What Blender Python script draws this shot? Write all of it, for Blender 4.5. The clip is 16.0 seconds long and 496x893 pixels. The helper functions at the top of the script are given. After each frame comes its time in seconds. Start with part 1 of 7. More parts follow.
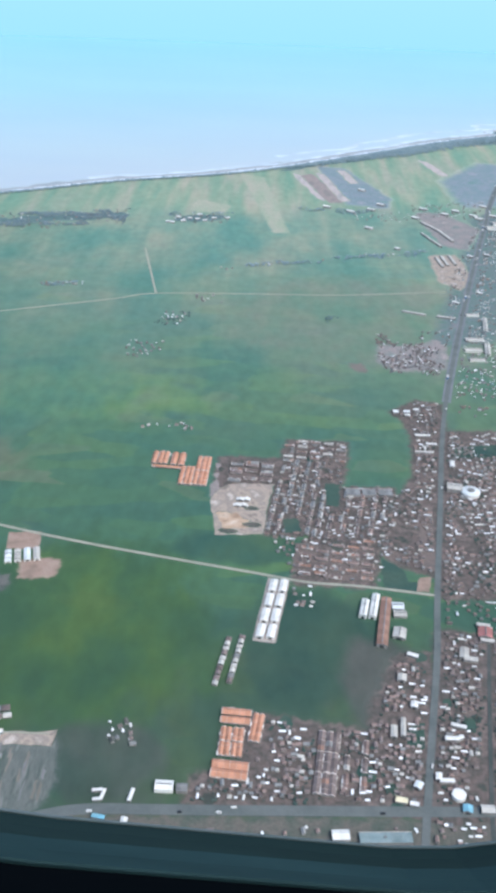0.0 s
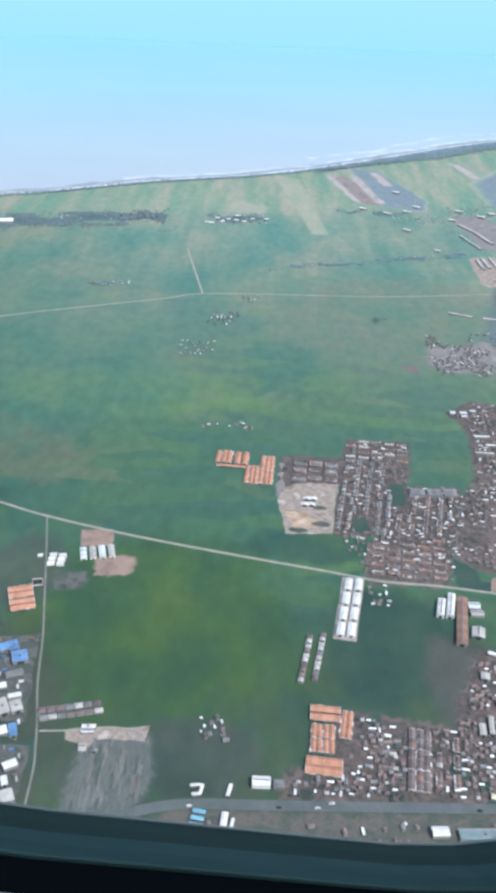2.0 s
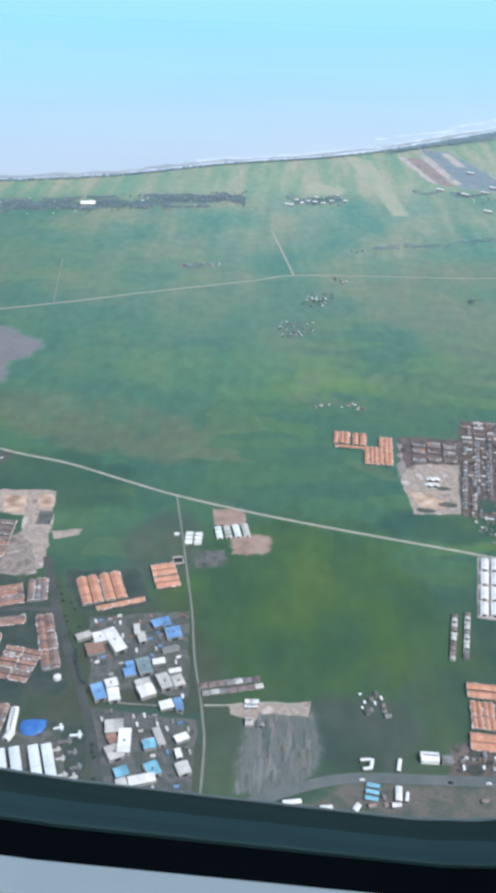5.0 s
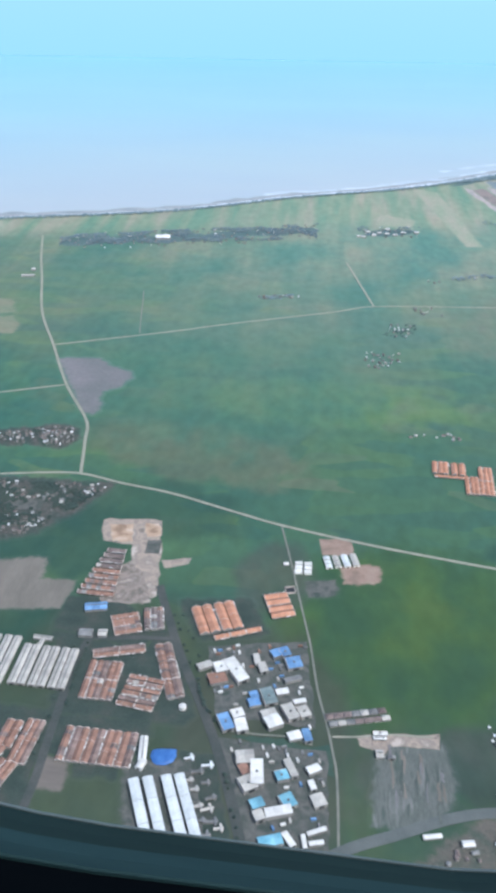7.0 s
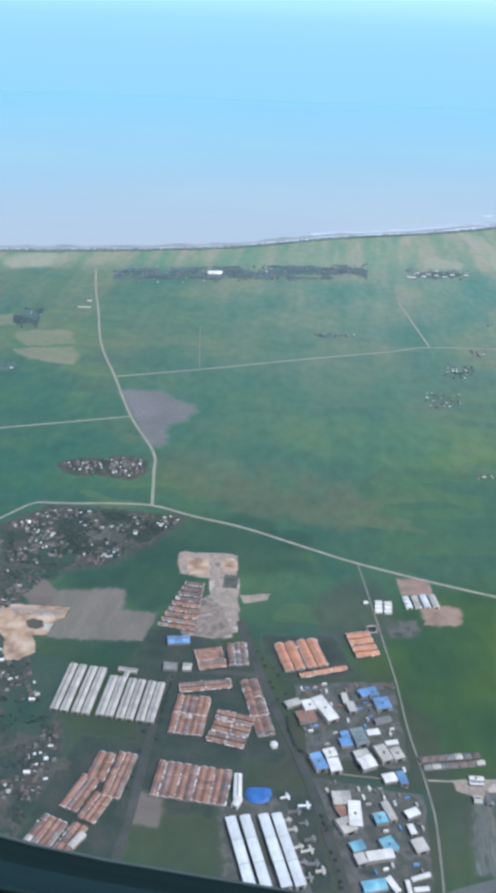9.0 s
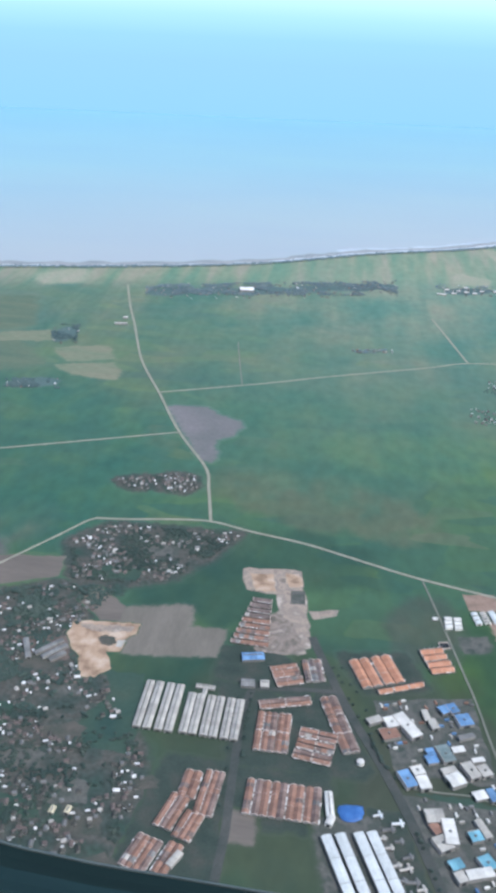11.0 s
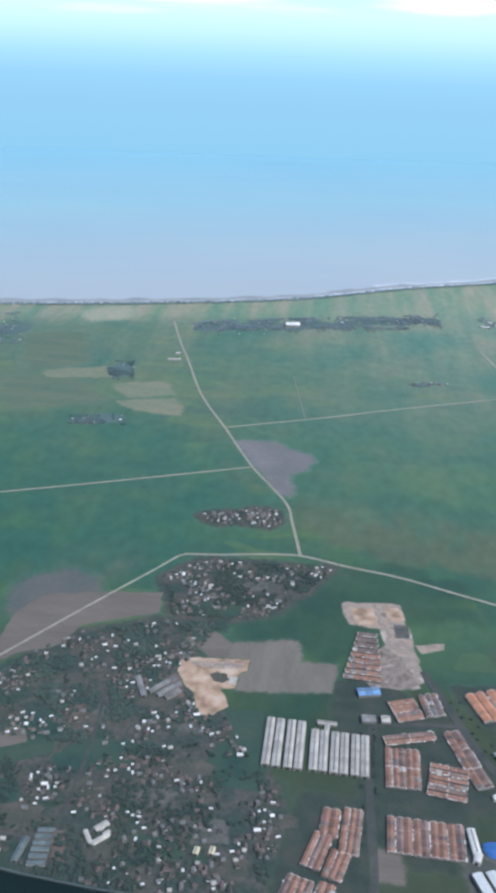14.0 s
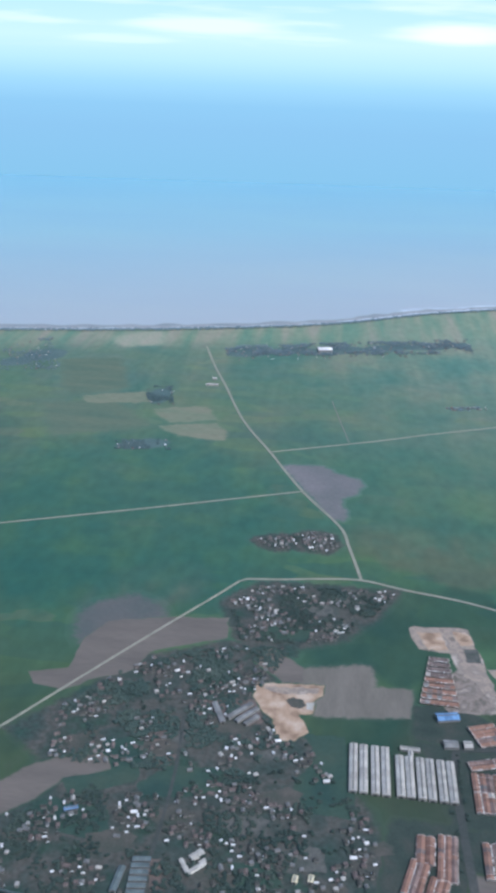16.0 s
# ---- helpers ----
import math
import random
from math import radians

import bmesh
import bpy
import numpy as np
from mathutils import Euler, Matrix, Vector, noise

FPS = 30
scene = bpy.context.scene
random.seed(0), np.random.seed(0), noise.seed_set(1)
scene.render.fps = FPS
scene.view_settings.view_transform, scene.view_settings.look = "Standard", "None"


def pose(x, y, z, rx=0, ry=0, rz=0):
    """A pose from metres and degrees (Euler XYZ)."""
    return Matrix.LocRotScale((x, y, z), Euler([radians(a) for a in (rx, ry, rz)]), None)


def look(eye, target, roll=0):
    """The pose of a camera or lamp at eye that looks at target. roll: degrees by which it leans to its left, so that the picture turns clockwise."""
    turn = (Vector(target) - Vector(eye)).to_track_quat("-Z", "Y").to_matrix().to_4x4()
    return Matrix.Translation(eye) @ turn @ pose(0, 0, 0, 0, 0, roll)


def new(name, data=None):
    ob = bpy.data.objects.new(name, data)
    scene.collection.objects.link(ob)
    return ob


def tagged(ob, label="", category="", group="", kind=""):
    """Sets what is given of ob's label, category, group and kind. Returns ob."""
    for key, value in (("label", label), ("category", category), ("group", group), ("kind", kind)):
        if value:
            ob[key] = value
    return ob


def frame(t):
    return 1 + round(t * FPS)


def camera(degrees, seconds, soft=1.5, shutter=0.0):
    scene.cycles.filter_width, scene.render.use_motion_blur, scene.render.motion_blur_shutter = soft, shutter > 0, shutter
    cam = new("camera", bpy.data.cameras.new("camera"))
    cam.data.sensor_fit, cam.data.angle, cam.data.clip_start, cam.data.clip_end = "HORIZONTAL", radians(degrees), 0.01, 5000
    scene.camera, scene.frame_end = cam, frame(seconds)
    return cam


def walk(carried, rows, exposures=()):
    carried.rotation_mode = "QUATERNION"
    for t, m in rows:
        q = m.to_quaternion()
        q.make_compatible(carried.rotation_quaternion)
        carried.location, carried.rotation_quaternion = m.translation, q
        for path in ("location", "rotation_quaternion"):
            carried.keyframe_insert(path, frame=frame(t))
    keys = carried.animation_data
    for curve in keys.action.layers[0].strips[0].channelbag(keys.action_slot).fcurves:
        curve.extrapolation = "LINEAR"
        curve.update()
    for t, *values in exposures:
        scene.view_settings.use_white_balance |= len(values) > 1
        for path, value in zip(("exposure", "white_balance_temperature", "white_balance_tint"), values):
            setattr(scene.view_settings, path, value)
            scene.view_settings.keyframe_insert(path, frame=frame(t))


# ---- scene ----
# The flight: a straight glide at constant speed, 620 m up; seconds, then heading, pitch and roll.
# UNIT: metres for one unit of the ground plan below.
UNIT = 0.62
cam = camera(29.745, 16.0, soft=4.6)
START, SPEED = Vector((0.0, 0.0, 620.0)), Vector((-39.2763, -4.4978, -1.4672))
ROWS = [
    (0.0, 1.783, -30.619, -2.455),
    (0.5, 2.196, -30.744, -2.589),
    (1.0, 2.186, -30.678, -2.648),
    (1.5, 1.886, -30.547, -2.787),
    (2.0, 2.059, -30.520, -2.772),
    (2.5, 2.166, -30.526, -2.693),
    (3.0, 2.139, -30.457, -2.627),
    (3.5, 2.356, -30.441, -2.547),
    (4.0, 3.218, -30.670, -2.407),
    (4.2, 3.312, -30.968, -2.438),
    (6.3, 3.595, -31.759, -1.534),
    (6.5, 3.445, -30.924, -1.776),
    (7.0, 5.362, -29.689, -1.031),
    (7.5, 7.068, -27.903, -1.188),
    (8.0, 7.015, -27.599, -1.601),
    (10.3, 6.490, -26.933, -2.420),
    (10.5, 6.578, -26.815, -2.453),
    (11.0, 6.392, -26.505, -2.344),
    (11.5, 6.310, -26.361, -2.239),
    (12.0, 5.877, -26.013, -2.372),
    (12.5, 5.829, -25.361, -2.117),
    (13.0, 5.820, -25.062, -2.363),
    (13.5, 5.622, -24.709, -2.181),
    (14.0, 5.753, -24.354, -1.981),
    (14.5, 5.652, -24.117, -2.061),
    (15.0, 5.535, -23.483, -2.110),
    (15.5, 5.430, -23.158, -2.093),
    (16.0, 5.489, -22.803, -1.874),
]
EXPOSURES = [(0.0, 0.18, 5850, 9), (6.5, 0.2, 5900, 9), (7.2, 0.06, 5800, 9), (8.0, -0.05, 5740, 9), (10.5, -0.01, 5880, 10), (13.0, -0.1, 5860, 10), (14.5, -0.2, 5800, 11), (15.5, -0.23, 5780, 11), (16.0, -0.31, 5600, 11)]
walk(cam, [(t, pose(*(START + SPEED * t), 90 + pitch, roll, yaw)) for t, yaw, pitch, roll in ROWS], EXPOSURES)

from mathutils import geometry

# ---- sky and sun ----
SUN_EL, SUN_AZ = 52.0, 125.0          # degrees above the ground; degrees from +y towards +x
world = bpy.data.worlds.new("sky")
scene.world = world
world.use_nodes = True
wn = world.node_tree.nodes
sky = wn.new("ShaderNodeTexSky")
sky.sky_type, sky.sun_disc = "NISHITA", False
sky.sun_elevation, sky.sun_rotation = radians(SUN_EL), radians(SUN_AZ)
sky.air_density, sky.dust_density = 1.4, 3.0
wn["Background"].inputs["Strength"].default_value = 0.2
world.node_tree.links.new(sky.outputs[0], wn["Background"].inputs["Color"])
sun_data = bpy.data.lights.new("sun", "SUN")
sun_data.energy, sun_data.angle, sun_data.color = 2.1, radians(6.0), (1.0, 0.96, 0.88)
sun = new("sun", sun_data)
sun_way = Vector((math.sin(radians(SUN_AZ)) * math.cos(radians(SUN_EL)), math.cos(radians(SUN_AZ)) * math.cos(radians(SUN_EL)), math.sin(radians(SUN_EL))))
sun.matrix_world = look(sun_way * 3000, (0, 0, 0))


# ---- materials ----
def mix_fac(n, l, src, low, high):
    k = n.new("ShaderNodeMapRange")
    k.inputs["From Min"].default_value, k.inputs["From Max"].default_value = 0.35, 0.65
    k.inputs["To Min"].default_value, k.inputs["To Max"].default_value = low, high
    l.new(src, k.inputs["Value"])
    return k.outputs[0]


def paddy_colour():
    """Rice fields: long narrow plots of differing green under slow drifts of ripeness and damp."""
    nt = bpy.data.node_groups.new("rice_field_colour", "ShaderNodeTree")
    nt.interface.new_socket("Color", in_out="OUTPUT", socket_type="NodeSocketColor")
    n, l = nt.nodes, nt.links
    out = n.new("NodeGroupOutput")
    g = n.new("ShaderNodeNewGeometry")

    def cells(size, turn, rand):
        mp = n.new("ShaderNodeMapping")
        mp.inputs["Rotation"].default_value = (0, 0, radians(turn))
        mp.inputs["Scale"].default_value = (1 / size[0] / UNIT, 1 / size[1] / UNIT, 0)
        l.new(g.outputs["Position"], mp.inputs["Vector"])
        v = n.new("ShaderNodeTexVoronoi")
        v.voronoi_dimensions = "2D"
        v.distance, v.feature = "CHEBYCHEV", "SMOOTH_F1"
        v.inputs["Smoothness"].default_value = 0.14
        v.inputs["Scale"].default_value, v.inputs["Randomness"].default_value = 1.0, rand
        l.new(mp.outputs[0], v.inputs["Vector"])
        s = n.new("ShaderNodeSeparateColor")
        l.new(v.outputs["Color"], s.inputs[0])
        return s.outputs

    def slow(scale, detail=3, offset=0.0):
        t = n.new("ShaderNodeTexNoise")
        t.noise_dimensions = "3D"
        mp = n.new("ShaderNodeMapping")
        mp.inputs["Location"].default_value = (offset, -offset, 0)
        mp.inputs["Scale"].default_value = (1.35 / UNIT, 0.8 / UNIT, 1)
        l.new(g.outputs["Position"], mp.inputs["Vector"])
        l.new(mp.outputs[0], t.inputs["Vector"])
        t.inputs["Scale"].default_value, t.inputs["Detail"].default_value = scale, detail
        return t.outputs["Fac"]

    def ramp(src, stops):
        r = n.new("ShaderNodeValToRGB")
        e = r.color_ramp.elements
        while len(e) < len(stops):
            e.new(0.5)
        for i, (p, c) in enumerate(stops):
            e[i].position, e[i].color = p, (*c, 1)
        l.new(src, r.inputs["Fac"])
        return r.outputs[0]

    def mix(f, a, c, kind="MIX"):
        x = n.new("ShaderNodeMix")
        x.data_type, x.blend_type = "RGBA", kind
        if isinstance(f, float):
            x.inputs[0].default_value = f
        else:
            l.new(f, x.inputs[0])
        l.new(a, x.inputs[6])
        l.new(c, x.inputs[7])
        return x.outputs[2]

    small, big = cells((110, 46), 9, 1.0), cells((420, 170), -6, 1.0)
    base = ramp(slow(0.0024, 4), [(0.36, (0.036, 0.098, 0.080)), (0.45, (0.050, 0.112, 0.074)), (0.53, (0.068, 0.130, 0.066)), (0.60, (0.062, 0.116, 0.068)), (0.68, (0.096, 0.122, 0.082))])
    plots = ramp(small[0], [(0.0, (0.036, 0.094, 0.080)), (0.40, (0.052, 0.114, 0.074)), (0.70, (0.066, 0.134, 0.070)), (0.85, (0.100, 0.168, 0.060)), (1.0, (0.135, 0.142, 0.098))])
    large = ramp(big[1], [(0.0, (0.034, 0.092, 0.080)), (0.6, (0.056, 0.118, 0.074)), (1.0, (0.096, 0.144, 0.070))])
    col = mix(mix_fac(n, l, slow(0.004, 2, 300.0), 0.35, 0.75), base, plots)
    col = mix(0.3, col, large)
    # rough wet grass on the low ground round the towns
    sx = n.new("ShaderNodeSeparateXYZ")
    l.new(g.outputs["Position"], sx.inputs[0])
    rough = n.new("ShaderNodeMapRange")
    rough.interpolation_type = "SMOOTHSTEP"
    rough.inputs["From Min"].default_value, rough.inputs["From Max"].default_value = 1330 * UNIT, 950 * UNIT
    rough.inputs["To Max"].default_value = 0.75
    l.new(sx.outputs["Y"], rough.inputs["Value"])
    grass = ramp(slow(0.006, 5, 700.0), [(0.34, (0.028, 0.056, 0.046)), (0.5, (0.042, 0.068, 0.046)), (0.6, (0.056, 0.080, 0.044)), (0.7, (0.070, 0.076, 0.058))])
    col = mix(rough.outputs[0], col, grass)
    # broad drifts of other ground: a bright olive meadow, drier olive land, dark wet pasture, trodden town edges
    wobble = slow(0.012, 4, 510.0)

    def drift(cx, cy, rx, ry, colours, most, turn=0.0):
        mp = n.new("ShaderNodeMapping")
        mp.vector_type = "TEXTURE"
        mp.inputs["Location"].default_value = (cx * UNIT, cy * UNIT, 0)
        mp.inputs["Rotation"].default_value = (0, 0, radians(turn))
        mp.inputs["Scale"].default_value = (rx * UNIT, ry * UNIT, 1e6)
        l.new(g.outputs["Position"], mp.inputs["Vector"])
        d = n.new("ShaderNodeVectorMath")
        d.operation = "LENGTH"
        l.new(mp.outputs[0], d.inputs[0])
        a = n.new("ShaderNodeMath")
        a.operation = "MULTIPLY_ADD"
        a.inputs[1].default_value = 0.9
        l.new(wobble, a.inputs[0])
        l.new(d.outputs["Value"], a.inputs[2])
        k = n.new("ShaderNodeMapRange")
        k.interpolation_type = "SMOOTHSTEP"
        k.inputs["From Min"].default_value, k.inputs["From Max"].default_value = 1.6, 1.2
        k.inputs["To Max"].default_value = most
        l.new(a.outputs[0], k.inputs["Value"])
        return mix(k.outputs[0], col, ramp(slow(0.007, 5, cx), [(0.36, colours[0]), (0.5, colours[1]), (0.64, colours[2])]))

    col = drift(-270, 1120, 240, 230, ((0.036, 0.078, 0.040), (0.048, 0.096, 0.038), (0.064, 0.110, 0.034)), 0.8)
    col = drift(-700, 1640, 260, 120, ((0.086, 0.112, 0.078), (0.105, 0.122, 0.082), (0.125, 0.135, 0.092)), 0.75, -18)
    col = drift(-420, 1900, 330, 130, ((0.064, 0.138, 0.066), (0.096, 0.172, 0.062), (0.122, 0.165, 0.082)), 0.8)
    col = drift(115, 1090, 120, 150, ((0.026, 0.056, 0.048), (0.034, 0.068, 0.052), (0.044, 0.076, 0.054)), 0.85)
    col = drift(210, 1010, 70, 110, ((0.056, 0.068, 0.060), (0.070, 0.076, 0.068), (0.086, 0.084, 0.076)), 0.8)
    col = drift(-185, 850, 90, 70, ((0.038, 0.060, 0.048), (0.050, 0.068, 0.056), (0.074, 0.084, 0.074)), 0.8)
    col = drift(-500, 1230, 70, 110, ((0.044, 0.070, 0.060), (0.060, 0.080, 0.068), (0.078, 0.084, 0.072)), 0.7)
    col = drift(-1330, 1420, 150, 90, ((0.070, 0.105, 0.085), (0.095, 0.110, 0.095), (0.12, 0.118, 0.108)), 0.5, 40)
    col = drift(-1500, 1750, 520, 430, ((0.027, 0.102, 0.082), (0.036, 0.113, 0.084), (0.052, 0.128, 0.078)), 0.75)
    col = drift(-690, 2060, 430, 420, ((0.038, 0.118, 0.088), (0.052, 0.130, 0.088), (0.074, 0.142, 0.088)), 0.65)
    col = drift(-760, 1400, 210, 110, ((0.028, 0.068, 0.054), (0.036, 0.078, 0.056), (0.050, 0.088, 0.056)), 0.7)
    col = drift(-890, 1300, 150, 120, ((0.028, 0.068, 0.054), (0.036, 0.078, 0.056), (0.046, 0.088, 0.058)), 0.85)
    col = drift(-900, 1050, 90, 70, ((0.026, 0.064, 0.050), (0.034, 0.072, 0.052), (0.046, 0.080, 0.052)), 0.7)
    col = drift(0, 1335, 130, 50, ((0.030, 0.074, 0.060), (0.040, 0.086, 0.062), (0.052, 0.096, 0.060)), 0.85)
    col = drift(-680, 900, 230, 260, ((0.042, 0.062, 0.044), (0.054, 0.070, 0.048), (0.066, 0.082, 0.052)), 0.7)
    col = drift(-490, 860, 130, 240, ((0.050, 0.062, 0.047), (0.064, 0.072, 0.055), (0.080, 0.082, 0.066)), 0.7)
    # distance haze put into the crop colour: paler and greyer towards the coast
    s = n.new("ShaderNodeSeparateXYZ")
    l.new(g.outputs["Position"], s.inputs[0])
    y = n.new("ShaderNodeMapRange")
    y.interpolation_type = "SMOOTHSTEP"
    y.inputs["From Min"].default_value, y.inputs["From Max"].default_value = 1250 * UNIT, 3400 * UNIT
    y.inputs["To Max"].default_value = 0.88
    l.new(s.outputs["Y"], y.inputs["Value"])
    haze_tint = ramp(slow(0.0035, 5, 50.0), [(0.36, (0.115, 0.225, 0.188)), (0.5, (0.170, 0.248, 0.196)), (0.62, (0.225, 0.268, 0.205)), (0.72, (0.26, 0.27, 0.215))])
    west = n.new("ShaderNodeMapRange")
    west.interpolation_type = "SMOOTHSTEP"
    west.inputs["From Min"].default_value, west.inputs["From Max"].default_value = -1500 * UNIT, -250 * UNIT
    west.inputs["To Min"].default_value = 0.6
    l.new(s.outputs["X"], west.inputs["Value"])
    haze_share = n.new("ShaderNodeMath")
    haze_share.operation = "MULTIPLY"
    l.new(y.outputs[0], haze_share.inputs[0])
    l.new(west.outputs[0], haze_share.inputs[1])
    col = mix(haze_share.outputs[0], col, haze_tint)
    strips = n.new("ShaderNodeMapping")
    strips.inputs["Rotation"].default_value = (0, 0, radians(-17))
    strips.inputs["Scale"].default_value = (0.016 / UNIT, 0.0016 / UNIT, 0)
    l.new(g.outputs["Position"], strips.inputs["Vector"])
    bands = n.new("ShaderNodeTexNoise")
    bands.inputs["Scale"].default_value, bands.inputs["Detail"].default_value = 1.0, 3
    l.new(strips.outputs[0], bands.inputs["Vector"])
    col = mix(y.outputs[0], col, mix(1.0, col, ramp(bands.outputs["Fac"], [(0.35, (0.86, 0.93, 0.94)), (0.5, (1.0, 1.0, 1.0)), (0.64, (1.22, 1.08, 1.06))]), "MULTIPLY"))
    # a pale olive belt of sandy plots between the last trees and the shore
    belt = n.new("ShaderNodeVectorMath")
    belt.operation = "DOT_PRODUCT"
    belt.inputs[1].default_value = (-0.20, 0.98, 0)
    l.new(g.outputs["Position"], belt.inputs[0])
    b1 = n.new("ShaderNodeMapRange")
    b1.interpolation_type = "SMOOTHSTEP"
    b1.inputs["From Min"].default_value, b1.inputs["From Max"].default_value = 3180 * UNIT, 3420 * UNIT
    b1.inputs["To Max"].default_value = 0.62
    l.new(belt.outputs["Value"], b1.inputs["Value"])
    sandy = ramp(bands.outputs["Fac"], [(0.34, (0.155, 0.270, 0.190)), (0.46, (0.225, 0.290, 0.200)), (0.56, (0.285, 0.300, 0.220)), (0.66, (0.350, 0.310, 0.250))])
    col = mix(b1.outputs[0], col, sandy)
    # dry olive pasture west of the far highway
    col = drift(330, 2420, 430, 340, ((0.105, 0.175, 0.125), (0.145, 0.178, 0.130), (0.175, 0.182, 0.142)), 0.6)
    grain = ramp(slow(0.03, 5, 90.0), [(0.3, (0.9, 0.9, 0.9)), (0.7, (1.08, 1.08, 1.07))])
    col = mix(1.0, col, grain, "MULTIPLY")
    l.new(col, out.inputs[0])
    return nt


PADDY = paddy_colour()


def material(name, stops, scale=0.1, rough=0.8, metal=0.0, fine=0.0, bump=0.0, spread=0.0, spec=0.3, stretch=(1, 1, 1), detail=5.0, fray=False):
    """A noise between colour stops at a world scale, with finer grain, relief, and a lighter or darker tone for each object."""
    m = bpy.data.materials.new(name)
    m.use_nodes = True
    nt = m.node_tree
    n, l = nt.nodes, nt.links
    b = n["Principled BSDF"]
    b.inputs["Roughness"].default_value, b.inputs["Metallic"].default_value = rough, metal
    b.inputs["Specular IOR Level"].default_value = spec
    g = n.new("ShaderNodeNewGeometry")
    mp = n.new("ShaderNodeMapping")
    mp.inputs["Scale"].default_value = [s / UNIT for s in stretch]
    l.new(g.outputs["Position"], mp.inputs["Vector"])
    t = n.new("ShaderNodeTexNoise")
    t.inputs["Scale"].default_value, t.inputs["Detail"].default_value = scale, detail
    l.new(mp.outputs[0], t.inputs["Vector"])
    r = n.new("ShaderNodeValToRGB")
    e = r.color_ramp.elements
    while len(e) < len(stops):
        e.new(0.5)
    for i, c in enumerate(stops):
        e[i].position = 0.32 + 0.36 * i / max(1, len(stops) - 1)
        e[i].color = (*c, 1)
    l.new(t.outputs["Fac"], r.inputs["Fac"])
    out = r.outputs[0]
    if fine:
        t2 = n.new("ShaderNodeTexNoise")
        t2.inputs["Scale"].default_value, t2.inputs["Detail"].default_value = scale * 9, 3
        l.new(mp.outputs[0], t2.inputs["Vector"])
        h = n.new("ShaderNodeHueSaturation")
        k = n.new("ShaderNodeMapRange")
        k.inputs["From Min"].default_value, k.inputs["From Max"].default_value = 0.3, 0.7
        k.inputs["To Min"].default_value, k.inputs["To Max"].default_value = 1 - fine, 1 + fine
        l.new(t2.outputs["Fac"], k.inputs["Value"])
        l.new(k.outputs[0], h.inputs["Value"])
        l.new(out, h.inputs["Color"])
        out = h.outputs[0]
    if spread:
        o = n.new("ShaderNodeObjectInfo")
        h = n.new("ShaderNodeHueSaturation")
        k = n.new("ShaderNodeMapRange")
        k.inputs["To Min"].default_value, k.inputs["To Max"].default_value = 1 - spread, 1 + spread
        l.new(o.outputs["Random"], k.inputs["Value"])
        l.new(k.outputs[0], h.inputs["Value"])
        l.new(out, h.inputs["Color"])
        out = h.outputs[0]
    l.new(out, b.inputs["Base Color"])
    if bump:
        bp = n.new("ShaderNodeBump")
        bp.inputs["Strength"].default_value, bp.inputs["Distance"].default_value = 1.0, bump
        l.new(t.outputs["Fac"], bp.inputs["Height"])
        l.new(bp.outputs[0], b.inputs["Normal"])
    if fray:
        # towards its border the patch gives way to the crops in tufts
        at = n.new("ShaderNodeAttribute")
        at.attribute_name = "fray"
        t3 = n.new("ShaderNodeTexNoise")
        t3.inputs["Scale"].default_value, t3.inputs["Detail"].default_value = 0.09, 4
        mp3 = n.new("ShaderNodeMapping")
        mp3.inputs["Scale"].default_value = (1 / UNIT, 1 / UNIT, 1 / UNIT)
        l.new(g.outputs["Position"], mp3.inputs["Vector"])
        l.new(mp3.outputs[0], t3.inputs["Vector"])
        a3 = n.new("ShaderNodeMath")
        a3.operation = "MULTIPLY_ADD"
        a3.inputs[1].default_value = 1.0
        l.new(t3.outputs["Fac"], a3.inputs[0])
        l.new(at.outputs["Fac"], a3.inputs[2])
        k3 = n.new("ShaderNodeMapRange")
        k3.interpolation_type = "SMOOTHSTEP"
        k3.inputs["From Min"].default_value, k3.inputs["From Max"].default_value = 1.35, 0.72
        l.new(a3.outputs[0], k3.inputs["Value"])
        crop = n.new("ShaderNodeGroup")
        crop.node_tree = PADDY
        x3 = n.new("ShaderNodeMix")
        x3.data_type = "RGBA"
        l.new(k3.outputs[0], x3.inputs[0])
        l.new(crop.outputs[0], x3.inputs[6])
        l.new(out, x3.inputs[7])
        l.new(x3.outputs[2], b.inputs["Base Color"])
    return m


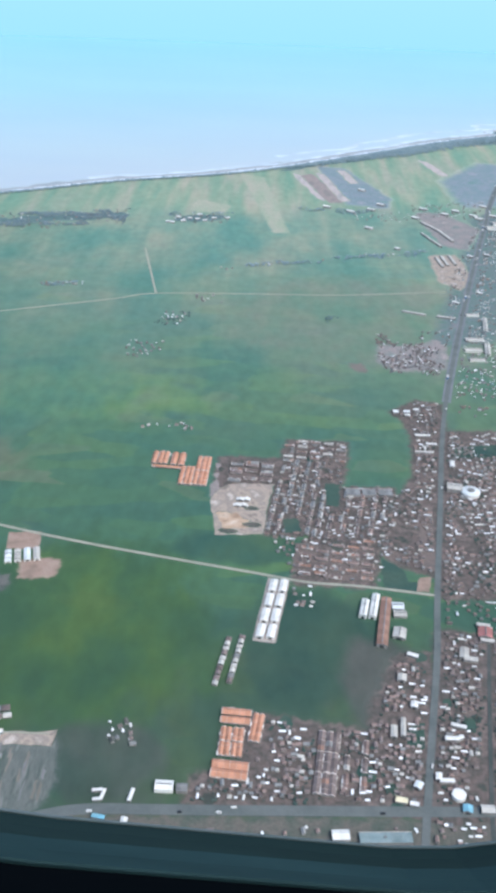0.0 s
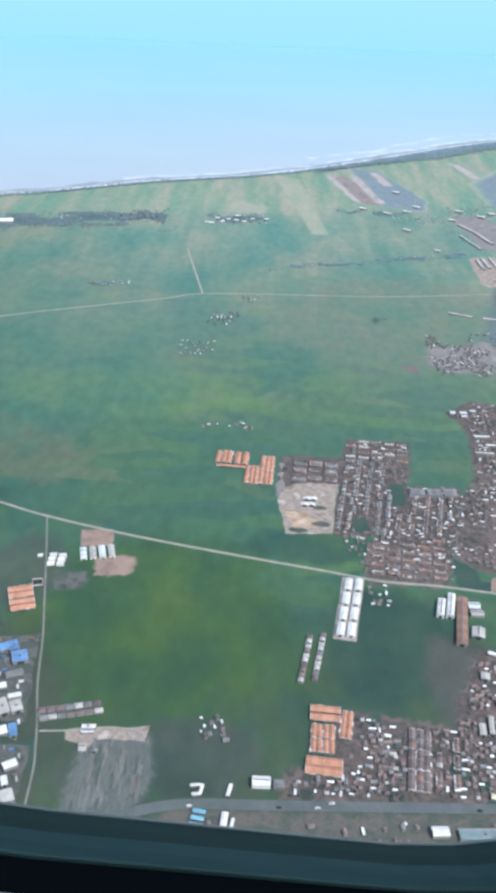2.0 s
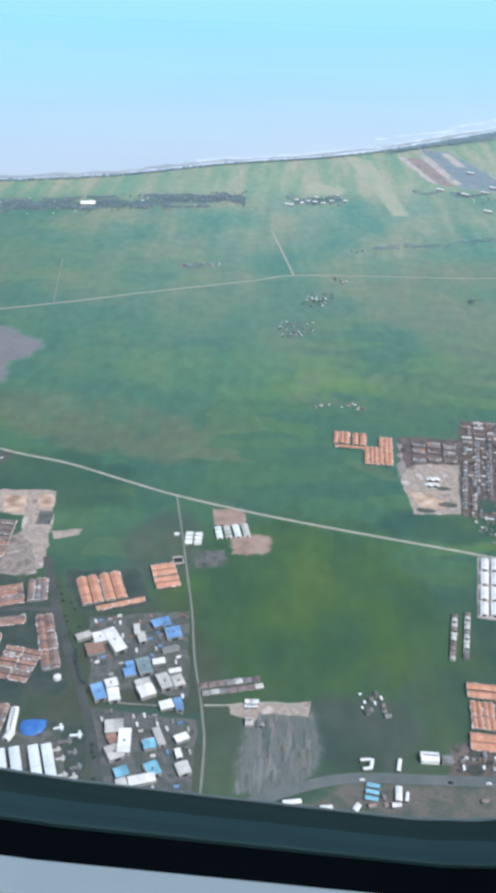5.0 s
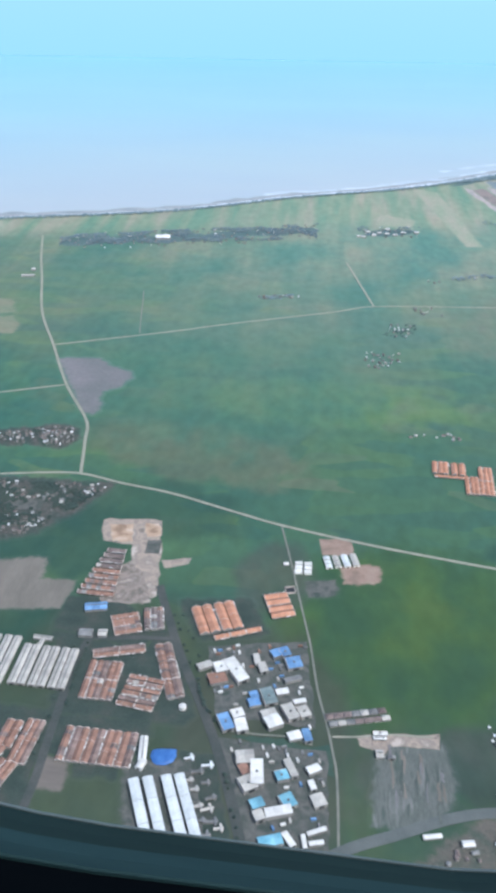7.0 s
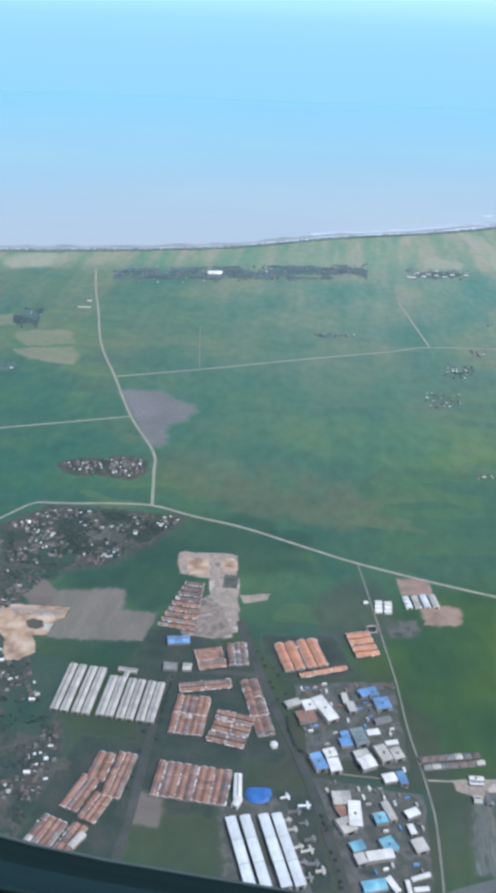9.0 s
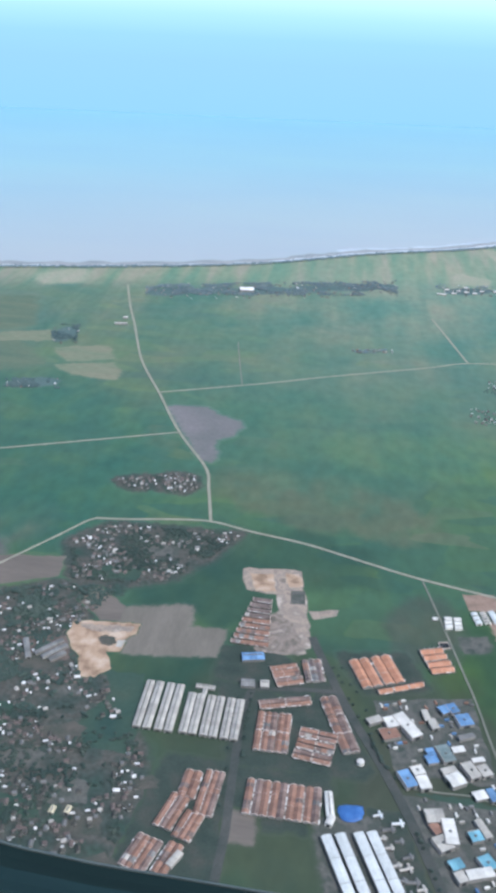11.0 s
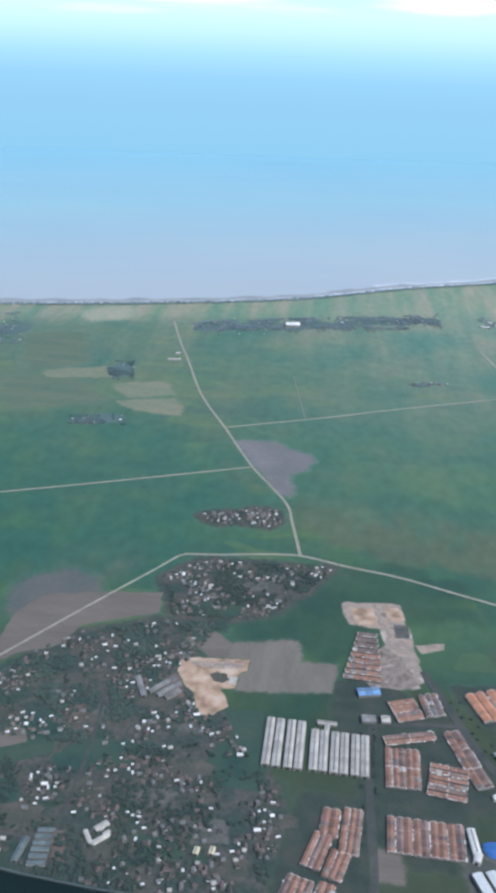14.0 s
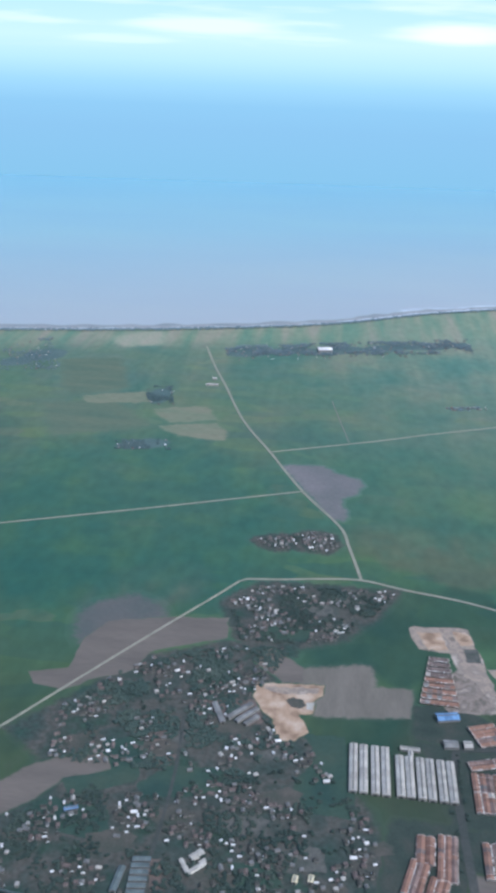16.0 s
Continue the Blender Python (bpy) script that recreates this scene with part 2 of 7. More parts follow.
def distance_material():
    """Far sea under haze, then the sky above it, by height alone, with soft streaks of cloud, all painted and glowing.
    """
    m = bpy.data.materials.new("hazy_distance")
    m.use_nodes = True
    nt = m.node_tree
    n, l = nt.nodes, nt.links
    n.remove(n["Principled BSDF"])
    em = n.new("ShaderNodeEmission")
    g = n.new("ShaderNodeNewGeometry")
    s = n.new("ShaderNodeSeparateXYZ")
    l.new(g.outputs["Position"], s.inputs[0])
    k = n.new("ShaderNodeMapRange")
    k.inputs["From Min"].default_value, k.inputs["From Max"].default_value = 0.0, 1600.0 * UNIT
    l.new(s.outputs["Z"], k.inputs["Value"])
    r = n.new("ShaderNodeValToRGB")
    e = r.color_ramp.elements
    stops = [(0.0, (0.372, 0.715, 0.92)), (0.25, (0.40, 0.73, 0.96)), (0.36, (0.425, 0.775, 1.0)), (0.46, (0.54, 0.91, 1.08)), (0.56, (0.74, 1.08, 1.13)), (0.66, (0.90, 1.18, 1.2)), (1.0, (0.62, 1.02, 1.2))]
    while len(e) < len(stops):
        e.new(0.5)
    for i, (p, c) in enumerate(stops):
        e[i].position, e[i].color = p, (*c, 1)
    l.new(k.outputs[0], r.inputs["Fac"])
    mp = n.new("ShaderNodeMapping")
    mp.inputs["Scale"].default_value = (0.0008 / UNIT, 0.0008 / UNIT, 0.009 / UNIT)
    l.new(g.outputs["Position"], mp.inputs["Vector"])
    t = n.new("ShaderNodeTexNoise")
    t.inputs["Scale"].default_value, t.inputs["Detail"].default_value = 1.0, 4
    l.new(mp.outputs[0], t.inputs["Vector"])
    c1 = n.new("ShaderNodeMapRange")
    c1.inputs["From Min"].default_value, c1.inputs["From Max"].default_value = 0.52, 0.68
    l.new(t.outputs["Fac"], c1.inputs["Value"])
    c2 = n.new("ShaderNodeMapRange")
    c2.inputs["From Min"].default_value, c2.inputs["From Max"].default_value = 960.0 * UNIT, 1060.0 * UNIT
    l.new(s.outputs["Z"], c2.inputs["Value"])
    mu = n.new("ShaderNodeMath")
    mu.operation = "MULTIPLY"
    l.new(c1.outputs[0], mu.inputs[0])
    l.new(c2.outputs[0], mu.inputs[1])
    faint = n.new("ShaderNodeMath")
    faint.operation = "MULTIPLY"
    faint.inputs[1].default_value = 0.45
    l.new(mu.outputs[0], faint.inputs[0])
    cover = faint.outputs[0]
    for cx, cz, rx, rz, most in ((-200, 1140, 620, 95, 1.0), (-2139, 1150, 640, 62, 0.7), (-2750, 1035, 500, 30, 0.35)):
        bank = n.new("ShaderNodeMapping")
        bank.vector_type = "TEXTURE"
        bank.inputs["Location"].default_value = (cx * UNIT, 0, cz * UNIT)
        bank.inputs["Scale"].default_value = (rx * UNIT, 1e6, rz * UNIT)
        l.new(g.outputs["Position"], bank.inputs["Vector"])
        away = n.new("ShaderNodeVectorMath")
        away.operation = "LENGTH"
        l.new(bank.outputs[0], away.inputs[0])
        rough = n.new("ShaderNodeMath")
        rough.operation = "MULTIPLY_ADD"
        rough.inputs[1].default_value = -1.6
        l.new(t.outputs["Fac"], rough.inputs[0])
        l.new(away.outputs["Value"], rough.inputs[2])
        soft = n.new("ShaderNodeMapRange")
        soft.interpolation_type = "SMOOTHSTEP"
        soft.inputs["From Min"].default_value, soft.inputs["From Max"].default_value = 0.45, -0.5
        soft.inputs["To Max"].default_value = most
        l.new(rough.outputs[0], soft.inputs["Value"])
        more = n.new("ShaderNodeMath")
        more.operation = "MAXIMUM"
        l.new(cover, more.inputs[0])
        l.new(soft.outputs[0], more.inputs[1])
        cover = more.outputs[0]
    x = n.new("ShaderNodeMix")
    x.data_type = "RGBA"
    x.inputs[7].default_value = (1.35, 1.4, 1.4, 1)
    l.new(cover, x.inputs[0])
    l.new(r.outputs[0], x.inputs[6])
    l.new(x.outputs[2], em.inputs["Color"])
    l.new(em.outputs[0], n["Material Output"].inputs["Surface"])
    return m


def sea_material():
    m = material("muddy_sea", [(0.95, 0.97, 1.0), (1.0, 1.0, 1.0), (1.04, 1.03, 1.0)], 0.0010, 0.35, spec=0.5, stretch=(0.6, 1.6, 1))
    n, l = m.node_tree.nodes, m.node_tree.links
    b = n["Principled BSDF"]
    streaks = b.inputs["Base Color"].links[0].from_socket
    g = n.new("ShaderNodeNewGeometry")
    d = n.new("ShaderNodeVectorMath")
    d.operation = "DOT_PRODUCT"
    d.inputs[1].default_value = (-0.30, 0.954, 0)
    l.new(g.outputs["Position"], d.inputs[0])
    # Pale muddy shore water, running offshore into the backdrop's painted haze blue.
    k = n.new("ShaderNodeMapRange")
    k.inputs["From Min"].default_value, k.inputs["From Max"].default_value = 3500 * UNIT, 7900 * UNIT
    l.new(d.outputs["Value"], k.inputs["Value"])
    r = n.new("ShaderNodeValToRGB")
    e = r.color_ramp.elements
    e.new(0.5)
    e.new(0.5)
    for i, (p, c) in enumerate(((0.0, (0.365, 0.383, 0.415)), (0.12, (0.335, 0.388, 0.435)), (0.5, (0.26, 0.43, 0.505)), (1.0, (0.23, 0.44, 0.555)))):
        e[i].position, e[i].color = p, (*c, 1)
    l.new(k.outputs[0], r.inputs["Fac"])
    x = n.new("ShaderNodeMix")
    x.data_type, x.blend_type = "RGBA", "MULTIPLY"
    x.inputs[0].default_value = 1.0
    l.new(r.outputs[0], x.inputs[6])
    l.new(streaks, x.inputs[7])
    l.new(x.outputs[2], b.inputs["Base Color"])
    return m


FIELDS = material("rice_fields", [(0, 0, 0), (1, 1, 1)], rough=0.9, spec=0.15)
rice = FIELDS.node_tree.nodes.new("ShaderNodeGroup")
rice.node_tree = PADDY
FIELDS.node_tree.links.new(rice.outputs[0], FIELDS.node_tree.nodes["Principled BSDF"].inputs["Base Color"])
SEA = sea_material()
FOAM = material("foam_and_mud", [(0.40, 0.44, 0.50), (0.52, 0.56, 0.62), (0.62, 0.65, 0.70)], 0.012, 0.6, stretch=(0.5, 1.4, 1))
MUD = material("wet_mud", [(0.22, 0.24, 0.25), (0.32, 0.32, 0.33)], 0.01, 0.5)
ROAD = material("pale_concrete_road", [(0.235, 0.235, 0.185), (0.32, 0.31, 0.25)], 0.05, 0.9, fine=0.1)
LANE = material("dusty_lane", [(0.150, 0.160, 0.135), (0.215, 0.215, 0.180)], 0.05, 0.9, fine=0.1)
ASPHALT = material("worn_asphalt", [(0.088, 0.102, 0.098), (0.126, 0.136, 0.132)], 0.03, 0.9, fine=0.06)
STREET = material("dusty_street", [(0.046, 0.058, 0.054), (0.078, 0.082, 0.076)], 0.03, 0.9, fine=0.1)
# Village soil with the trees' shade mixed into its colour.
VILLAGE = material("village_ground_with_shade", [(0.032, 0.066, 0.052), (0.044, 0.064, 0.056), (0.056, 0.069, 0.061), (0.084, 0.083, 0.073), (0.052, 0.067, 0.058), (0.034, 0.068, 0.050)], 0.015, 0.95, fine=0.24, fray=True)
YARD = material("bare_yard", [(0.050, 0.066, 0.059), (0.118, 0.117, 0.107), (0.068, 0.080, 0.070), (0.098, 0.100, 0.090)], 0.03, 0.95, fine=0.12, fray=True)
TOWN = material("town_ground", [(0.048, 0.056, 0.048), (0.124, 0.096, 0.085), (0.074, 0.068, 0.060), (0.150, 0.115, 0.102), (0.056, 0.060, 0.051)], 0.022, 0.95, fine=0.2, fray=True)
SAND = material("sand_fill", [(0.18, 0.155, 0.132), (0.34, 0.275, 0.225), (0.24, 0.205, 0.175), (0.44, 0.375, 0.325)], 0.035, 0.95, fine=0.14, fray=True)
CLAY = material("orange_clay", [(0.23, 0.158, 0.110), (0.40, 0.285, 0.200), (0.50, 0.395, 0.310)], 0.04, 0.95, fine=0.1, fray=True)
BROWN = material("bare_brown_soil", [(0.126, 0.112, 0.099), (0.166, 0.144, 0.126)], 0.012, 0.95, fine=0.06, stretch=(0.5, 2, 1), fray=True)
GREYSOIL = material("grey_fallow_soil", [(0.138, 0.128, 0.108), (0.182, 0.165, 0.142)], 0.014, 0.95, fine=0.06, stretch=(2, 0.5, 1), fray=True)
LILAC = material("flooded_fallow", [(0.132, 0.136, 0.132), (0.188, 0.174, 0.176)], 0.012, 0.6, fine=0.1, fray=True)
DRYGRASS = material("dry_grass", [(0.150, 0.195, 0.130), (0.205, 0.205, 0.145)], 0.01, 0.95, fine=0.12, stretch=(0.5, 2, 1), fray=True)
BROWN_YARD = material("trodden_brown_yard", [(0.056, 0.070, 0.058), (0.078, 0.080, 0.068), (0.108, 0.098, 0.085)], 0.03, 0.95, fine=0.12, fray=True)
PINK = material("pinkish_bare_clay", [(0.165, 0.160, 0.150), (0.25, 0.205, 0.192), (0.19, 0.172, 0.162)], 0.014, 0.95, fine=0.16, stretch=(1.6, 0.7, 1), fray=True)
# Far variants of PINK and LILAC, with distance haze lightening their colour.
FAR_ROSE = material("haze_paled_rose_clay", [(0.27, 0.262, 0.25), (0.40, 0.34, 0.32), (0.32, 0.29, 0.28)], 0.012, 0.95, fine=0.16, stretch=(1.6, 0.6, 1), fray=True)
FAR_LILAC = material("haze_paled_lilac_water", [(0.108, 0.190, 0.175), (0.190, 0.208, 0.235), (0.140, 0.192, 0.200), (0.225, 0.225, 0.250)], 0.012, 0.6, fine=0.16, fray=True)
OLIVE = material("olive_stubble", [(0.088, 0.140, 0.100), (0.128, 0.160, 0.110)], 0.01, 0.95, fine=0.1, stretch=(0.5, 2, 1), fray=True)
SALTY = material("pale_sandy_grass", [(0.235, 0.285, 0.205), (0.315, 0.300, 0.235)], 0.01, 0.95, fine=0.1, stretch=(2, 0.5, 1), fray=True)
FALLOW = material("damp_grey_fallow", [(0.084, 0.102, 0.097), (0.116, 0.115, 0.112)], 0.012, 0.9, fine=0.06, fray=True)
RUBBLE = material("mottled_rubble", [(0.135, 0.120, 0.102), (0.265, 0.220, 0.188), (0.170, 0.148, 0.128), (0.35, 0.295, 0.255)], 0.035, 0.95, fine=0.2, fray=True)
# Distance haze is mixed into these two far ground colours.
FAR_PINK = material("haze_paled_pinkish_ground", [(0.150, 0.178, 0.165), (0.245, 0.208, 0.200), (0.180, 0.180, 0.172), (0.28, 0.238, 0.228)], 0.018, 0.95, fine=0.2, fray=True)
FAR_GROUND = material("haze_paled_ground", [(0.085, 0.152, 0.126), (0.125, 0.150, 0.150), (0.098, 0.152, 0.138), (0.165, 0.166, 0.172)], 0.018, 0.95, fine=0.2, fray=True)
# Tree shade as a ground colour, darkening gaps between the coastal clumps.
SHADE = material("coastal_shade_ground", [(0.076, 0.130, 0.128), (0.102, 0.150, 0.145)], 0.02, 0.95, fine=0.16, fray=True)
PAD = material("pinkish_paving", [(0.27, 0.235, 0.21), (0.35, 0.31, 0.28)], 0.05, 0.9, fine=0.12)
EARTH = material("reddish_brick_earth", [(0.19, 0.140, 0.112), (0.265, 0.188, 0.148), (0.30, 0.225, 0.18)], 0.04, 0.95, fine=0.1, fray=True)
BARE = material("pinkish_trodden_ground", [(0.098, 0.084, 0.076), (0.150, 0.118, 0.104), (0.118, 0.100, 0.090)], 0.04, 0.95, fine=0.14, fray=True)
TURF = material("dark_turf", [(0.028, 0.062, 0.054), (0.042, 0.078, 0.060), (0.056, 0.084, 0.062)], 0.015, 0.95, fine=0.08, fray=True)
VERGE = material("weedy_roadside", [(0.056, 0.078, 0.062), (0.082, 0.090, 0.074), (0.118, 0.106, 0.090), (0.066, 0.080, 0.066)], 0.03, 0.95, fine=0.14, fray=True)
TRODDEN = material("trodden_grass", [(0.070, 0.090, 0.078), (0.10, 0.11, 0.10)], 0.02, 0.95, fine=0.1, fray=True)
SLAB = material("stained_concrete", [(0.070, 0.092, 0.078), (0.125, 0.132, 0.122), (0.092, 0.106, 0.094), (0.175, 0.176, 0.168)], 0.03, 0.9, fine=0.12, stretch=(2.2, 0.5, 1), fray=True)
POND = material("bright_blue_tarpaulin", [(0.035, 0.11, 0.32), (0.06, 0.16, 0.40)], 0.1, 0.5, fine=0.1)
WALL_WHITE = material("limewashed_wall", [(0.62, 0.60, 0.55), (0.74, 0.72, 0.67)], 0.3, 0.9, spread=0.12)
# Render darkened so camera-facing walls look shaded wherever the sun stands.
WALL_GREY = material("shade_dimmed_render", [(0.19, 0.185, 0.175), (0.28, 0.27, 0.255)], 0.3, 0.9, spread=0.2)
ROOF_ORANGE = material("new_clay_tiles", [(0.41, 0.20, 0.125), (0.47, 0.245, 0.160)], 0.12, 0.85, fine=0.14, spread=0.14)
ROOF_RED = material("weathered_clay_tiles", [(0.222, 0.128, 0.096), (0.280, 0.168, 0.128)], 0.12, 0.85, fine=0.16, spread=0.2)
ROOF_DUSK = material("sooty_pinkish_tiles", [(0.165, 0.118, 0.104), (0.240, 0.176, 0.156)], 0.12, 0.9, fine=0.18, spread=0.25)
# Distance haze put into the paving: bluer and lighter than ASPHALT.
SHOULDER = material("haze_paled_shoulder", [(0.120, 0.138, 0.142), (0.165, 0.172, 0.182)], 0.03, 0.9, fine=0.1)
ROOF_BRICK = material("brick_red_sheet", [(0.27, 0.115, 0.105), (0.34, 0.150, 0.135)], 0.1, 0.75, fine=0.12, spread=0.1)
ROOF_BROWN = material("old_brown_tiles", [(0.124, 0.100, 0.093), (0.185, 0.148, 0.138)], 0.12, 0.9, fine=0.18, spread=0.25)
ROOF_DARK = material("dark_grey_green_tiles", [(0.066, 0.072, 0.064), (0.104, 0.100, 0.090)], 0.12, 0.9, fine=0.18, spread=0.3)
ROOF_SLATE = material("dark_blue_grey_sheet", [(0.082, 0.112, 0.116), (0.140, 0.172, 0.174)], 0.08, 0.7, fine=0.2, spread=0.15)
ROOF_GREY = material("grey_fibre_cement", [(0.135, 0.140, 0.140), (0.215, 0.215, 0.210)], 0.1, 0.8, fine=0.15, spread=0.25)
# Near-white unmetallic base: the sheet's sun glint is put into its colour.
ROOF_ZINC = material("glint_bright_zinc", [(0.64, 0.64, 0.63), (0.80, 0.80, 0.79)], 0.1, 0.45, metal=0.0, fine=0.1, spread=0.14, spec=0.5)
ROOF_WHITE = material("white_painted_sheet", [(0.52, 0.51, 0.48), (0.68, 0.67, 0.63)], 0.08, 0.6, fine=0.08, spread=0.08)
ROOF_CREAM = material("cream_sheet_roof", [(0.335, 0.32, 0.29), (0.45, 0.43, 0.39)], 0.06, 0.75, fine=0.15, spread=0.12)
ROOF_BLUE = material("blue_painted_sheet", [(0.10, 0.20, 0.37), (0.17, 0.30, 0.48)], 0.08, 0.6, fine=0.15, spread=0.25)
ROOF_CYAN = material("turquoise_sheet", [(0.12, 0.30, 0.39), (0.22, 0.43, 0.51)], 0.08, 0.6, fine=0.15, spread=0.2)
ROOF_TEAL = material("blue_grey_sheet", [(0.135, 0.185, 0.190), (0.215, 0.265, 0.265)], 0.08, 0.7, fine=0.15, spread=0.15)
ROOF_BUFF = material("pale_yellow_sheet", [(0.52, 0.46, 0.30), (0.66, 0.60, 0.42)], 0.1, 0.7, fine=0.15, spread=0.1)
# Mostly dark, so canopies read as the shaded gaps between rows.
FRONT = material("gap_dark_canopy", [(0.10, 0.088, 0.078), (0.20, 0.17, 0.15), (0.46, 0.43, 0.39)], 0.15, 0.85, fine=0.2, spread=0.3)
PALE = material("pale_coping", [(0.40, 0.35, 0.31), (0.54, 0.48, 0.43)], 0.2, 0.9)
# Black colour stands in for the shadow gap below the sill.
SHADOW_GAP = material("shadow_gap_black", [(0.002, 0.003, 0.004), (0.003, 0.004, 0.005)], 3.0, 0.7, spec=0.0)
DARK = material("dark_opening", [(0.02, 0.025, 0.03), (0.035, 0.04, 0.045)], 0.3, 0.7)
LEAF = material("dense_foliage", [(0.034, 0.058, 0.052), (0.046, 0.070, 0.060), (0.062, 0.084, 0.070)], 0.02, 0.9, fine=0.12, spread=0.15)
# Distance haze mixed into far foliage: bluer and paler than LEAF.
FAINT_HAZE_LEAF = material("faint_haze_foliage", [(0.066, 0.112, 0.118), (0.084, 0.130, 0.134), (0.104, 0.150, 0.150)], 0.03, 0.9, fine=0.12, spread=0.15)
HAZED_LEAF = material("haze_paled_foliage", [(0.140, 0.205, 0.232), (0.170, 0.232, 0.255), (0.200, 0.255, 0.268)], 0.03, 0.9, fine=0.12, spread=0.15)
# Dark ground, with the shadow of gaps between rows put into its colour.
DARK_GROUND = material("dark_ground_with_gap_shade", [(0.032, 0.050, 0.042), (0.042, 0.060, 0.050), (0.062, 0.068, 0.058)], 0.03, 0.9, fine=0.12, fray=True)
ROOF_PALE = material("pale_ribbed_sheet", [(0.50, 0.53, 0.53), (0.62, 0.65, 0.65)], 0.05, 0.6, fine=0.1, spread=0.06)
BARK = material("bark", [(0.07, 0.055, 0.04), (0.12, 0.095, 0.07)], 1.5, 0.95)
# Cabin plastics are darkened for the cabin shade that the open scene lacks.
LEDGE = material("shade_dimmed_plastic", [(0.014, 0.034, 0.037), (0.020, 0.042, 0.045)], 3.0, 0.6, fine=0.1, stretch=(0.05, 1, 1), spec=0.03)
CABIN = material("pale_cabin_plastic", [(0.30, 0.34, 0.34), (0.34, 0.38, 0.38)], 3.0, 0.6, spec=0.1)
SILL = material("shade_darkened_plastic", [(0.009, 0.020, 0.020), (0.013, 0.026, 0.026)], 3.0, 0.6, fine=0.1, stretch=(0.05, 1, 1), spec=0.03)
SEAL = material("grey_rubber_seal", [(0.105, 0.135, 0.135), (0.135, 0.165, 0.165)], 3.0, 0.6, stretch=(0.05, 1, 1), spec=0.05)
HAZE = distance_material()


# ---- builders ----
class Geo:
    """Vertices and faces gathered for one mesh."""

    def __init__(self):
        self.v, self.f = [], []

    def add(self, verts, faces):
        k = len(self.v)
        self.v.extend(verts)
        self.f.extend([tuple(i + k for i in f) for f in faces])
        return self

    def box(self, x0, x1, y0, y1, z0, z1):
        return self.add([(x0, y0, z0), (x1, y0, z0), (x1, y1, z0), (x0, y1, z0), (x0, y0, z1), (x1, y0, z1), (x1, y1, z1), (x0, y1, z1)],
                        [(0, 3, 2, 1), (4, 5, 6, 7), (0, 1, 5, 4), (1, 2, 6, 5), (2, 3, 7, 6), (3, 0, 4, 7)])

    def gable(self, x0, x1, w, z, rise, thick=0.18):
        """A pitched roof along x, half width w, with thickness; open underneath."""
        a, b = [], []
        for x in (x0, x1):
            a += [(x, -w, z), (x, 0, z + rise), (x, w, z)]
            b += [(x, -w, z - thick), (x, 0, z + rise - thick), (x, w, z - thick)]
        self.add(a + b, [(0, 3, 4, 1), (1, 4, 5, 2), (6, 7, 10, 9), (7, 8, 11, 10), (0, 6, 9, 3), (2, 5, 11, 8), (0, 1, 7, 6), (1, 2, 8, 7), (3, 9, 10, 4), (4, 10, 11, 5)])
        return self

    def hip(self, x0, x1, w, z, rise, thick=0.18):
        i = min(w, (x1 - x0) / 2 - 0.3)
        self.add([(x0, -w, z), (x1, -w, z), (x1, w, z), (x0, w, z), (x0 + i, 0, z + rise), (x1 - i, 0, z + rise),
                  (x0, -w, z - thick), (x1, -w, z - thick), (x1, w, z - thick), (x0, w, z - thick)],
                 [(0, 1, 5, 4), (1, 2, 5), (2, 3, 4, 5), (3, 0, 4), (0, 6, 7, 1), (1, 7, 8, 2), (2, 8, 9, 3), (3, 9, 6, 0), (6, 9, 8, 7)])
        return self

    def barrel(self, x0, x1, w, z, rise, n=6):
        ring = [(-w * math.cos(math.pi * i / n), z + rise * math.sin(math.pi * i / n)) for i in range(n + 1)]
        v = [(x, y, q) for x in (x0, x1) for y, q in ring]
        m = n + 1
        self.add(v, [(i, i + m, i + m + 1, i + 1) for i in range(n)] + [tuple(range(m)), tuple(range(2 * m - 1, m - 1, -1))])
        return self

    def walls(self, x0, x1, w, h, rise=0.0):
        """Four walls on a closed base, with gables when rise is given."""
        v = [(x0, -w, 0), (x1, -w, 0), (x1, w, 0), (x0, w, 0), (x0, -w, h), (x1, -w, h), (x1, w, h), (x0, w, h), (x0, 0, h + rise), (x1, 0, h + rise)]
        self.add(v, [(0, 1, 5, 4), (2, 3, 7, 6), (1, 2, 6, 9, 5), (3, 0, 4, 8, 7), (0, 3, 2, 1), (4, 5, 9, 8), (8, 9, 6, 7)])
        return self

    def mesh(self, name, mat):
        me = bpy.data.meshes.new(name)
        me.from_pydata(self.v, [], self.f)
        me.materials.append(mat)
        me.update()
        return me


def part(name, mesh, parent, at=None, label=""):
    ob = new(name, mesh)
    ob.parent = parent
    if at:
        ob.matrix_basis = at
    if label:
        ob["label"] = label
    return ob


def inside(p, poly):
    x, y = p
    c = False
    for i in range(len(poly)):
        (x0, y0), (x1, y1) = poly[i - 1], poly[i]
        if (y0 > y) != (y1 > y) and x < (x1 - x0) * (y - y0) / (y1 - y0) + x0:
            c = not c
    return c


def ragged(points, step=14.0, wild=3.0, seed=1):
    """A polygon's outline cut into short steps and pushed about, so that its border wanders."""
    rnd = random.Random(seed)
    wild = min(wild, step * 0.3)
    out = []
    for i in range(len(points)):
        a, b = Vector(points[i]), Vector(points[(i + 1) % len(points)])
        n = max(1, int((b - a).length / step))
        for k in range(n):
            p = a.lerp(b, k / n)
            out.append((p.x + rnd.uniform(-wild, wild), p.y + rnd.uniform(-wild, wild)))
    return out


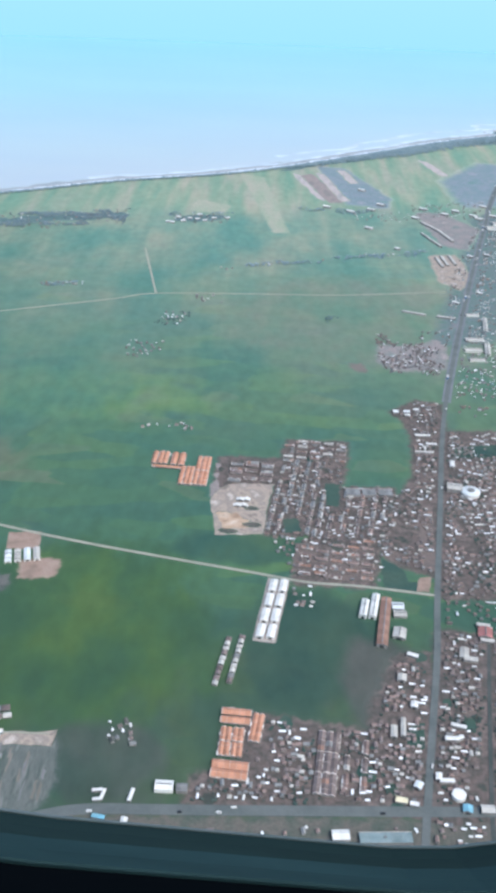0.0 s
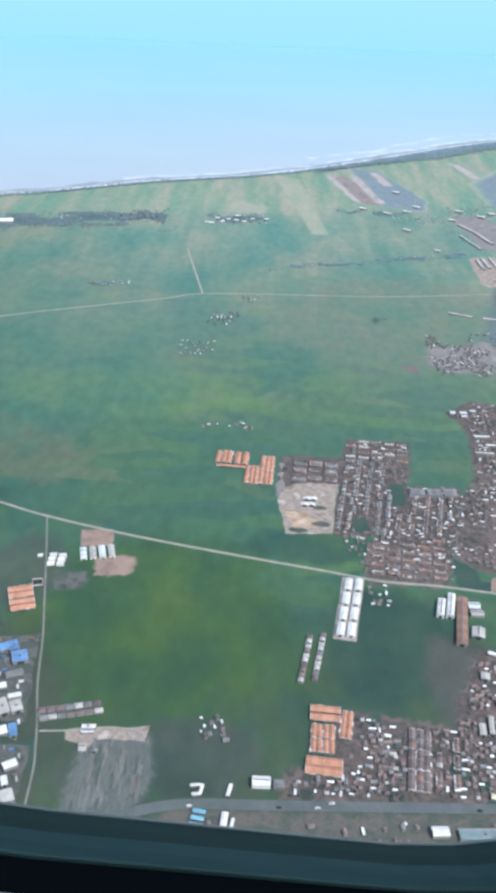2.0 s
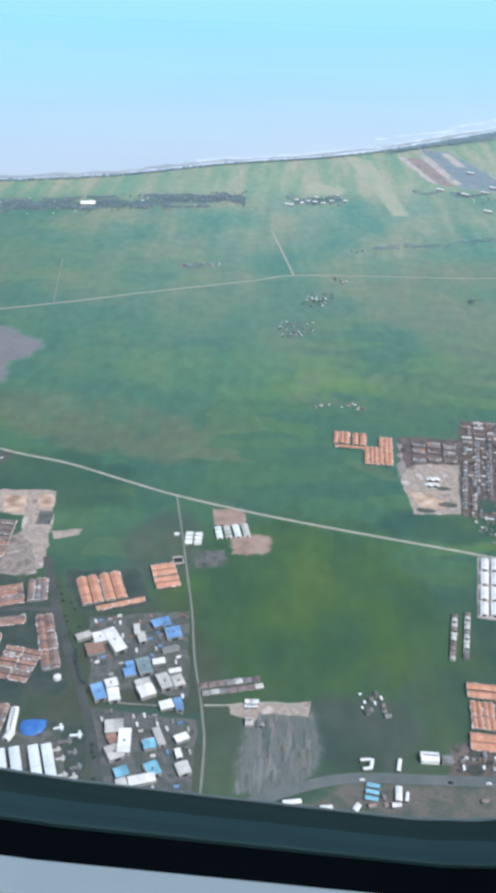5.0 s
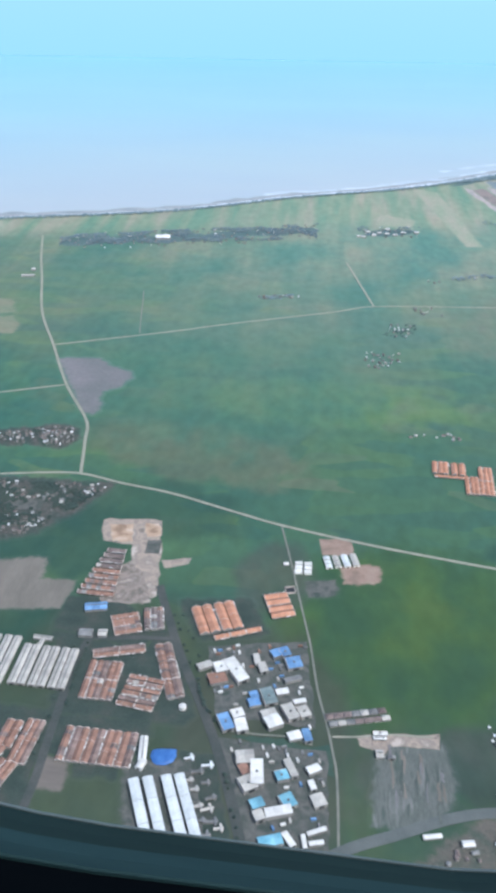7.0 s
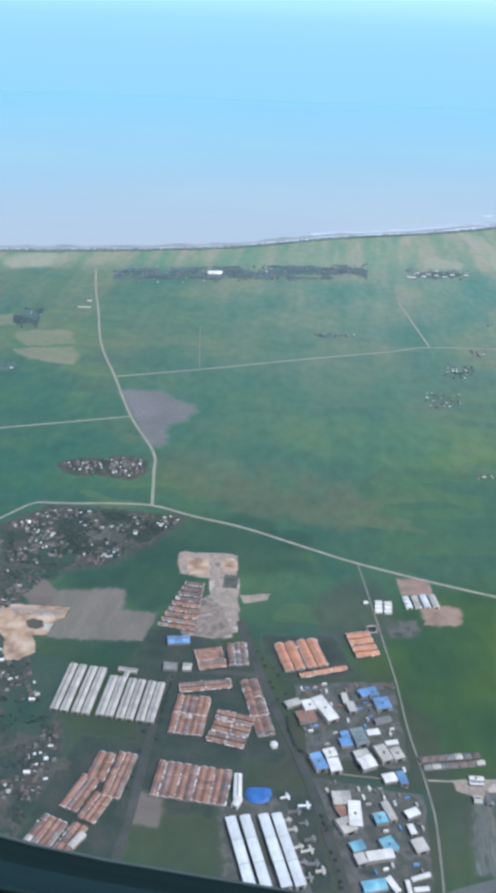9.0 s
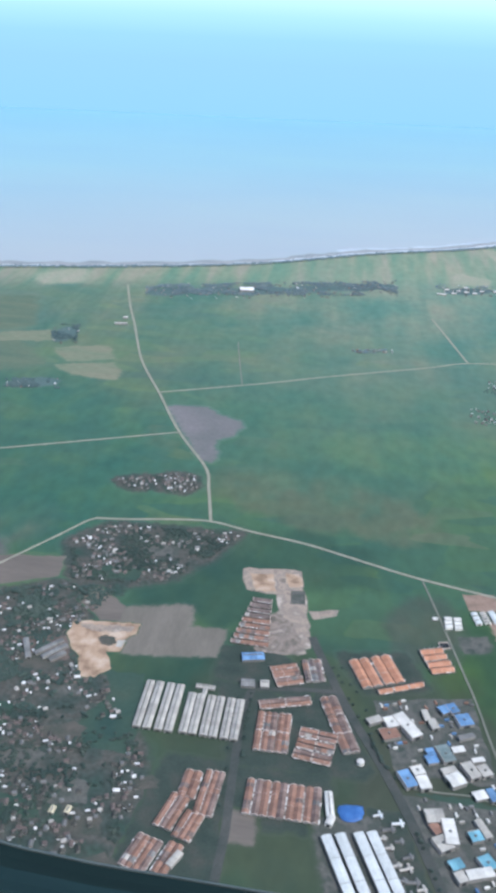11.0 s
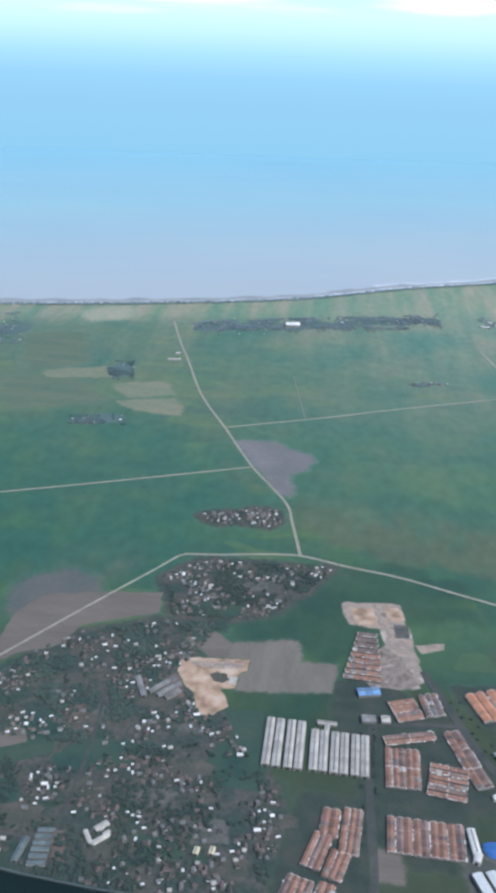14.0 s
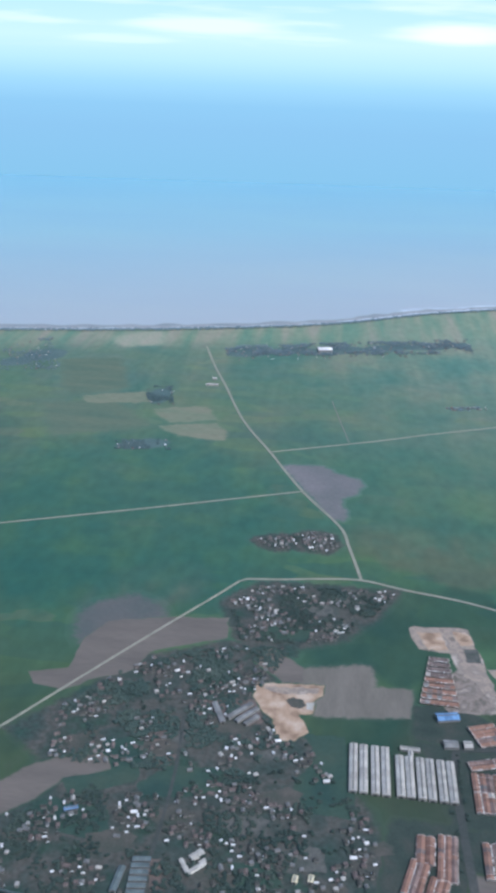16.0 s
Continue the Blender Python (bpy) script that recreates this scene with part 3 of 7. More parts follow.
def plot(name, points, mat, z, label, category, step=14.0, wild=2.5, seed=1, soft=16.0):
    """A flat patch of ground with a wandering border that thins out over a soft fringe."""
    pts = [Vector(p) for p in ragged(points, step, wild, seed)]
    n = len(pts)
    if sum(pts[i - 1].x * pts[i].y - pts[i].x * pts[i - 1].y for i in range(n)) < 0:
        pts.reverse()
    soft = soft or 0.05
    z *= 3
    sink = min(0.09, z - 0.02)
    fringe = 1.0 if soft > 0.1 else 0.0
    rim = []
    for i in range(n):
        d = (pts[(i + 2) % n] - pts[i - 2]).normalized()
        rim.append(pts[i] + Vector((d.y, -d.x)) * soft)
    bm = bmesh.new()
    lay = bm.verts.layers.float.new("fray")
    flat = geometry.delaunay_2d_cdt(pts, [], [list(range(n))], 1, 1e-4)
    verts = [bm.verts.new((p.x, p.y, z)) for p in flat[0]]
    for f in flat[2]:
        bm.faces.new([verts[k] for k in f])
    inner = [bm.verts.new((p.x, p.y, z - 0.01)) for p in pts]
    outer = [bm.verts.new((p.x, p.y, z - sink * (1.0 if k % 2 else 0.8))) for k, p in enumerate(rim)]
    for v in outer:
        v[lay] = fringe
    for i in range(n):
        bm.faces.new((inner[i], outer[i], outer[(i + 1) % n], inner[(i + 1) % n]))
    for f in bm.faces:
        f.normal_update()
        if f.normal.z < 0:
            f.normal_flip()
    me = bpy.data.meshes.new(name)
    bm.to_mesh(me)
    bm.free()
    me.materials.append(mat)
    return tagged(new(name, me), label, category, kind="structure")


def smooth_line(points, step=12.0):
    """Points along a soft curve through the given ones."""
    p = [Vector(q) for q in points]
    p = [p[0] * 2 - p[1]] + p + [p[-1] * 2 - p[-2]]
    out = []
    for i in range(1, len(p) - 2):
        n = max(2, int((p[i + 1] - p[i]).length / step))
        for k in range(n):
            t = k / n
            out.append(0.5 * (2 * p[i] + (p[i + 1] - p[i - 1]) * t + (2 * p[i - 1] - 5 * p[i] + 4 * p[i + 1] - p[i + 2]) * t * t
                              + (3 * p[i] - 3 * p[i + 1] + p[i + 2] - p[i - 1]) * t ** 3))
    out.append(p[-2])
    return out


ROAD_LINES = []


def ribbon(name, points, width, mat, z, label, category, curve=True, edge=0.0, seed=3, thick=0.12, fray=0.0):
    """A strip of ground along a line, with a low step at its borders."""
    rnd = random.Random(seed)
    z, thick = (z + 0.35, 0.5) if z > 0 else (z, thick)
    line = smooth_line(points) if curve else [Vector(p) for p in points]
    v, f = [], []
    for i, p in enumerate(line):
        d = (line[min(i + 1, len(line) - 1)] - line[max(i - 1, 0)]).normalized()
        s = Vector((-d.y, d.x))
        v.append((p.x, p.y, z))
        for side in (-1, 1):
            q = p + s * side * (width / 2 + rnd.uniform(-edge, edge))
            v += [(q.x, q.y, z), (q.x, q.y, z - thick)]
    for i in range(len(line) - 1):
        a, b = 5 * i, 5 * i + 5
        f += [(a + 1, a, b, b + 1), (a, a + 3, b + 3, b), (a + 1, b + 1, b + 2, a + 2), (a + 3, a + 4, b + 4, b + 3)]
    me = bpy.data.meshes.new(name)
    me.from_pydata(v, [], f)
    me.attributes.new("fray", "FLOAT", "POINT").data.foreach_set("value", [0.0 if k % 5 == 0 else fray for k in range(len(v))])
    me.materials.append(mat)
    ROAD_LINES.append((line, width))
    return tagged(new(name, me), label, category, kind="structure")


def clear_of_roads(p, gap):
    q = Vector(p)
    for line, width in ROAD_LINES:
        for i in range(0, len(line) - 1):
            a, b = line[i], line[i + 1]
            if abs(a.x - q.x) > 60 or abs(a.y - q.y) > 60:
                continue
            ab = b - a
            t = max(0.0, min(1.0, (q - a).dot(ab) / max(ab.length_squared, 1e-6)))
            if (a + ab * t - q).length < width / 2 + gap:
                return False
    return True


def turned(x, y, a, z=0.0):
    return pose(x, y, z, 0, 0, a)


# ---- sea, land, coast ----
COAST = [(-6500, 2650), (-3200, 2930), (-2208, 3115), (-1646, 3238), (-1046, 3430), (-605, 3690), (-162, 3899), (123, 4095), (466, 4380), (792, 4655), (1143, 4888), (1700, 5200), (6500, 6800)]
shore = smooth_line(COAST, 40)


def land():
    """One sheet of farmland from the shore back past the horizon behind the flight."""
    bm = bmesh.new()
    pts = [(p.x, p.y + noise.noise(Vector((p.x * 0.01, 7, 0))) * 8, 0.0) for p in shore] + [(9000, -9000, 0.0), (-9000, -9000, 0.0)]
    f = bm.faces.new([bm.verts.new(p) for p in pts])
    f.normal_update()
    if f.normal.z < 0:
        f.normal_flip()
    bmesh.ops.triangulate(bm, faces=bm.faces[:])
    me = bpy.data.meshes.new("ground")
    bm.to_mesh(me)
    bm.free()
    me.materials.append(FIELDS)
    return tagged(new("ground", me), "flat green rice fields in narrow plots reaching the coast", "ground", kind="structure")


land()
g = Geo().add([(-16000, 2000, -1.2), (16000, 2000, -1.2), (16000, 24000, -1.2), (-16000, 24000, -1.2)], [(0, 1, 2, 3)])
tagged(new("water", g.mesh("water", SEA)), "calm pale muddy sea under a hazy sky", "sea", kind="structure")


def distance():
    """A glowing wall painted as the far haze where sea and sky melt together, beyond everything."""
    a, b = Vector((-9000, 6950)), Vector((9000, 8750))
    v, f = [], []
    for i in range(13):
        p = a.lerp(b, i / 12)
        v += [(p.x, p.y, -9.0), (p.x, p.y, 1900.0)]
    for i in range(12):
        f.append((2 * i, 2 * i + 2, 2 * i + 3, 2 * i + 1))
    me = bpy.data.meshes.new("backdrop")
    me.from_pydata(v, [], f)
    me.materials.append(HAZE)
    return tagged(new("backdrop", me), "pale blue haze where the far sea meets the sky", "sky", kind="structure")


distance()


def shoreline(offset, spread, x0, x1):
    return [(p.x - 0.45 * offset + noise.noise(Vector((p.x * 0.006, offset, 0))) * spread, p.y + 0.9 * offset + noise.noise(Vector((p.x * 0.004, offset + 9, 3))) * spread) for p in shore if x0 < p.x < x1]


def breakers():
    """Long lines of foam and mud bars off the shore."""
    ribbon("surf", shoreline(20, 6, -1000, 1700), 22, FOAM, -0.7, "pale line of surf along the muddy shore", "surf", False, 9)
    ribbon("surf", shoreline(75, 30, -700, 1500), 22, FOAM, -0.8, "broken line of pale surf off the shore", "surf", False, 10, 5)
    ribbon("surf", shoreline(170, 60, 100, 1500), 26, FOAM, -0.8, "broken line of pale surf off the shore", "surf", False, 12, 6)
    ribbon("mudflat", shoreline(48, 10, -3000, 1700), 46, MUD, -0.95, "wet grey mudflat along the shore", "mud", False, 16, 8)


breakers()
ROAD_LINES.clear()

# ---- ground plots ----
plot("field", [(-1160, 1344), (-1155, 1282), (-1249, 1242), (-1283, 1220), (-1299, 1169), (-1328, 1149), (-1359, 1136), (-1402, 1100), (-1452, 1108), (-1470, 1136), (-1409, 1158), (-1402, 1246), (-1375, 1305), (-1274, 1329)], BROWN, 0.05, "bare brown ploughed field beside a lane", "field", seed=2, soft=3)
plot("field", [(-1378, 1300), (-1404, 1250), (-1415, 1310), (-1397, 1350), (-1338, 1378), (-1290, 1340)], FALLOW, 0.035, "damp lilac-grey fallow beside a ploughed field", "field", seed=3, soft=40)
plot("field", [(-1431, 882), (-1394, 922), (-1365, 941), (-1297, 955), (-1285, 930), (-1347, 908), (-1379, 861), (-1413, 830), (-1460, 800), (-1470, 850)], BROWN, 0.06, "bare brown field between village trees", "field", seed=4, soft=8)
plot("field", [(-980, 1164), (-874, 1171), (-884, 1104), (-990, 1093)], GREYSOIL, 0.05, "grey fallow field with soft borders", "field", wild=1.5, seed=5, soft=15)
plot("field", [(-872, 1171), (-835, 1172), (-845, 1108), (-882, 1104)], GREYSOIL, 0.055, "grey fallow field with soft borders", "field", wild=1.5, seed=6, soft=12)
plot("field", [(-1096, 1222), (-1069, 1259), (-1017, 1208), (-1016, 1177), (-1044, 1173)], BROWN, 0.05, "bare brown field behind the village", "field", seed=7, soft=8)
plot("field", [(-1012, 1202), (-903, 1225), (-902, 1172), (-1015, 1165)], GREYSOIL, 0.045, "grey fallow field with soft borders", "field", seed=8, soft=20)
plot("field", [(-1090, 2050), (-1003, 2060), (-975, 2022), (-918, 1996), (-910, 1969), (-930, 1918), (-957, 1895), (-964, 1848), (-951, 1821), (-950, 1778), (-966, 1790), (-1018, 1905)], LILAC, 0.05, "flooded grey fallow plots beside the lane", "field", 11, 4, seed=9, soft=22)
for i, (poly, mat) in enumerate((([(-1488, 2397), (-1358, 2433), (-1320, 2347), (-1436, 2315)], DRYGRASS), ([(-1449, 2268), (-1304, 2305), (-1274, 2209), (-1390, 2220)], DRYGRASS), ([(-1714, 2475), (-1534, 2530), (-1523, 2464), (-1699, 2416)], DRYGRASS),
                                 ([(-1857, 2791), (-1720, 2834), (-1644, 2579), (-1762, 2511)], OLIVE), ([(-1787, 2379), (-1628, 2412), (-1522, 2271), (-1721, 2189)], OLIVE), ([(-1746, 3112), (-1638, 3190), (-1620, 3067), (-1722, 3022)], SALTY))):
    plot("field", poly, mat, 0.045 + 0.003 * i, "ripe yellow-green rice plot", "field", 22, 8, 10 + i, 24 if i < 3 else 60)
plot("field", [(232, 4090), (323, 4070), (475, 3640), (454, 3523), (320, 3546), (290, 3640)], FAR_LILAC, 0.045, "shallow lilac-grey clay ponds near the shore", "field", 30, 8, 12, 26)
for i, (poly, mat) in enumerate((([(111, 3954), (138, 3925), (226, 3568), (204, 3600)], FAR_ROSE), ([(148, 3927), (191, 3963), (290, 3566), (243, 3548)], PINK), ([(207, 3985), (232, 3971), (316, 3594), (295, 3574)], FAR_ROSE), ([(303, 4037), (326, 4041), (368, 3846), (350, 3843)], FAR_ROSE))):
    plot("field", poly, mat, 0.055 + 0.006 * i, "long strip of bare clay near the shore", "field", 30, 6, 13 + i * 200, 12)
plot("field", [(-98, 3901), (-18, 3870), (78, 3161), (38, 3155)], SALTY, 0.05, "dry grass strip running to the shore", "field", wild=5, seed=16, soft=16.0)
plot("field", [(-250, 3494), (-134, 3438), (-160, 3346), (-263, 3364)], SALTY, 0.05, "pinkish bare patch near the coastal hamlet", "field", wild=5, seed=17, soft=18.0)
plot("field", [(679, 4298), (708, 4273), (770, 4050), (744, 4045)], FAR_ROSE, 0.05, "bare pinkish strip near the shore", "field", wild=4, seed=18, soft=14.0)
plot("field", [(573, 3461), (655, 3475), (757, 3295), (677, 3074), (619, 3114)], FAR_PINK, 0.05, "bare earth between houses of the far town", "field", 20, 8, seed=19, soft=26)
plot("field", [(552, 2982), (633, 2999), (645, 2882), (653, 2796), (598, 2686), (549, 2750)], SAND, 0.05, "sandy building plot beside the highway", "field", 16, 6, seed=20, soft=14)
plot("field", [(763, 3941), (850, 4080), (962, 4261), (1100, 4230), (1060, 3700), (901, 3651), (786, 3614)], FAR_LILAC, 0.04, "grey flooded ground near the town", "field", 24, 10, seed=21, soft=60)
plot("field", [(-828, 1362), (-752, 1372), (-722, 1366), (-712, 1298), (-690, 1150), (-700, 1146), (-724, 1215), (-742, 1225), (-760, 1292), (-812, 1300)], SAND, 0.06, "pale sand fill of a building site", "ground", wild=3, seed=22, soft=4)
plot("field", [(-782, 1200), (-752, 1240), (-728, 1215), (-700, 1136), (-780, 1126)], RUBBLE, 0.055, "mottled rubble and sand beside terraced rows", "ground", 9, 3, 221, 8)
plot("field", [(-700, 1248), (-649, 1262), (-651, 1246), (-690, 1230)], SAND, 0.07, "pale sand spur of a building site", "ground", wild=2, seed=23, soft=4)
plot("field", [(-812, 1348), (-770, 1352), (-762, 1300), (-798, 1296)], CLAY, 0.09, "orange earth heaped on the sand fill", "ground", 8, 3, 43, 0)
plot("field", [(-748, 1360), (-722, 1362), (-712, 1322), (-740, 1318)], CLAY, 0.09, "orange earth heaped on the sand fill", "ground", 8, 3, 44, 0)
plot("field", [(-1080, 1152), (-985, 1160), (-988, 1146), (-1030, 1138), (-1062, 1140)], SAND, 0.14, "pale sandy bank of the clay pit", "ground", 7, 3, 46, 0)
plot("field", [(-1006, 1120), (-992, 1122), (-994, 1102), (-1005, 1102)], ROOF_CREAM, 0.16, "pale concrete pad beside the clay pit", "ground", 7, 1.5, 47, 0)
plot("field", [(-60, 1440), (-20, 1445), (0, 1400), (-45, 1392)], CLAY, 0.09, "orange earth on the building plot", "ground", 8, 3, 48, 0)
plot("field", [(-68, 1618), (24, 1602), (40, 1560), (30, 1500), (-74, 1500)], PINK, 0.03, "pinkish bare earth above the building plot", "ground", 10, 4, 49, 10)
plot("field", [(-735, 1305), (-708, 1308), (-706, 1268), (-732, 1266)], YARD, 0.1, "flat dark square in the sand fill", "ground", wild=1.5, seed=24, soft=0)
plot("field", [(-1086, 1159), (-1044, 1162), (-979, 1167), (-982, 1141), (-995, 1124), (-996, 1094), (-1017, 1089), (-1002, 1050), (-1022, 1027), (-1044, 1027), (-1056, 1073), (-1076, 1094), (-1090, 1129)], CLAY, 0.1, "orange clay pit with pale banks", "ground", 8, 2, seed=25, soft=4)
plot("field", [(-73, 1495), (-44, 1542), (44, 1551), (23, 1384), (-59, 1373)], SAND, 0.05, "sandy building plot with earth banks", "ground", seed=26, soft=4)
plot("field", [(-426, 1345), (-372, 1352), (-366, 1305), (-420, 1300)], EARTH, 0.05, "orange earth pad beside the lane", "ground", wild=1.5, seed=27, soft=4)
plot("field", [(-378, 1268), (-322, 1272), (-326, 1234), (-376, 1226)], EARTH, 0.05, "reddish bare earth beside new houses", "ground", 9, 3, seed=28, soft=14)
plot("field", [(-440, 1215), (-400, 1222), (-398, 1192), (-438, 1185)], YARD, 0.05, "dark bare earth beside the lane", "ground", wild=2, seed=29)
plot("field", [(-327, 872), (-252, 876), (-241, 806), (-258, 769), (-310, 742), (-337, 744), (-331, 818)], SLAB, 0.05, "stained concrete slabs of an unused yard", "ground", 9, 4, seed=30)
plot("field", [(-358, 884), (-249, 896), (-250, 874), (-315, 872), (-327, 855), (-356, 868)], SAND, 0.07, "reddish earth strip along the yard", "ground", wild=2, seed=31, soft=4)
plot("field", [(-775, 794), (-752, 795), (-750, 757), (-776, 756)], BROWN, 0.06, "bare earth square in the grass", "ground", wild=2, seed=33)
plot("field", [(-830, 1128), (-752, 1128), (-690, 1080), (-690, 1030), (-830, 1060)], DARK_GROUND, 0.05, "dark bare yard of a housing site", "ground", wild=3, seed=35)
plot("field", [(-665, 800), (-585, 810), (-535, 640), (-630, 640)], YARD, 0.06, "dark yard under long warehouses", "ground", wild=2, seed=39)
plot("field", [(-590, 1040), (-440, 1070), (-418, 890), (-560, 900)], YARD, 0.06, "paved yards of an industrial estate", "ground", wild=2, seed=40, soft=0)
plot("field", [(-556, 860), (-402, 850), (-396, 680), (-500, 680)], YARD, 0.06, "paved yards of an industrial estate", "ground", wild=2, seed=41, soft=0)
plot("field", [(15, 1100), (51, 1095), (75, 1251), (38, 1256)], PAD, 0.07, "pale paved pad under white houses", "ground", wild=0.6, seed=42, soft=0)
for i, poly in enumerate(([(-1102, 1475), (-844, 1480), (-897, 1380), (-956, 1306), (-1026, 1278), (-1128, 1280), (-1170, 1400)],
                          [(-1293, 1195), (-1155, 1258), (-1035, 1267), (-1090, 1130), (-1044, 1025), (-1000, 1024), (-960, 944), (-1133, 938), (-1302, 938), (-1380, 943), (-1450, 1000), (-1395, 1056)],
                          [(-1500, 800), (-1410, 825), (-1300, 925), (-1139, 950), (-1000, 960), (-916, 889), (-900, 824), (-919, 700), (-1000, 620), (-1500, 620)],
                          [(-1140, 1650), (-1105, 1676), (-1060, 1682), (-1025, 1704), (-972, 1702), (-960, 1650), (-985, 1622), (-1050, 1632), (-1090, 1618)])):
    plot("field", poly, VILLAGE, 0.02 + 0.002 * i, "shaded village ground under trees", "ground", step=12, wild=7, seed=50 + i, soft=24)
WEST_TOWN = [(312, 1878), (380, 1935), (425, 1925), (411, 1789), (371, 1577), (322, 1290), (277, 1312), (236, 1345), (256, 1520), (300, 1535), (336, 1605), (350, 1760), (342, 1840)]
FAR_QUARTER = [(317, 2319), (355, 2349), (351, 2268), (423, 2266), (434, 2347), (535, 2360), (496, 2117), (445, 2080), (319, 2085), (303, 2212)]
TOWN_NORTH = [WEST_TOWN,
                          [(330, 2230), (420, 2235), (480, 2290), (462, 2130), (345, 2110), (318, 2150)],
                          [(620, 2722), (785, 3395), (850, 3480), (700, 2722), (610, 2330), (490, 2290)],
                          [(425, 1795), (560, 1807), (440, 1242), (332, 1235)],
                          [(316, 1142), (420, 1122), (350, 700), (230, 700)]]
TOWN_SOUTH = [[(17, 940), (89, 930), (184, 921), (240, 1071), (286, 1087), (243, 794), (-60, 795), (-50, 830), (15, 830)],
                          [(79, 1722), (195, 1722), (182, 1607), (129, 1396), (30, 1387), (55, 1552)],
                          [(179, 1539), (280, 1549), (233, 1387), (212, 1252), (85, 1252), (113, 1368)],
                          [(-60, 1535), (50, 1552), (70, 1640), (-60, 1640)],
                          [(-330, 640), (-200, 755), (110, 770), (400, 780), (400, 600), (-330, 600)]]
for i, poly in enumerate(TOWN_NORTH + TOWN_SOUTH):
    plot("field", poly, FAR_PINK if i == 1 else FAR_GROUND if i == 2 else VERGE if i == 9 else TOWN, 0.022 + 0.002 * i, "open ground between town houses", "ground", step=12, wild=8, seed=70 + i, soft=60 if i == 2 else 34 if i == 1 else 22)

for i, poly in enumerate(([(-835, 1060), (-660, 1062), (-600, 900), (-610, 885), (-790, 890), (-800, 1000)], [(-775, 870), (-655, 870), (-660, 785), (-770, 780)],
                          [(-875, 880), (-785, 875), (-790, 690), (-910, 680)], [(-640, 1140), (-540, 1155), (-510, 1080), (-600, 1060)])):
    plot("field", poly, DARK_GROUND, 0.03 + 0.003 * i, "dark ground between terraced rows", "ground", 10, 4, 300 + i)
for i, (x, y, r) in enumerate(((-1180, 1012, 26), (-1215, 985, 20), (-1120, 1050, 24), (-1050, 990, 18), (-1330, 985, 24), (-1030, 905, 24), (-1075, 850, 26), (-1180, 850, 22), (-1250, 800, 26), (-1000, 800, 28), (-960, 750, 20), (-1105, 760, 22), (-985, 1400, 30), (-1050, 1350, 26), (-1010, 1440, 20), (-930, 1440, 22), (-895, 830, 14), (-930, 690, 22))):
    plot("field", [(x + r * math.cos(a) * (1.5 if k % 3 else 1.0), y + r * math.sin(a) * (0.7 if k % 2 else 1.0)) for k, a in enumerate([j * 0.698 for j in range(9)])], (BROWN_YARD if i % 3 else YARD), 0.05 + 0.003 * i, "trodden brown yard between village houses", "ground", 7, 3.5, 400 + i, 0)

# lawns and bare brown corners inside the villages and the town
LAWN_PLOTS = ([(-536, 866), (-465, 866), (-423, 854), (-398, 866), (-393, 808), (-434, 841), (-495, 852)], [(-1348, 971), (-1252, 1009), (-1242, 960), (-1241, 913), (-1328, 868), (-1347, 905), (-1282, 928), (-1292, 956)], [(-1198, 948), (-1123, 952), (-1110, 913), (-1163, 890), (-1226, 881), (-1240, 907)],
              [(-1010, 1044), (-945, 1045), (-925, 876), (-980, 881), (-1028, 896), (-1014, 943), (-983, 995)], [(-1351, 865), (-1268, 854), (-1254, 795), (-1326, 806)], [(-1117, 784), (-1036, 785), (-1019, 752), (-1089, 736), (-1106, 754)],
              [(-1075, 1345), (-1000, 1330), (-1010, 1290), (-1090, 1290)], [(239, 946), (264, 948), (257, 901), (234, 905)], [(235, 1262), (300, 1268), (296, 1240), (236, 1242)], [(430, 1730), (540, 1760), (530, 1700), (426, 1690)])
for i, poly in enumerate(LAWN_PLOTS):
    plot("field", poly, TURF, 0.045 + 0.003 * i, "dark green lawn between houses", "ground", 7, 4, 430 + i, 0)
for i, poly in enumerate(([(-1243, 1010), (-1211, 1028), (-1192, 967), (-1205, 941), (-1230, 962)], [(-1197, 779), (-1179, 777), (-1170, 728), (-1186, 726)], [(-1165, 1105), (-1078, 1120), (-1072, 1060), (-1135, 1035)],
                          [(87, 1357), (129, 1370), (120, 1278), (81, 1283)], [(144, 1363), (220, 1361), (208, 1262), (125, 1271)], [(427, 1654), (500, 1665), (492, 1627), (420, 1613)], [(404, 1515), (470, 1511), (460, 1463), (398, 1476)], [(330, 1500), (352, 1502), (330, 1300), (300, 1310)])):
    plot("field", poly, BARE, 0.048 + 0.003 * i, "trodden pinkish brown ground between houses", "ground", 7, 4, 450 + i, 0)
town_rnd = random.Random(88)
for i in range(34):
    quarter = (TOWN_NORTH + TOWN_SOUTH)[town_rnd.choice((0, 3, 3, 4, 4, 5, 5, 5, 6, 7))]
    x = town_rnd.uniform(min(p[0] for p in quarter), max(p[0] for p in quarter))
    y = town_rnd.uniform(min(p[1] for p in quarter), max(p[1] for p in quarter))
    if inside((x, y), quarter):
        r = town_rnd.uniform(6, 15)
        plot("field", [(x + r * math.cos(a) * town_rnd.uniform(0.6, 1.2), y + r * 1.4 * math.sin(a) * town_rnd.uniform(0.6, 1.2)) for a in [j * 0.785 for j in range(8)]], (TURF, BARE, TURF, BROWN_YARD)[i % 4], 0.06 + 0.003 * i, "grassy or bare corner between town houses", "ground", 6, 4, 470 + i, 0)

plot("field", [(240, 2125), (255, 2122), (268, 2085), (248, 2092)], BROWN, 0.05, "small bare patch in the eastern fields", "ground", 12, 3, 333, 20)

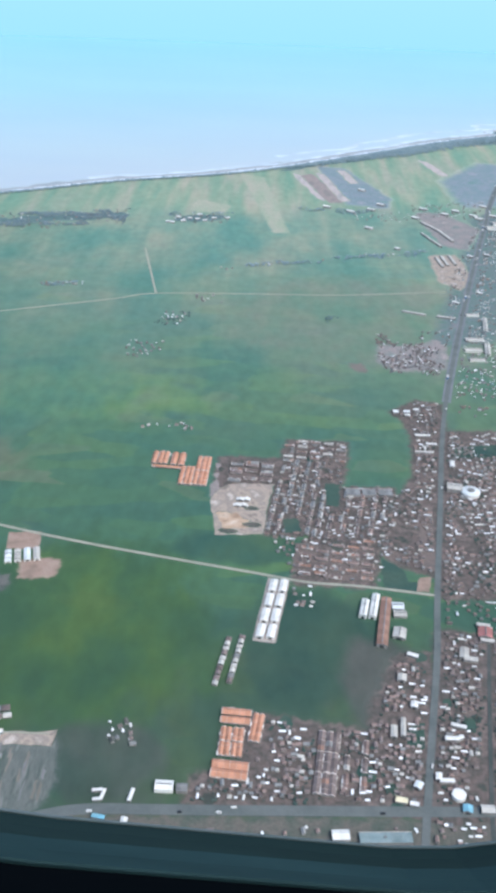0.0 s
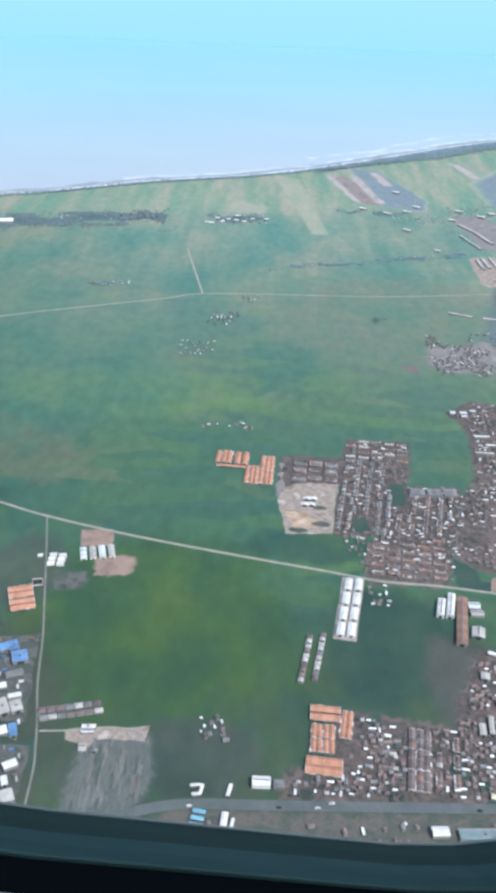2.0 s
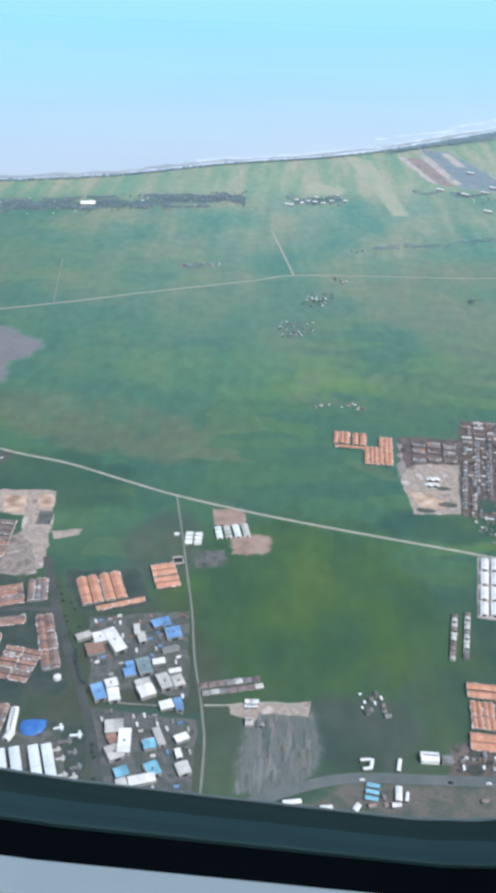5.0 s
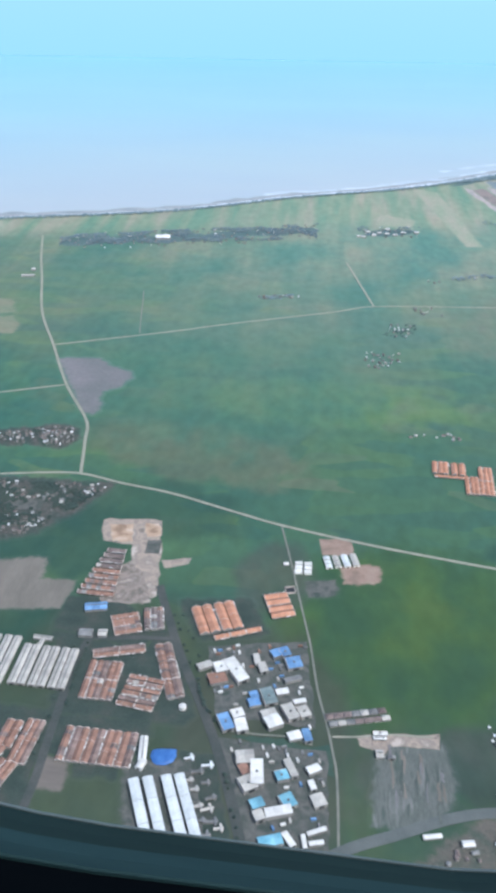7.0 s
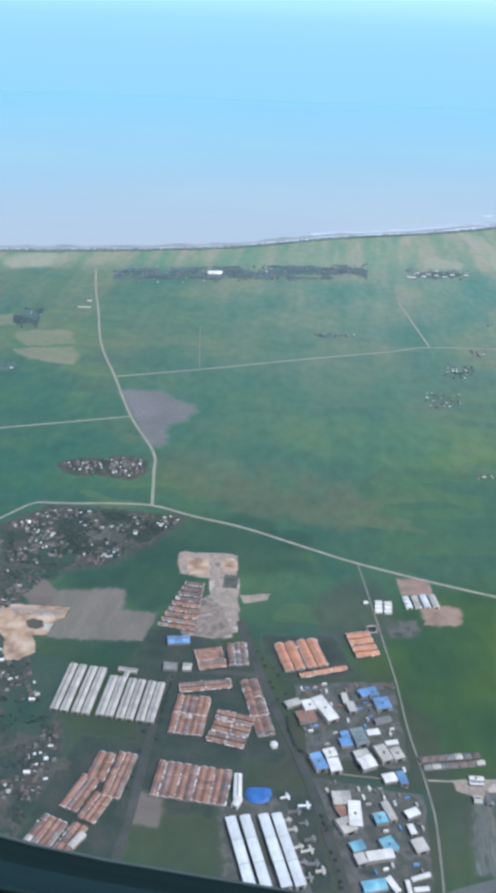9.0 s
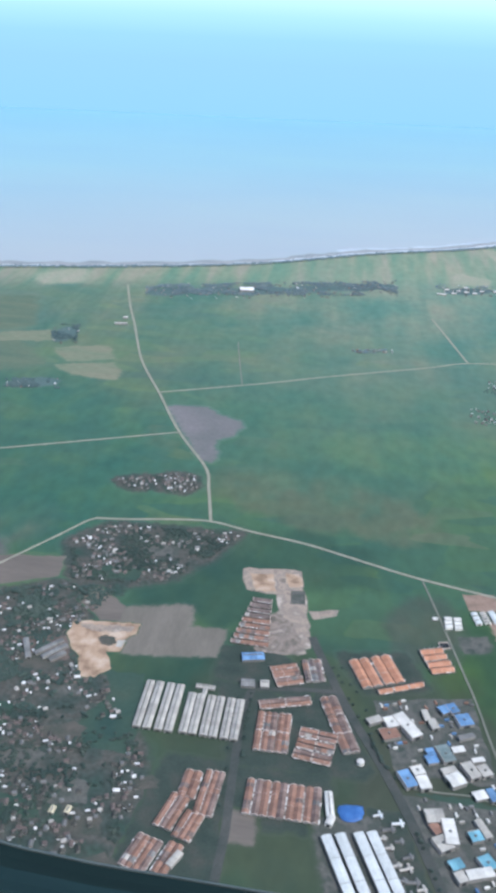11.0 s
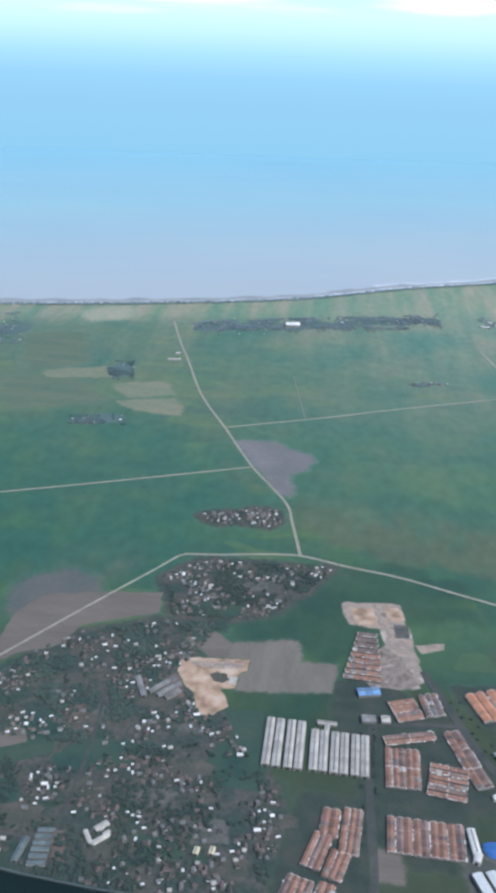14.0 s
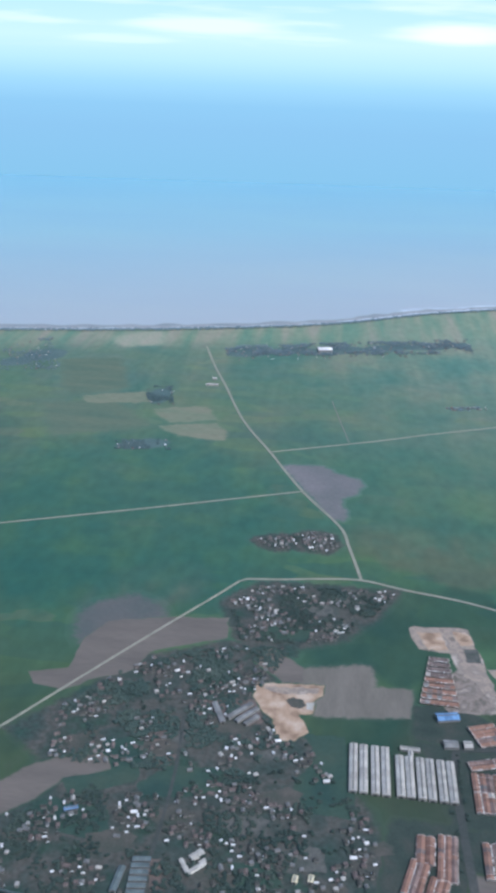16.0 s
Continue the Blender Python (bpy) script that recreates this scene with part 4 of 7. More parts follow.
plot("field", [(-600, 830), (-555, 825), (-520, 690), (-562, 680)], DARK_GROUND, 0.05, "dark ground round crossing houses", "ground", 9, 2.5, 334, 5)

for i, (x, y, rx, ry) in enumerate(((-1275, 3005, 70, 34), (-1130, 3060, 80, 30), (-960, 3100, 90, 36), (-790, 3165, 80, 30), (-640, 3215, 90, 34), (-530, 3250, 40, 26), (-230, 3270, 80, 30), (-1505, 2515, 26, 60), (-1480, 2135, 60, 26), (-1960, 2850, 60, 60), (-2030, 2760, 40, 40))):
    plot("field", [(x + rx * math.cos(j * 0.571), y + rx * 0.31 * math.cos(j * 0.571) + ry * math.sin(j * 0.571)) for j in range(11)], SHADE, 0.03 + 0.003 * i, "dark shaded ground under coastal trees", "ground", 14, 4, 340 + i, 20)
# Flat patch: its darker colour stands in for the shade of a hollow.
plot("field", [(-1040, 1122), (-1028, 1129), (-1012, 1126), (-1006, 1112), (-1016, 1102), (-1030, 1106)], BROWN_YARD, 0.17, "flat darker patch for a hollow in the clay pit", "ground", 5, 2.4, 350, 0)

# ---- roads ----
ribbon("road", [(-1560, 880), (-1471, 999), (-1409, 1093), (-1340, 1198), (-1268, 1306), (-1192, 1417), (-1150, 1480), (-1130, 1490)], 4.8, ROAD, 0.3, "narrow pale concrete lane between fields", "road")
ribbon("road", [(-1140, 1489), (-1069, 1497), (-985, 1512), (-908, 1517), (-823, 1492), (-716, 1466), (-596, 1419), (-497, 1382), (-342, 1340), (-184, 1306), (-2, 1271), (105, 1250), (201, 1246), (318, 1233)], 6.2, ROAD, 0.32, "narrow pale concrete lane between fields", "road")
ribbon("road", [(-911, 1518), (-935, 1650), (-956, 1744), (-1046, 1914), (-1140, 2138), (-1234, 2359), (-1317, 2642), (-1374, 2830), (-1434, 3055)], 6.4, ROAD, 0.34, "narrow pale concrete lane between fields", "road")
ribbon("road", [(-1140, 2138), (-861, 2262), (-703, 2341), (-419, 2470), (-302, 2529), (-45, 2561), (236, 2590), (556, 2660)], 5.2, ROAD, 0.3, "narrow pale farm track", "road")
ribbon("road", [(-1047, 1911), (-1378, 1772), (-1612, 1677), (-2100, 1480)], 5.2, ROAD, 0.3, "narrow pale farm track", "road")
ribbon("road", [(-301, 2529), (-340, 2720), (-381, 2920)], 6, ROAD, 0.28, "narrow pale farm track", "road")
ribbon("road", [(-932, 2235), (-955, 2380), (-983, 2564)], 3.2, LANE, 0.28, "narrow pale farm track", "road")
ribbon("road", [(-497, 1380), (-475, 1276), (-451, 1154), (-433, 1062), (-419, 967), (-403, 894), (-395, 850), (-389, 808), (-386, 702), (-388, 600)], 3.2, LANE, 0.28, "dusty street beside the industrial estate", "road")
ribbon("road", [(-690, 1180), (-671, 1126), (-624, 1004), (-587, 925), (-546, 825), (-512, 720), (-480, 600)], 14, STREET, 0.27, "broad dusty estate street", "road")
ribbon("road", [(-543, 873), (-496, 871), (-457, 871), (-423, 860)], 2.6, LANE, 0.26, "narrow pale concrete path", "road")
ribbon("road", [(-396, 878), (-357, 882), (-319, 890), (-257, 892)], 3.0, ROAD, 0.26, "narrow pale concrete path", "road")
ribbon("road", [(1000, 4050), (880, 3660), (812, 3400), (637, 2733), (493, 2151), (420, 1820), (364, 1482), (322, 1226), (302, 1089), (274, 938), (252, 820), (241, 760), (215, 600)], 10.5, ASPHALT, 0.36, "long straight grey asphalt highway through the town", "road")
# Roadside paving, widened to match the road's blurred look from the camera.
ribbon("road", [(1000, 4050), (880, 3660), (812, 3400), (637, 2733), (493, 2151), (445, 1940)], 22, SHOULDER, 0.2, "broad paved strip widening the far highway", "road")
ribbon("road", [(-520, 600), (-460, 640), (-381, 697), (-312, 729), (-246, 759), (-187, 774), (-100, 779), (-17, 783), (108, 790), (250, 798), (480, 812)], 16, ASPHALT, 0.33, "curving grey asphalt highway", "road")
ribbon("road", [(-772, 1052), (-786, 980), (-784, 915), (-783, 841), (-781, 765), (-784, 696), (-790, 600)], 12, STREET, 0.24, "dark narrow street between terraced rows", "road")
ribbon("road", [(-768, 1038), (-700, 1048), (-640, 1050)], 9, STREET, 0.22, "dark narrow street between terraced rows", "road")
ribbon("road", [(390, 1130), (357, 950), (330, 790), (310, 640)], 6, STREET, 0.25, "dusty town street", "road")
ribbon("road", [(-1196, 1060), (-1190, 960), (-1190, 880), (-1195, 780)], 5, STREET, 0.25, "dusty village lane", "road")


# ---- houses ----
def house_kind(w, d, h, rise, roof, kind):
    """Meshes of one kind of small house: walls, roof, ridge and a lean-to."""
    walls = Geo().walls(-w / 2, w / 2, d / 2, h - 0.2, rise * 0.85 if kind == "gable" else 0.0)
    top = Geo()
    if kind == "gable":
        top.gable(-w / 2 - 0.5, w / 2 + 0.5, d / 2 + 0.6, h - 0.15, rise + 0.35)
    elif kind == "hip":
        top.hip(-w / 2 - 0.5, w / 2 + 0.5, d / 2 + 0.6, h - 0.05, rise + 0.2)
    else:
        top.box(-w / 2 - 0.3, w / 2 + 0.3, -d / 2 - 0.3, d / 2 + 0.3, h, h + 0.35)
    # Bright lean-to stands in for the glinting specks on house fronts.
    lean = Geo().add([(-w * 0.3, -d / 2 - 1.5, 2.3), (w * 0.25, -d / 2 - 1.5, 2.3), (w * 0.25, -d / 2 + 0.1, h - 0.4), (-w * 0.3, -d / 2 + 0.1, h - 0.4),
                      (-w * 0.3, -d / 2 - 1.5, 2.15), (w * 0.25, -d / 2 - 1.5, 2.15), (w * 0.25, -d / 2 + 0.1, h - 0.55), (-w * 0.3, -d / 2 + 0.1, h - 0.55)],
                     [(0, 1, 2, 3), (4, 7, 6, 5), (0, 4, 5, 1), (1, 5, 6, 2), (3, 7, 4, 0)])
    return walls, top, lean


HOUSES = {}
WORDS = {ROOF_ZINC: "bright zinc", ROOF_WHITE: "white sheet", ROOF_GREY: "grey fibre-cement", ROOF_BROWN: "old brown tiled", ROOF_DUSK: "sooty pinkish", ROOF_DARK: "dark tiled", ROOF_SLATE: "dark blue-grey sheet", ROOF_RED: "weathered red tiled", ROOF_ORANGE: "orange tiled", ROOF_BLUE: "blue sheet", ROOF_PALE: "pale ribbed sheet", ROOF_CREAM: "cream sheet", ROOF_CYAN: "turquoise sheet", ROOF_TEAL: "blue-grey sheet", ROOF_BRICK: "brick-red sheet", ROOF_BUFF: "pale yellow sheet"}


def house_forms(size, roof):
    key = (size, roof.name)
    if key not in HOUSES:
        geos = house_kind(*size[:4], roof, size[4])
        mats = (WALL_GREY, roof, ROOF_PALE if roof is not ROOF_ZINC else ROOF_GREY)
        HOUSES[key] = (geos, mats, [q.mesh(k, m) for q, k, m in zip(geos, ("wall", "roof", "canopy"), mats)])
    return HOUSES[key]


def house(x, y, turn, size, roof, group, where="among village trees"):
    walls, top, lean = house_forms(size, roof)[2]
    ob = new("house", None)
    ob.matrix_basis = turned(x, y, turn)
    ob.empty_display_size = 2
    part("wall", walls, ob)
    part("roof", top, ob)
    if int(x * 7 + y * 3) % 5 < 1 and size in SMALL:
        part("canopy", lean, ob)
    return tagged(ob, "house under a %s roof %s" % (WORDS[roof], where), "house", group)


def far_houses(spots, where):
    """The houses of a quarter too many to count, as one mass."""
    v, f, ids, mats = [], [], [], []
    for x, y, turn, size, roof in spots:
        geos, kinds, _ = house_forms(size, roof)
        ca, sa = math.cos(radians(turn)), math.sin(radians(turn))
        for q, m in list(zip(geos, kinds))[:3 if int(x * 7 + y * 3) % 5 < 1 and size in SMALL else 2]:
            if m not in mats:
                mats.append(m)
            k = len(v)
            v += [(x + a * ca - b * sa, y + a * sa + b * ca, c) for a, b, c in q.v]
            f += [tuple(i + k for i in face) for face in q.f]
            ids += [mats.index(m)] * len(q.f)
    if not v:
        return
    me = bpy.data.meshes.new("houses")
    me.from_pydata(v, [], f)
    for m in mats:
        me.materials.append(m)
    me.polygons.foreach_set("material_index", ids)
    me.update()
    tagged(new("houses", me), "crowd of small mixed-roofed houses %s" % where, "houses", kind="stuff")


SMALL = [(4.6, 4.0, 2.8, 1.1, "gable"), (5.4, 4.4, 3.0, 1.3, "gable"), (5.2, 4.8, 3.0, 1.4, "hip"), (7.0, 4.6, 3.2, 1.3, "gable"), (3.8, 3.4, 2.6, 0.9, "gable"), (5.6, 4.8, 4.2, 0.5, "flat"), (8.5, 4.8, 3.4, 1.3, "gable"), (6.5, 5.4, 3.2, 1.6, "hip")]
# Tiny bright roofs standing in for sun glints on larger houses.
GLINT_BARS = [(4.0, 2.0, 2.4, 0.4, "gable"), (3.0, 2.1, 2.4, 0.4, "gable"), (5.2, 2.2, 2.5, 0.4, "gable"), (2.6, 2.3, 2.4, 0.4, "gable"), (3.4, 2.4, 2.6, 0.5, "hip"), (6.5, 2.6, 2.8, 0.4, "flat")]
MIX_VILLAGE = [(ROOF_ZINC, 14), (ROOF_WHITE, 4), (ROOF_GREY, 18), (ROOF_BROWN, 24), (ROOF_DARK, 34), (ROOF_CREAM, 6)]
MIX_FAR = [(ROOF_ZINC, 24), (ROOF_WHITE, 16), (ROOF_GREY, 24), (ROOF_CREAM, 12), (ROOF_BROWN, 22), (ROOF_RED, 2)]
MIX_TOWN = [(ROOF_ZINC, 15), (ROOF_WHITE, 6), (ROOF_GREY, 16), (ROOF_BROWN, 38), (ROOF_DUSK, 26), (ROOF_CREAM, 9)]
TOWN_GLINT_BARS = [(6.0, 2.0, 2.8, 0.4, "gable"), (8.0, 2.2, 2.8, 0.4, "gable"), (4.6, 2.0, 2.6, 0.4, "gable"), (10.0, 2.6, 3.0, 0.4, "flat"), (3.4, 2.0, 2.6, 0.4, "gable")]
TOWN_SMALL = [(4.2, 3.6, 2.8, 1.1, "gable"), (5.0, 3.8, 3.0, 1.2, "gable"), (4.8, 4.2, 3.0, 1.3, "hip"), (6.4, 3.8, 3.2, 1.2, "gable"), (3.4, 3.0, 2.6, 0.9, "gable"), (4.8, 4.0, 3.8, 0.5, "flat"), (8.5, 4.0, 3.4, 1.2, "gable"), (5.6, 4.6, 3.2, 1.5, "hip")]
TAKEN = []


def free(x, y, r):
    return all((x - a) ** 2 + (y - b) ** 2 > (r + c) ** 2 for a, b, c in TAKEN)


def settle(poly, pitch, turn, mix, group, where, seed, skip=0.2, wild=0.35, limit=300, things=0, patchy=0.0):
    """Houses on a loosened grid inside a district, clear of roads and of one another."""
    rnd = random.Random(seed)
    xs, ys = [p[0] for p in poly], [p[1] for p in poly]
    cx, cy = sum(xs) / len(xs), sum(ys) / len(ys)
    ca, sa = math.cos(radians(turn)), math.sin(radians(turn))
    reach = max(max(xs) - min(xs), max(ys) - min(ys))
    n = int(reach / min(pitch)) + 2
    made = []
    spots = [(i, j) for i in range(-n, n) for j in range(-n, n)]
    rnd.shuffle(spots)
    for i, j in spots:
        u, v = (i + rnd.uniform(-wild, wild)) * pitch[0], (j + rnd.uniform(-wild, wild)) * pitch[1]
        x, y = cx + u * ca - v * sa, cy + u * sa + v * ca
        if len(made) >= limit or rnd.random() < skip or not inside((x, y), poly) or not clear_of_roads((x, y), 7) or not free(x, y, 3.2):
            continue
        if patchy and noise.noise(Vector((x * 0.016, y * 0.016, seed))) < rnd.uniform(-0.5, 0.5) * 0.5 + patchy - 0.4:
            continue
        roof = rnd.choices([m for m, _ in mix], [k for _, k in mix])[0]
        size = rnd.choice((TOWN_GLINT_BARS if mix is MIX_TOWN else GLINT_BARS) if roof in (ROOF_ZINC, ROOF_WHITE) and rnd.random() < 0.95 else TOWN_SMALL if mix is MIX_TOWN else SMALL)
        made.append((x, y, turn + rnd.choice((0, 0, 90, 180, 270)) + rnd.gauss(0, 9) if "village" in where else turn - 84 + rnd.choice((0, 0, 0, 180, 90)) + rnd.gauss(0, 4), size, roof))
        TAKEN.append((x, y, size[0] * 0.45))
    made.sort(key=lambda q: q[1])
    for x, y, a, size, roof in made[:things]:
        house(x, y, a, size, roof, group, where)
    far_houses(made[things:], where)


# ---- terraced rows, sheds, warehouses ----
ROWS_MADE = {}


def terrace(x, y, length, width, turn, roof, units=0, group="terraced rows", coping=True, height=3.4):
    """A row of joined small houses: one tiled roof for each house, copings between, a canopy along the front."""
    units = units or max(2, round(length / 8))
    key = (round(length), round(width, 1), roof.name, units, coping)
    if key not in ROWS_MADE:
        step, w = length / units, width / 2
        ROWS_MADE[key] = (Geo().walls(-length / 2 + 0.4, length / 2 - 0.4, w - 0.7, height - 0.25, w * 0.36).mesh("wall", WALL_GREY),
                          [Geo().gable(-step / 2 + 0.12, step / 2 - 0.12, w, height - 0.2, w * 0.46).mesh("roof", roof) for _ in range(1)][0],
                          Geo().gable(-0.16, 0.16, w - 0.1, height + 0.02, w * 0.46 + 0.1, 0.3).mesh("coping", PALE),
                          Geo().box(-length / 2, length / 2, -0.32, 0.32, height + w * 0.46 - 0.25, height + w * 0.46 - 0.02).mesh("ridge_cap", roof),
                          Geo().add([(-length / 2 + 0.5, -w - 1.5, 2.3), (length / 2 - 0.5, -w - 1.5, 2.3), (length / 2 - 0.5, -w + 0.5, 2.9), (-length / 2 + 0.5, -w + 0.5, 2.9),
                                     (-length / 2 + 0.5, -w - 1.5, 2.12), (length / 2 - 0.5, -w - 1.5, 2.12), (length / 2 - 0.5, -w + 0.5, 2.72), (-length / 2 + 0.5, -w + 0.5, 2.72)],
                                    [(0, 1, 2, 3), (4, 7, 6, 5), (0, 4, 5, 1), (1, 5, 6, 2), (3, 7, 4, 0)]).mesh("canopy", FRONT))
    walls, tiles, cope, ridge, canopy = ROWS_MADE[key]
    ob = new("terraced_row", None)
    ob.matrix_basis = turned(x, y, turn)
    part("wall", walls, ob)
    rnd = random.Random(int(x * 31 + y * 17))
    odd = (roof, length, width, units, "odd")
    if odd not in ROWS_MADE:
        step = length / units
        ROWS_MADE[odd] = [Geo().gable(-step / 2 + 0.12, step / 2 - 0.12, width / 2, height - 0.2, width * 0.23).mesh("roof", m) for m in ((ROOF_BROWN, ROOF_GREY, ROOF_BROWN) if roof is ROOF_RED else (ROOF_GREY, ROOF_RED, ROOF_CREAM))]
    for i in range(units):
        pick = rnd.random()
        one = tiles if roof is ROOF_ORANGE or pick > 0.12 else ROWS_MADE[odd][int(pick * 25)]
        part("roof", one, ob, pose(-length / 2 + (i + 0.5) * length / units, 0, rnd.uniform(-0.06, 0.06)))
    if coping:
        part("coping", cope, ob, pose(-length / 2 + rnd.randrange(1, units) * length / units, 0, 0))
    if ("gable_end", round(width, 1)) not in ROWS_MADE:
        ROWS_MADE["gable_end", round(width, 1)] = Geo().gable(-0.62, 0.5, width / 2 - 0.1, height + 0.05, width * 0.23 + 0.1, 0.5).mesh("gable_end", PALE)
    for side in (-1, 1):
        if rnd.random() < 0.8:
            part("gable_end", ROWS_MADE["gable_end", round(width, 1)], ob, pose(side * length / 2, 0, 0), "pale plastered gable end")
    part("ridge_cap", ridge, ob)
    part("canopy", canopy, ob)
    # Pale porch roofs double as the bright glints between rows.
    step = length / units
    if ("porch", round(step, 1)) not in ROWS_MADE:
        ROWS_MADE["porch", round(step, 1)] = [Geo().box(-step * n, step * n, -1.0, 1.0, 2.95, 3.12).box(-step * n + 0.1, -step * n + 0.3, -0.9, -0.7, 0.0, 2.95).box(step * n - 0.3, step * n - 0.1, -0.9, -0.7, 0.0, 2.95).mesh("porch", m) for n, m in ((0.2, ROOF_WHITE), (0.34, ROOF_CREAM), (0.42, ROOF_WHITE))]
    many = rnd.choice((0.06, 0.3, 0.7)) if roof is not ROOF_ORANGE else 0.18
    for i in range(units):
        if rnd.random() < many:
            part("porch", rnd.choice(ROWS_MADE["porch", round(step, 1)]), ob, pose(-length / 2 + (i + rnd.uniform(0.4, 0.6)) * step, -width / 2 - 0.9, 0), "pale sheet porch")
    TAKEN.extend((x + math.cos(radians(turn)) * s, y + math.sin(radians(turn)) * s, width * 0.6) for s in range(int(-length / 2), int(length / 2), 8))
    return tagged(ob, "row of joined low houses under a %s roof" % WORDS[roof], "terraced houses", group)


def terraces(x, y, across, along, turn, count, roof, group, cover=0.8, breaks=1, units=0):
    """Parallel rows: centre, the width over all rows, their length, and the way they run."""
    pitch = across / count
    ca, sa = math.cos(radians(turn)), math.sin(radians(turn))
    for i in range(count):
        v = (i - (count - 1) / 2) * pitch + (0.045 if i % 2 == 0 else -0.045) * pitch * (count > 2)
        row_roof = ROOF_DUSK if roof is ROOF_RED and (i * 7 + int(abs(x))) % 10 < 3 else roof
        for k in range(breaks):
            u = (k - (breaks - 1) / 2) * along / breaks
            terrace(x + u * ca - v * sa, y + u * sa + v * ca, along / breaks - (1.6 if breaks > 1 else 0), pitch * min(0.95, cover + (0.03 if roof is ROOF_ORANGE else 0.12)), turn + (180 if i % 2 else 0), row_roof, units, group)


def shed(x, y, length, width, turn, roof, name, label, category, group, height=5.0, rise=None, bays=6, form="gable", wall=WALL_GREY, seam=0.06, vent=True):
    """A long building: walls, one roof panel for each bay, a ridge vent and end doors."""
    rise = width * 0.16 if rise is None else rise
    step = length / bays
    ob = new(name, None)
    ob.matrix_basis = turned(x, y, turn)
    shell = part("wall", Geo().walls(-length / 2 + 0.3, length / 2 - 0.3, width / 2 - 0.3, height - 0.25, 0 if form == "flat" else rise * 0.8).mesh("wall", wall), ob)
    if form == "gable":
        panel = Geo().gable(-step / 2 + seam, step / 2 - seam, width / 2 + 0.3, height, rise, 0.2).mesh("roof_panel", roof)
    elif form == "barrel":
        panel = Geo().barrel(-step / 2 + 0.1, step / 2 - 0.1, width / 2 + 0.2, height, rise).mesh("roof_panel", roof)
    else:
        panel = Geo().box(-step / 2 + 0.05, step / 2 - 0.05, -width / 2, width / 2, height, height + 0.4).mesh("roof_panel", roof)
    for i in range(bays):
        part("roof_panel", panel, ob, pose(-length / 2 + (i + 0.5) * step, 0, 0))
    if form != "flat" and vent:
        part("ridge_vent", Geo().gable(-length / 2 + 2, length / 2 - 2, 0.9, height + rise + 0.35, 0.4, 0.6).mesh("ridge_vent", ROOF_GREY), ob)
    elif form == "flat":
        part("parapet", Geo().box(-length / 2 - 0.2, length / 2 + 0.2, width / 2 - 0.1, width / 2 + 0.3, 0, height + 1.0).mesh("parapet", PALE), ob)
        part("roof_tank", Geo().box(-2, 0.5, -1.4, 1.4, height + 0.4, height + 2.2).mesh("roof_tank", ROOF_GREY), ob)
    # Solid panels whose near-black colour stands in for a dark open doorway.
    for side in (-1, 1):
        xx = side * (length / 2 - 0.3)
        part("door", Geo().box(min(xx, xx + side * 0.12), max(xx, xx + side * 0.12), -width * 0.2, width * 0.2, 0.02, height * 0.75).mesh("door", DARK), shell, None, "dark panel standing for an open doorway")
    TAKEN.extend((x + math.cos(radians(turn)) * s, y + math.sin(radians(turn)) * s, width * 0.6) for s in range(int(-length / 2), int(length / 2) + 1, 8))
    return tagged(ob, label, category, group)


# new orange rows beside the estate street
terraces(-584, 1106, 74, 66, 111, 4, ROOF_ORANGE, "new orange terraced rows")
terraces(-547, 1073, 11, 78, 23, 1, ROOF_ORANGE, "new orange terraced rows", 0.9, 3)
terraces(-487, 1149, 64, 39, 18, 4, ROOF_ORANGE, "new orange terraced rows")
terraces(-725, 1076, 48, 43, 20, 5, ROOF_RED, "weathered terraced rows")
terraces(-684, 1092, 31, 52, 101, 3, ROOF_BROWN, "weathered terraced rows")
for i in range(9):
    terrace(-791 + i * 1.2, 1146 + i * 15, 62 - i * 3.6, 10.5, -3, ROOF_RED if i < 5 else ROOF_BROWN, 0, "weathered terraced rows")
terraces(-723, 1013, 19, 80, 16, 2, ROOF_RED, "weathered terraced rows", 0.78, 2)
terraces(-736, 948, 50, 80, 89, 5, ROOF_RED, "weathered terraced rows", 0.78, 2)
terraces(-673, 930, 66, 56, -9, 6, ROOF_RED, "weathered terraced rows", 0.6, 2)
terraces(-640, 979, 25, 118, 109, 2, ROOF_RED, "weathered terraced rows", 0.9, 3)
terraces(-712, 823, 102, 60, 88, 9, ROOF_RED, "weathered terraced rows", 0.76)
terraces(-838, 833, 24, 48, 84, 2, ROOF_RED, "weathered terraced rows", 0.82)
terraces(-810, 822, 26, 78, 84, 3, ROOF_RED, "weathered terraced rows", 0.82)
terraces(-854, 785, 26, 58, 73, 3, ROOF_RED, "weathered terraced rows", 0.82)
terraces(-829, 765, 26, 46, 73, 3, ROOF_RED, "weathered terraced rows", 0.82)
terraces(-880, 715, 36, 52, 72, 4, ROOF_RED, "weathered terraced rows", 0.8)
terraces(-846, 712, 20, 50, 72, 2, ROOF_RED, "weathered terraced rows", 0.8)
# eastern blocks
terraces(-186, 1625, 34, 46, 87, 3, ROOF_ORANGE, "orange rows beyond the lane")
terraces(-150, 1622, 30, 46, 87, 2, ROOF_ORANGE, "orange rows beyond the lane")
terraces(-170, 1592, 9, 60, -3, 1, ROOF_ORANGE, "orange rows beyond the lane")
terraces(-128, 1562, 28, 66, 87, 3, ROOF_ORANGE, "orange rows beyond the lane")
terraces(-98, 1582, 28, 108, 87, 3, ROOF_ORANGE, "orange rows beyond the lane", 0.88, 2)
terraces(-3, 940, 30, 42, -3, 2, ROOF_ORANGE, "orange rows near the highway")
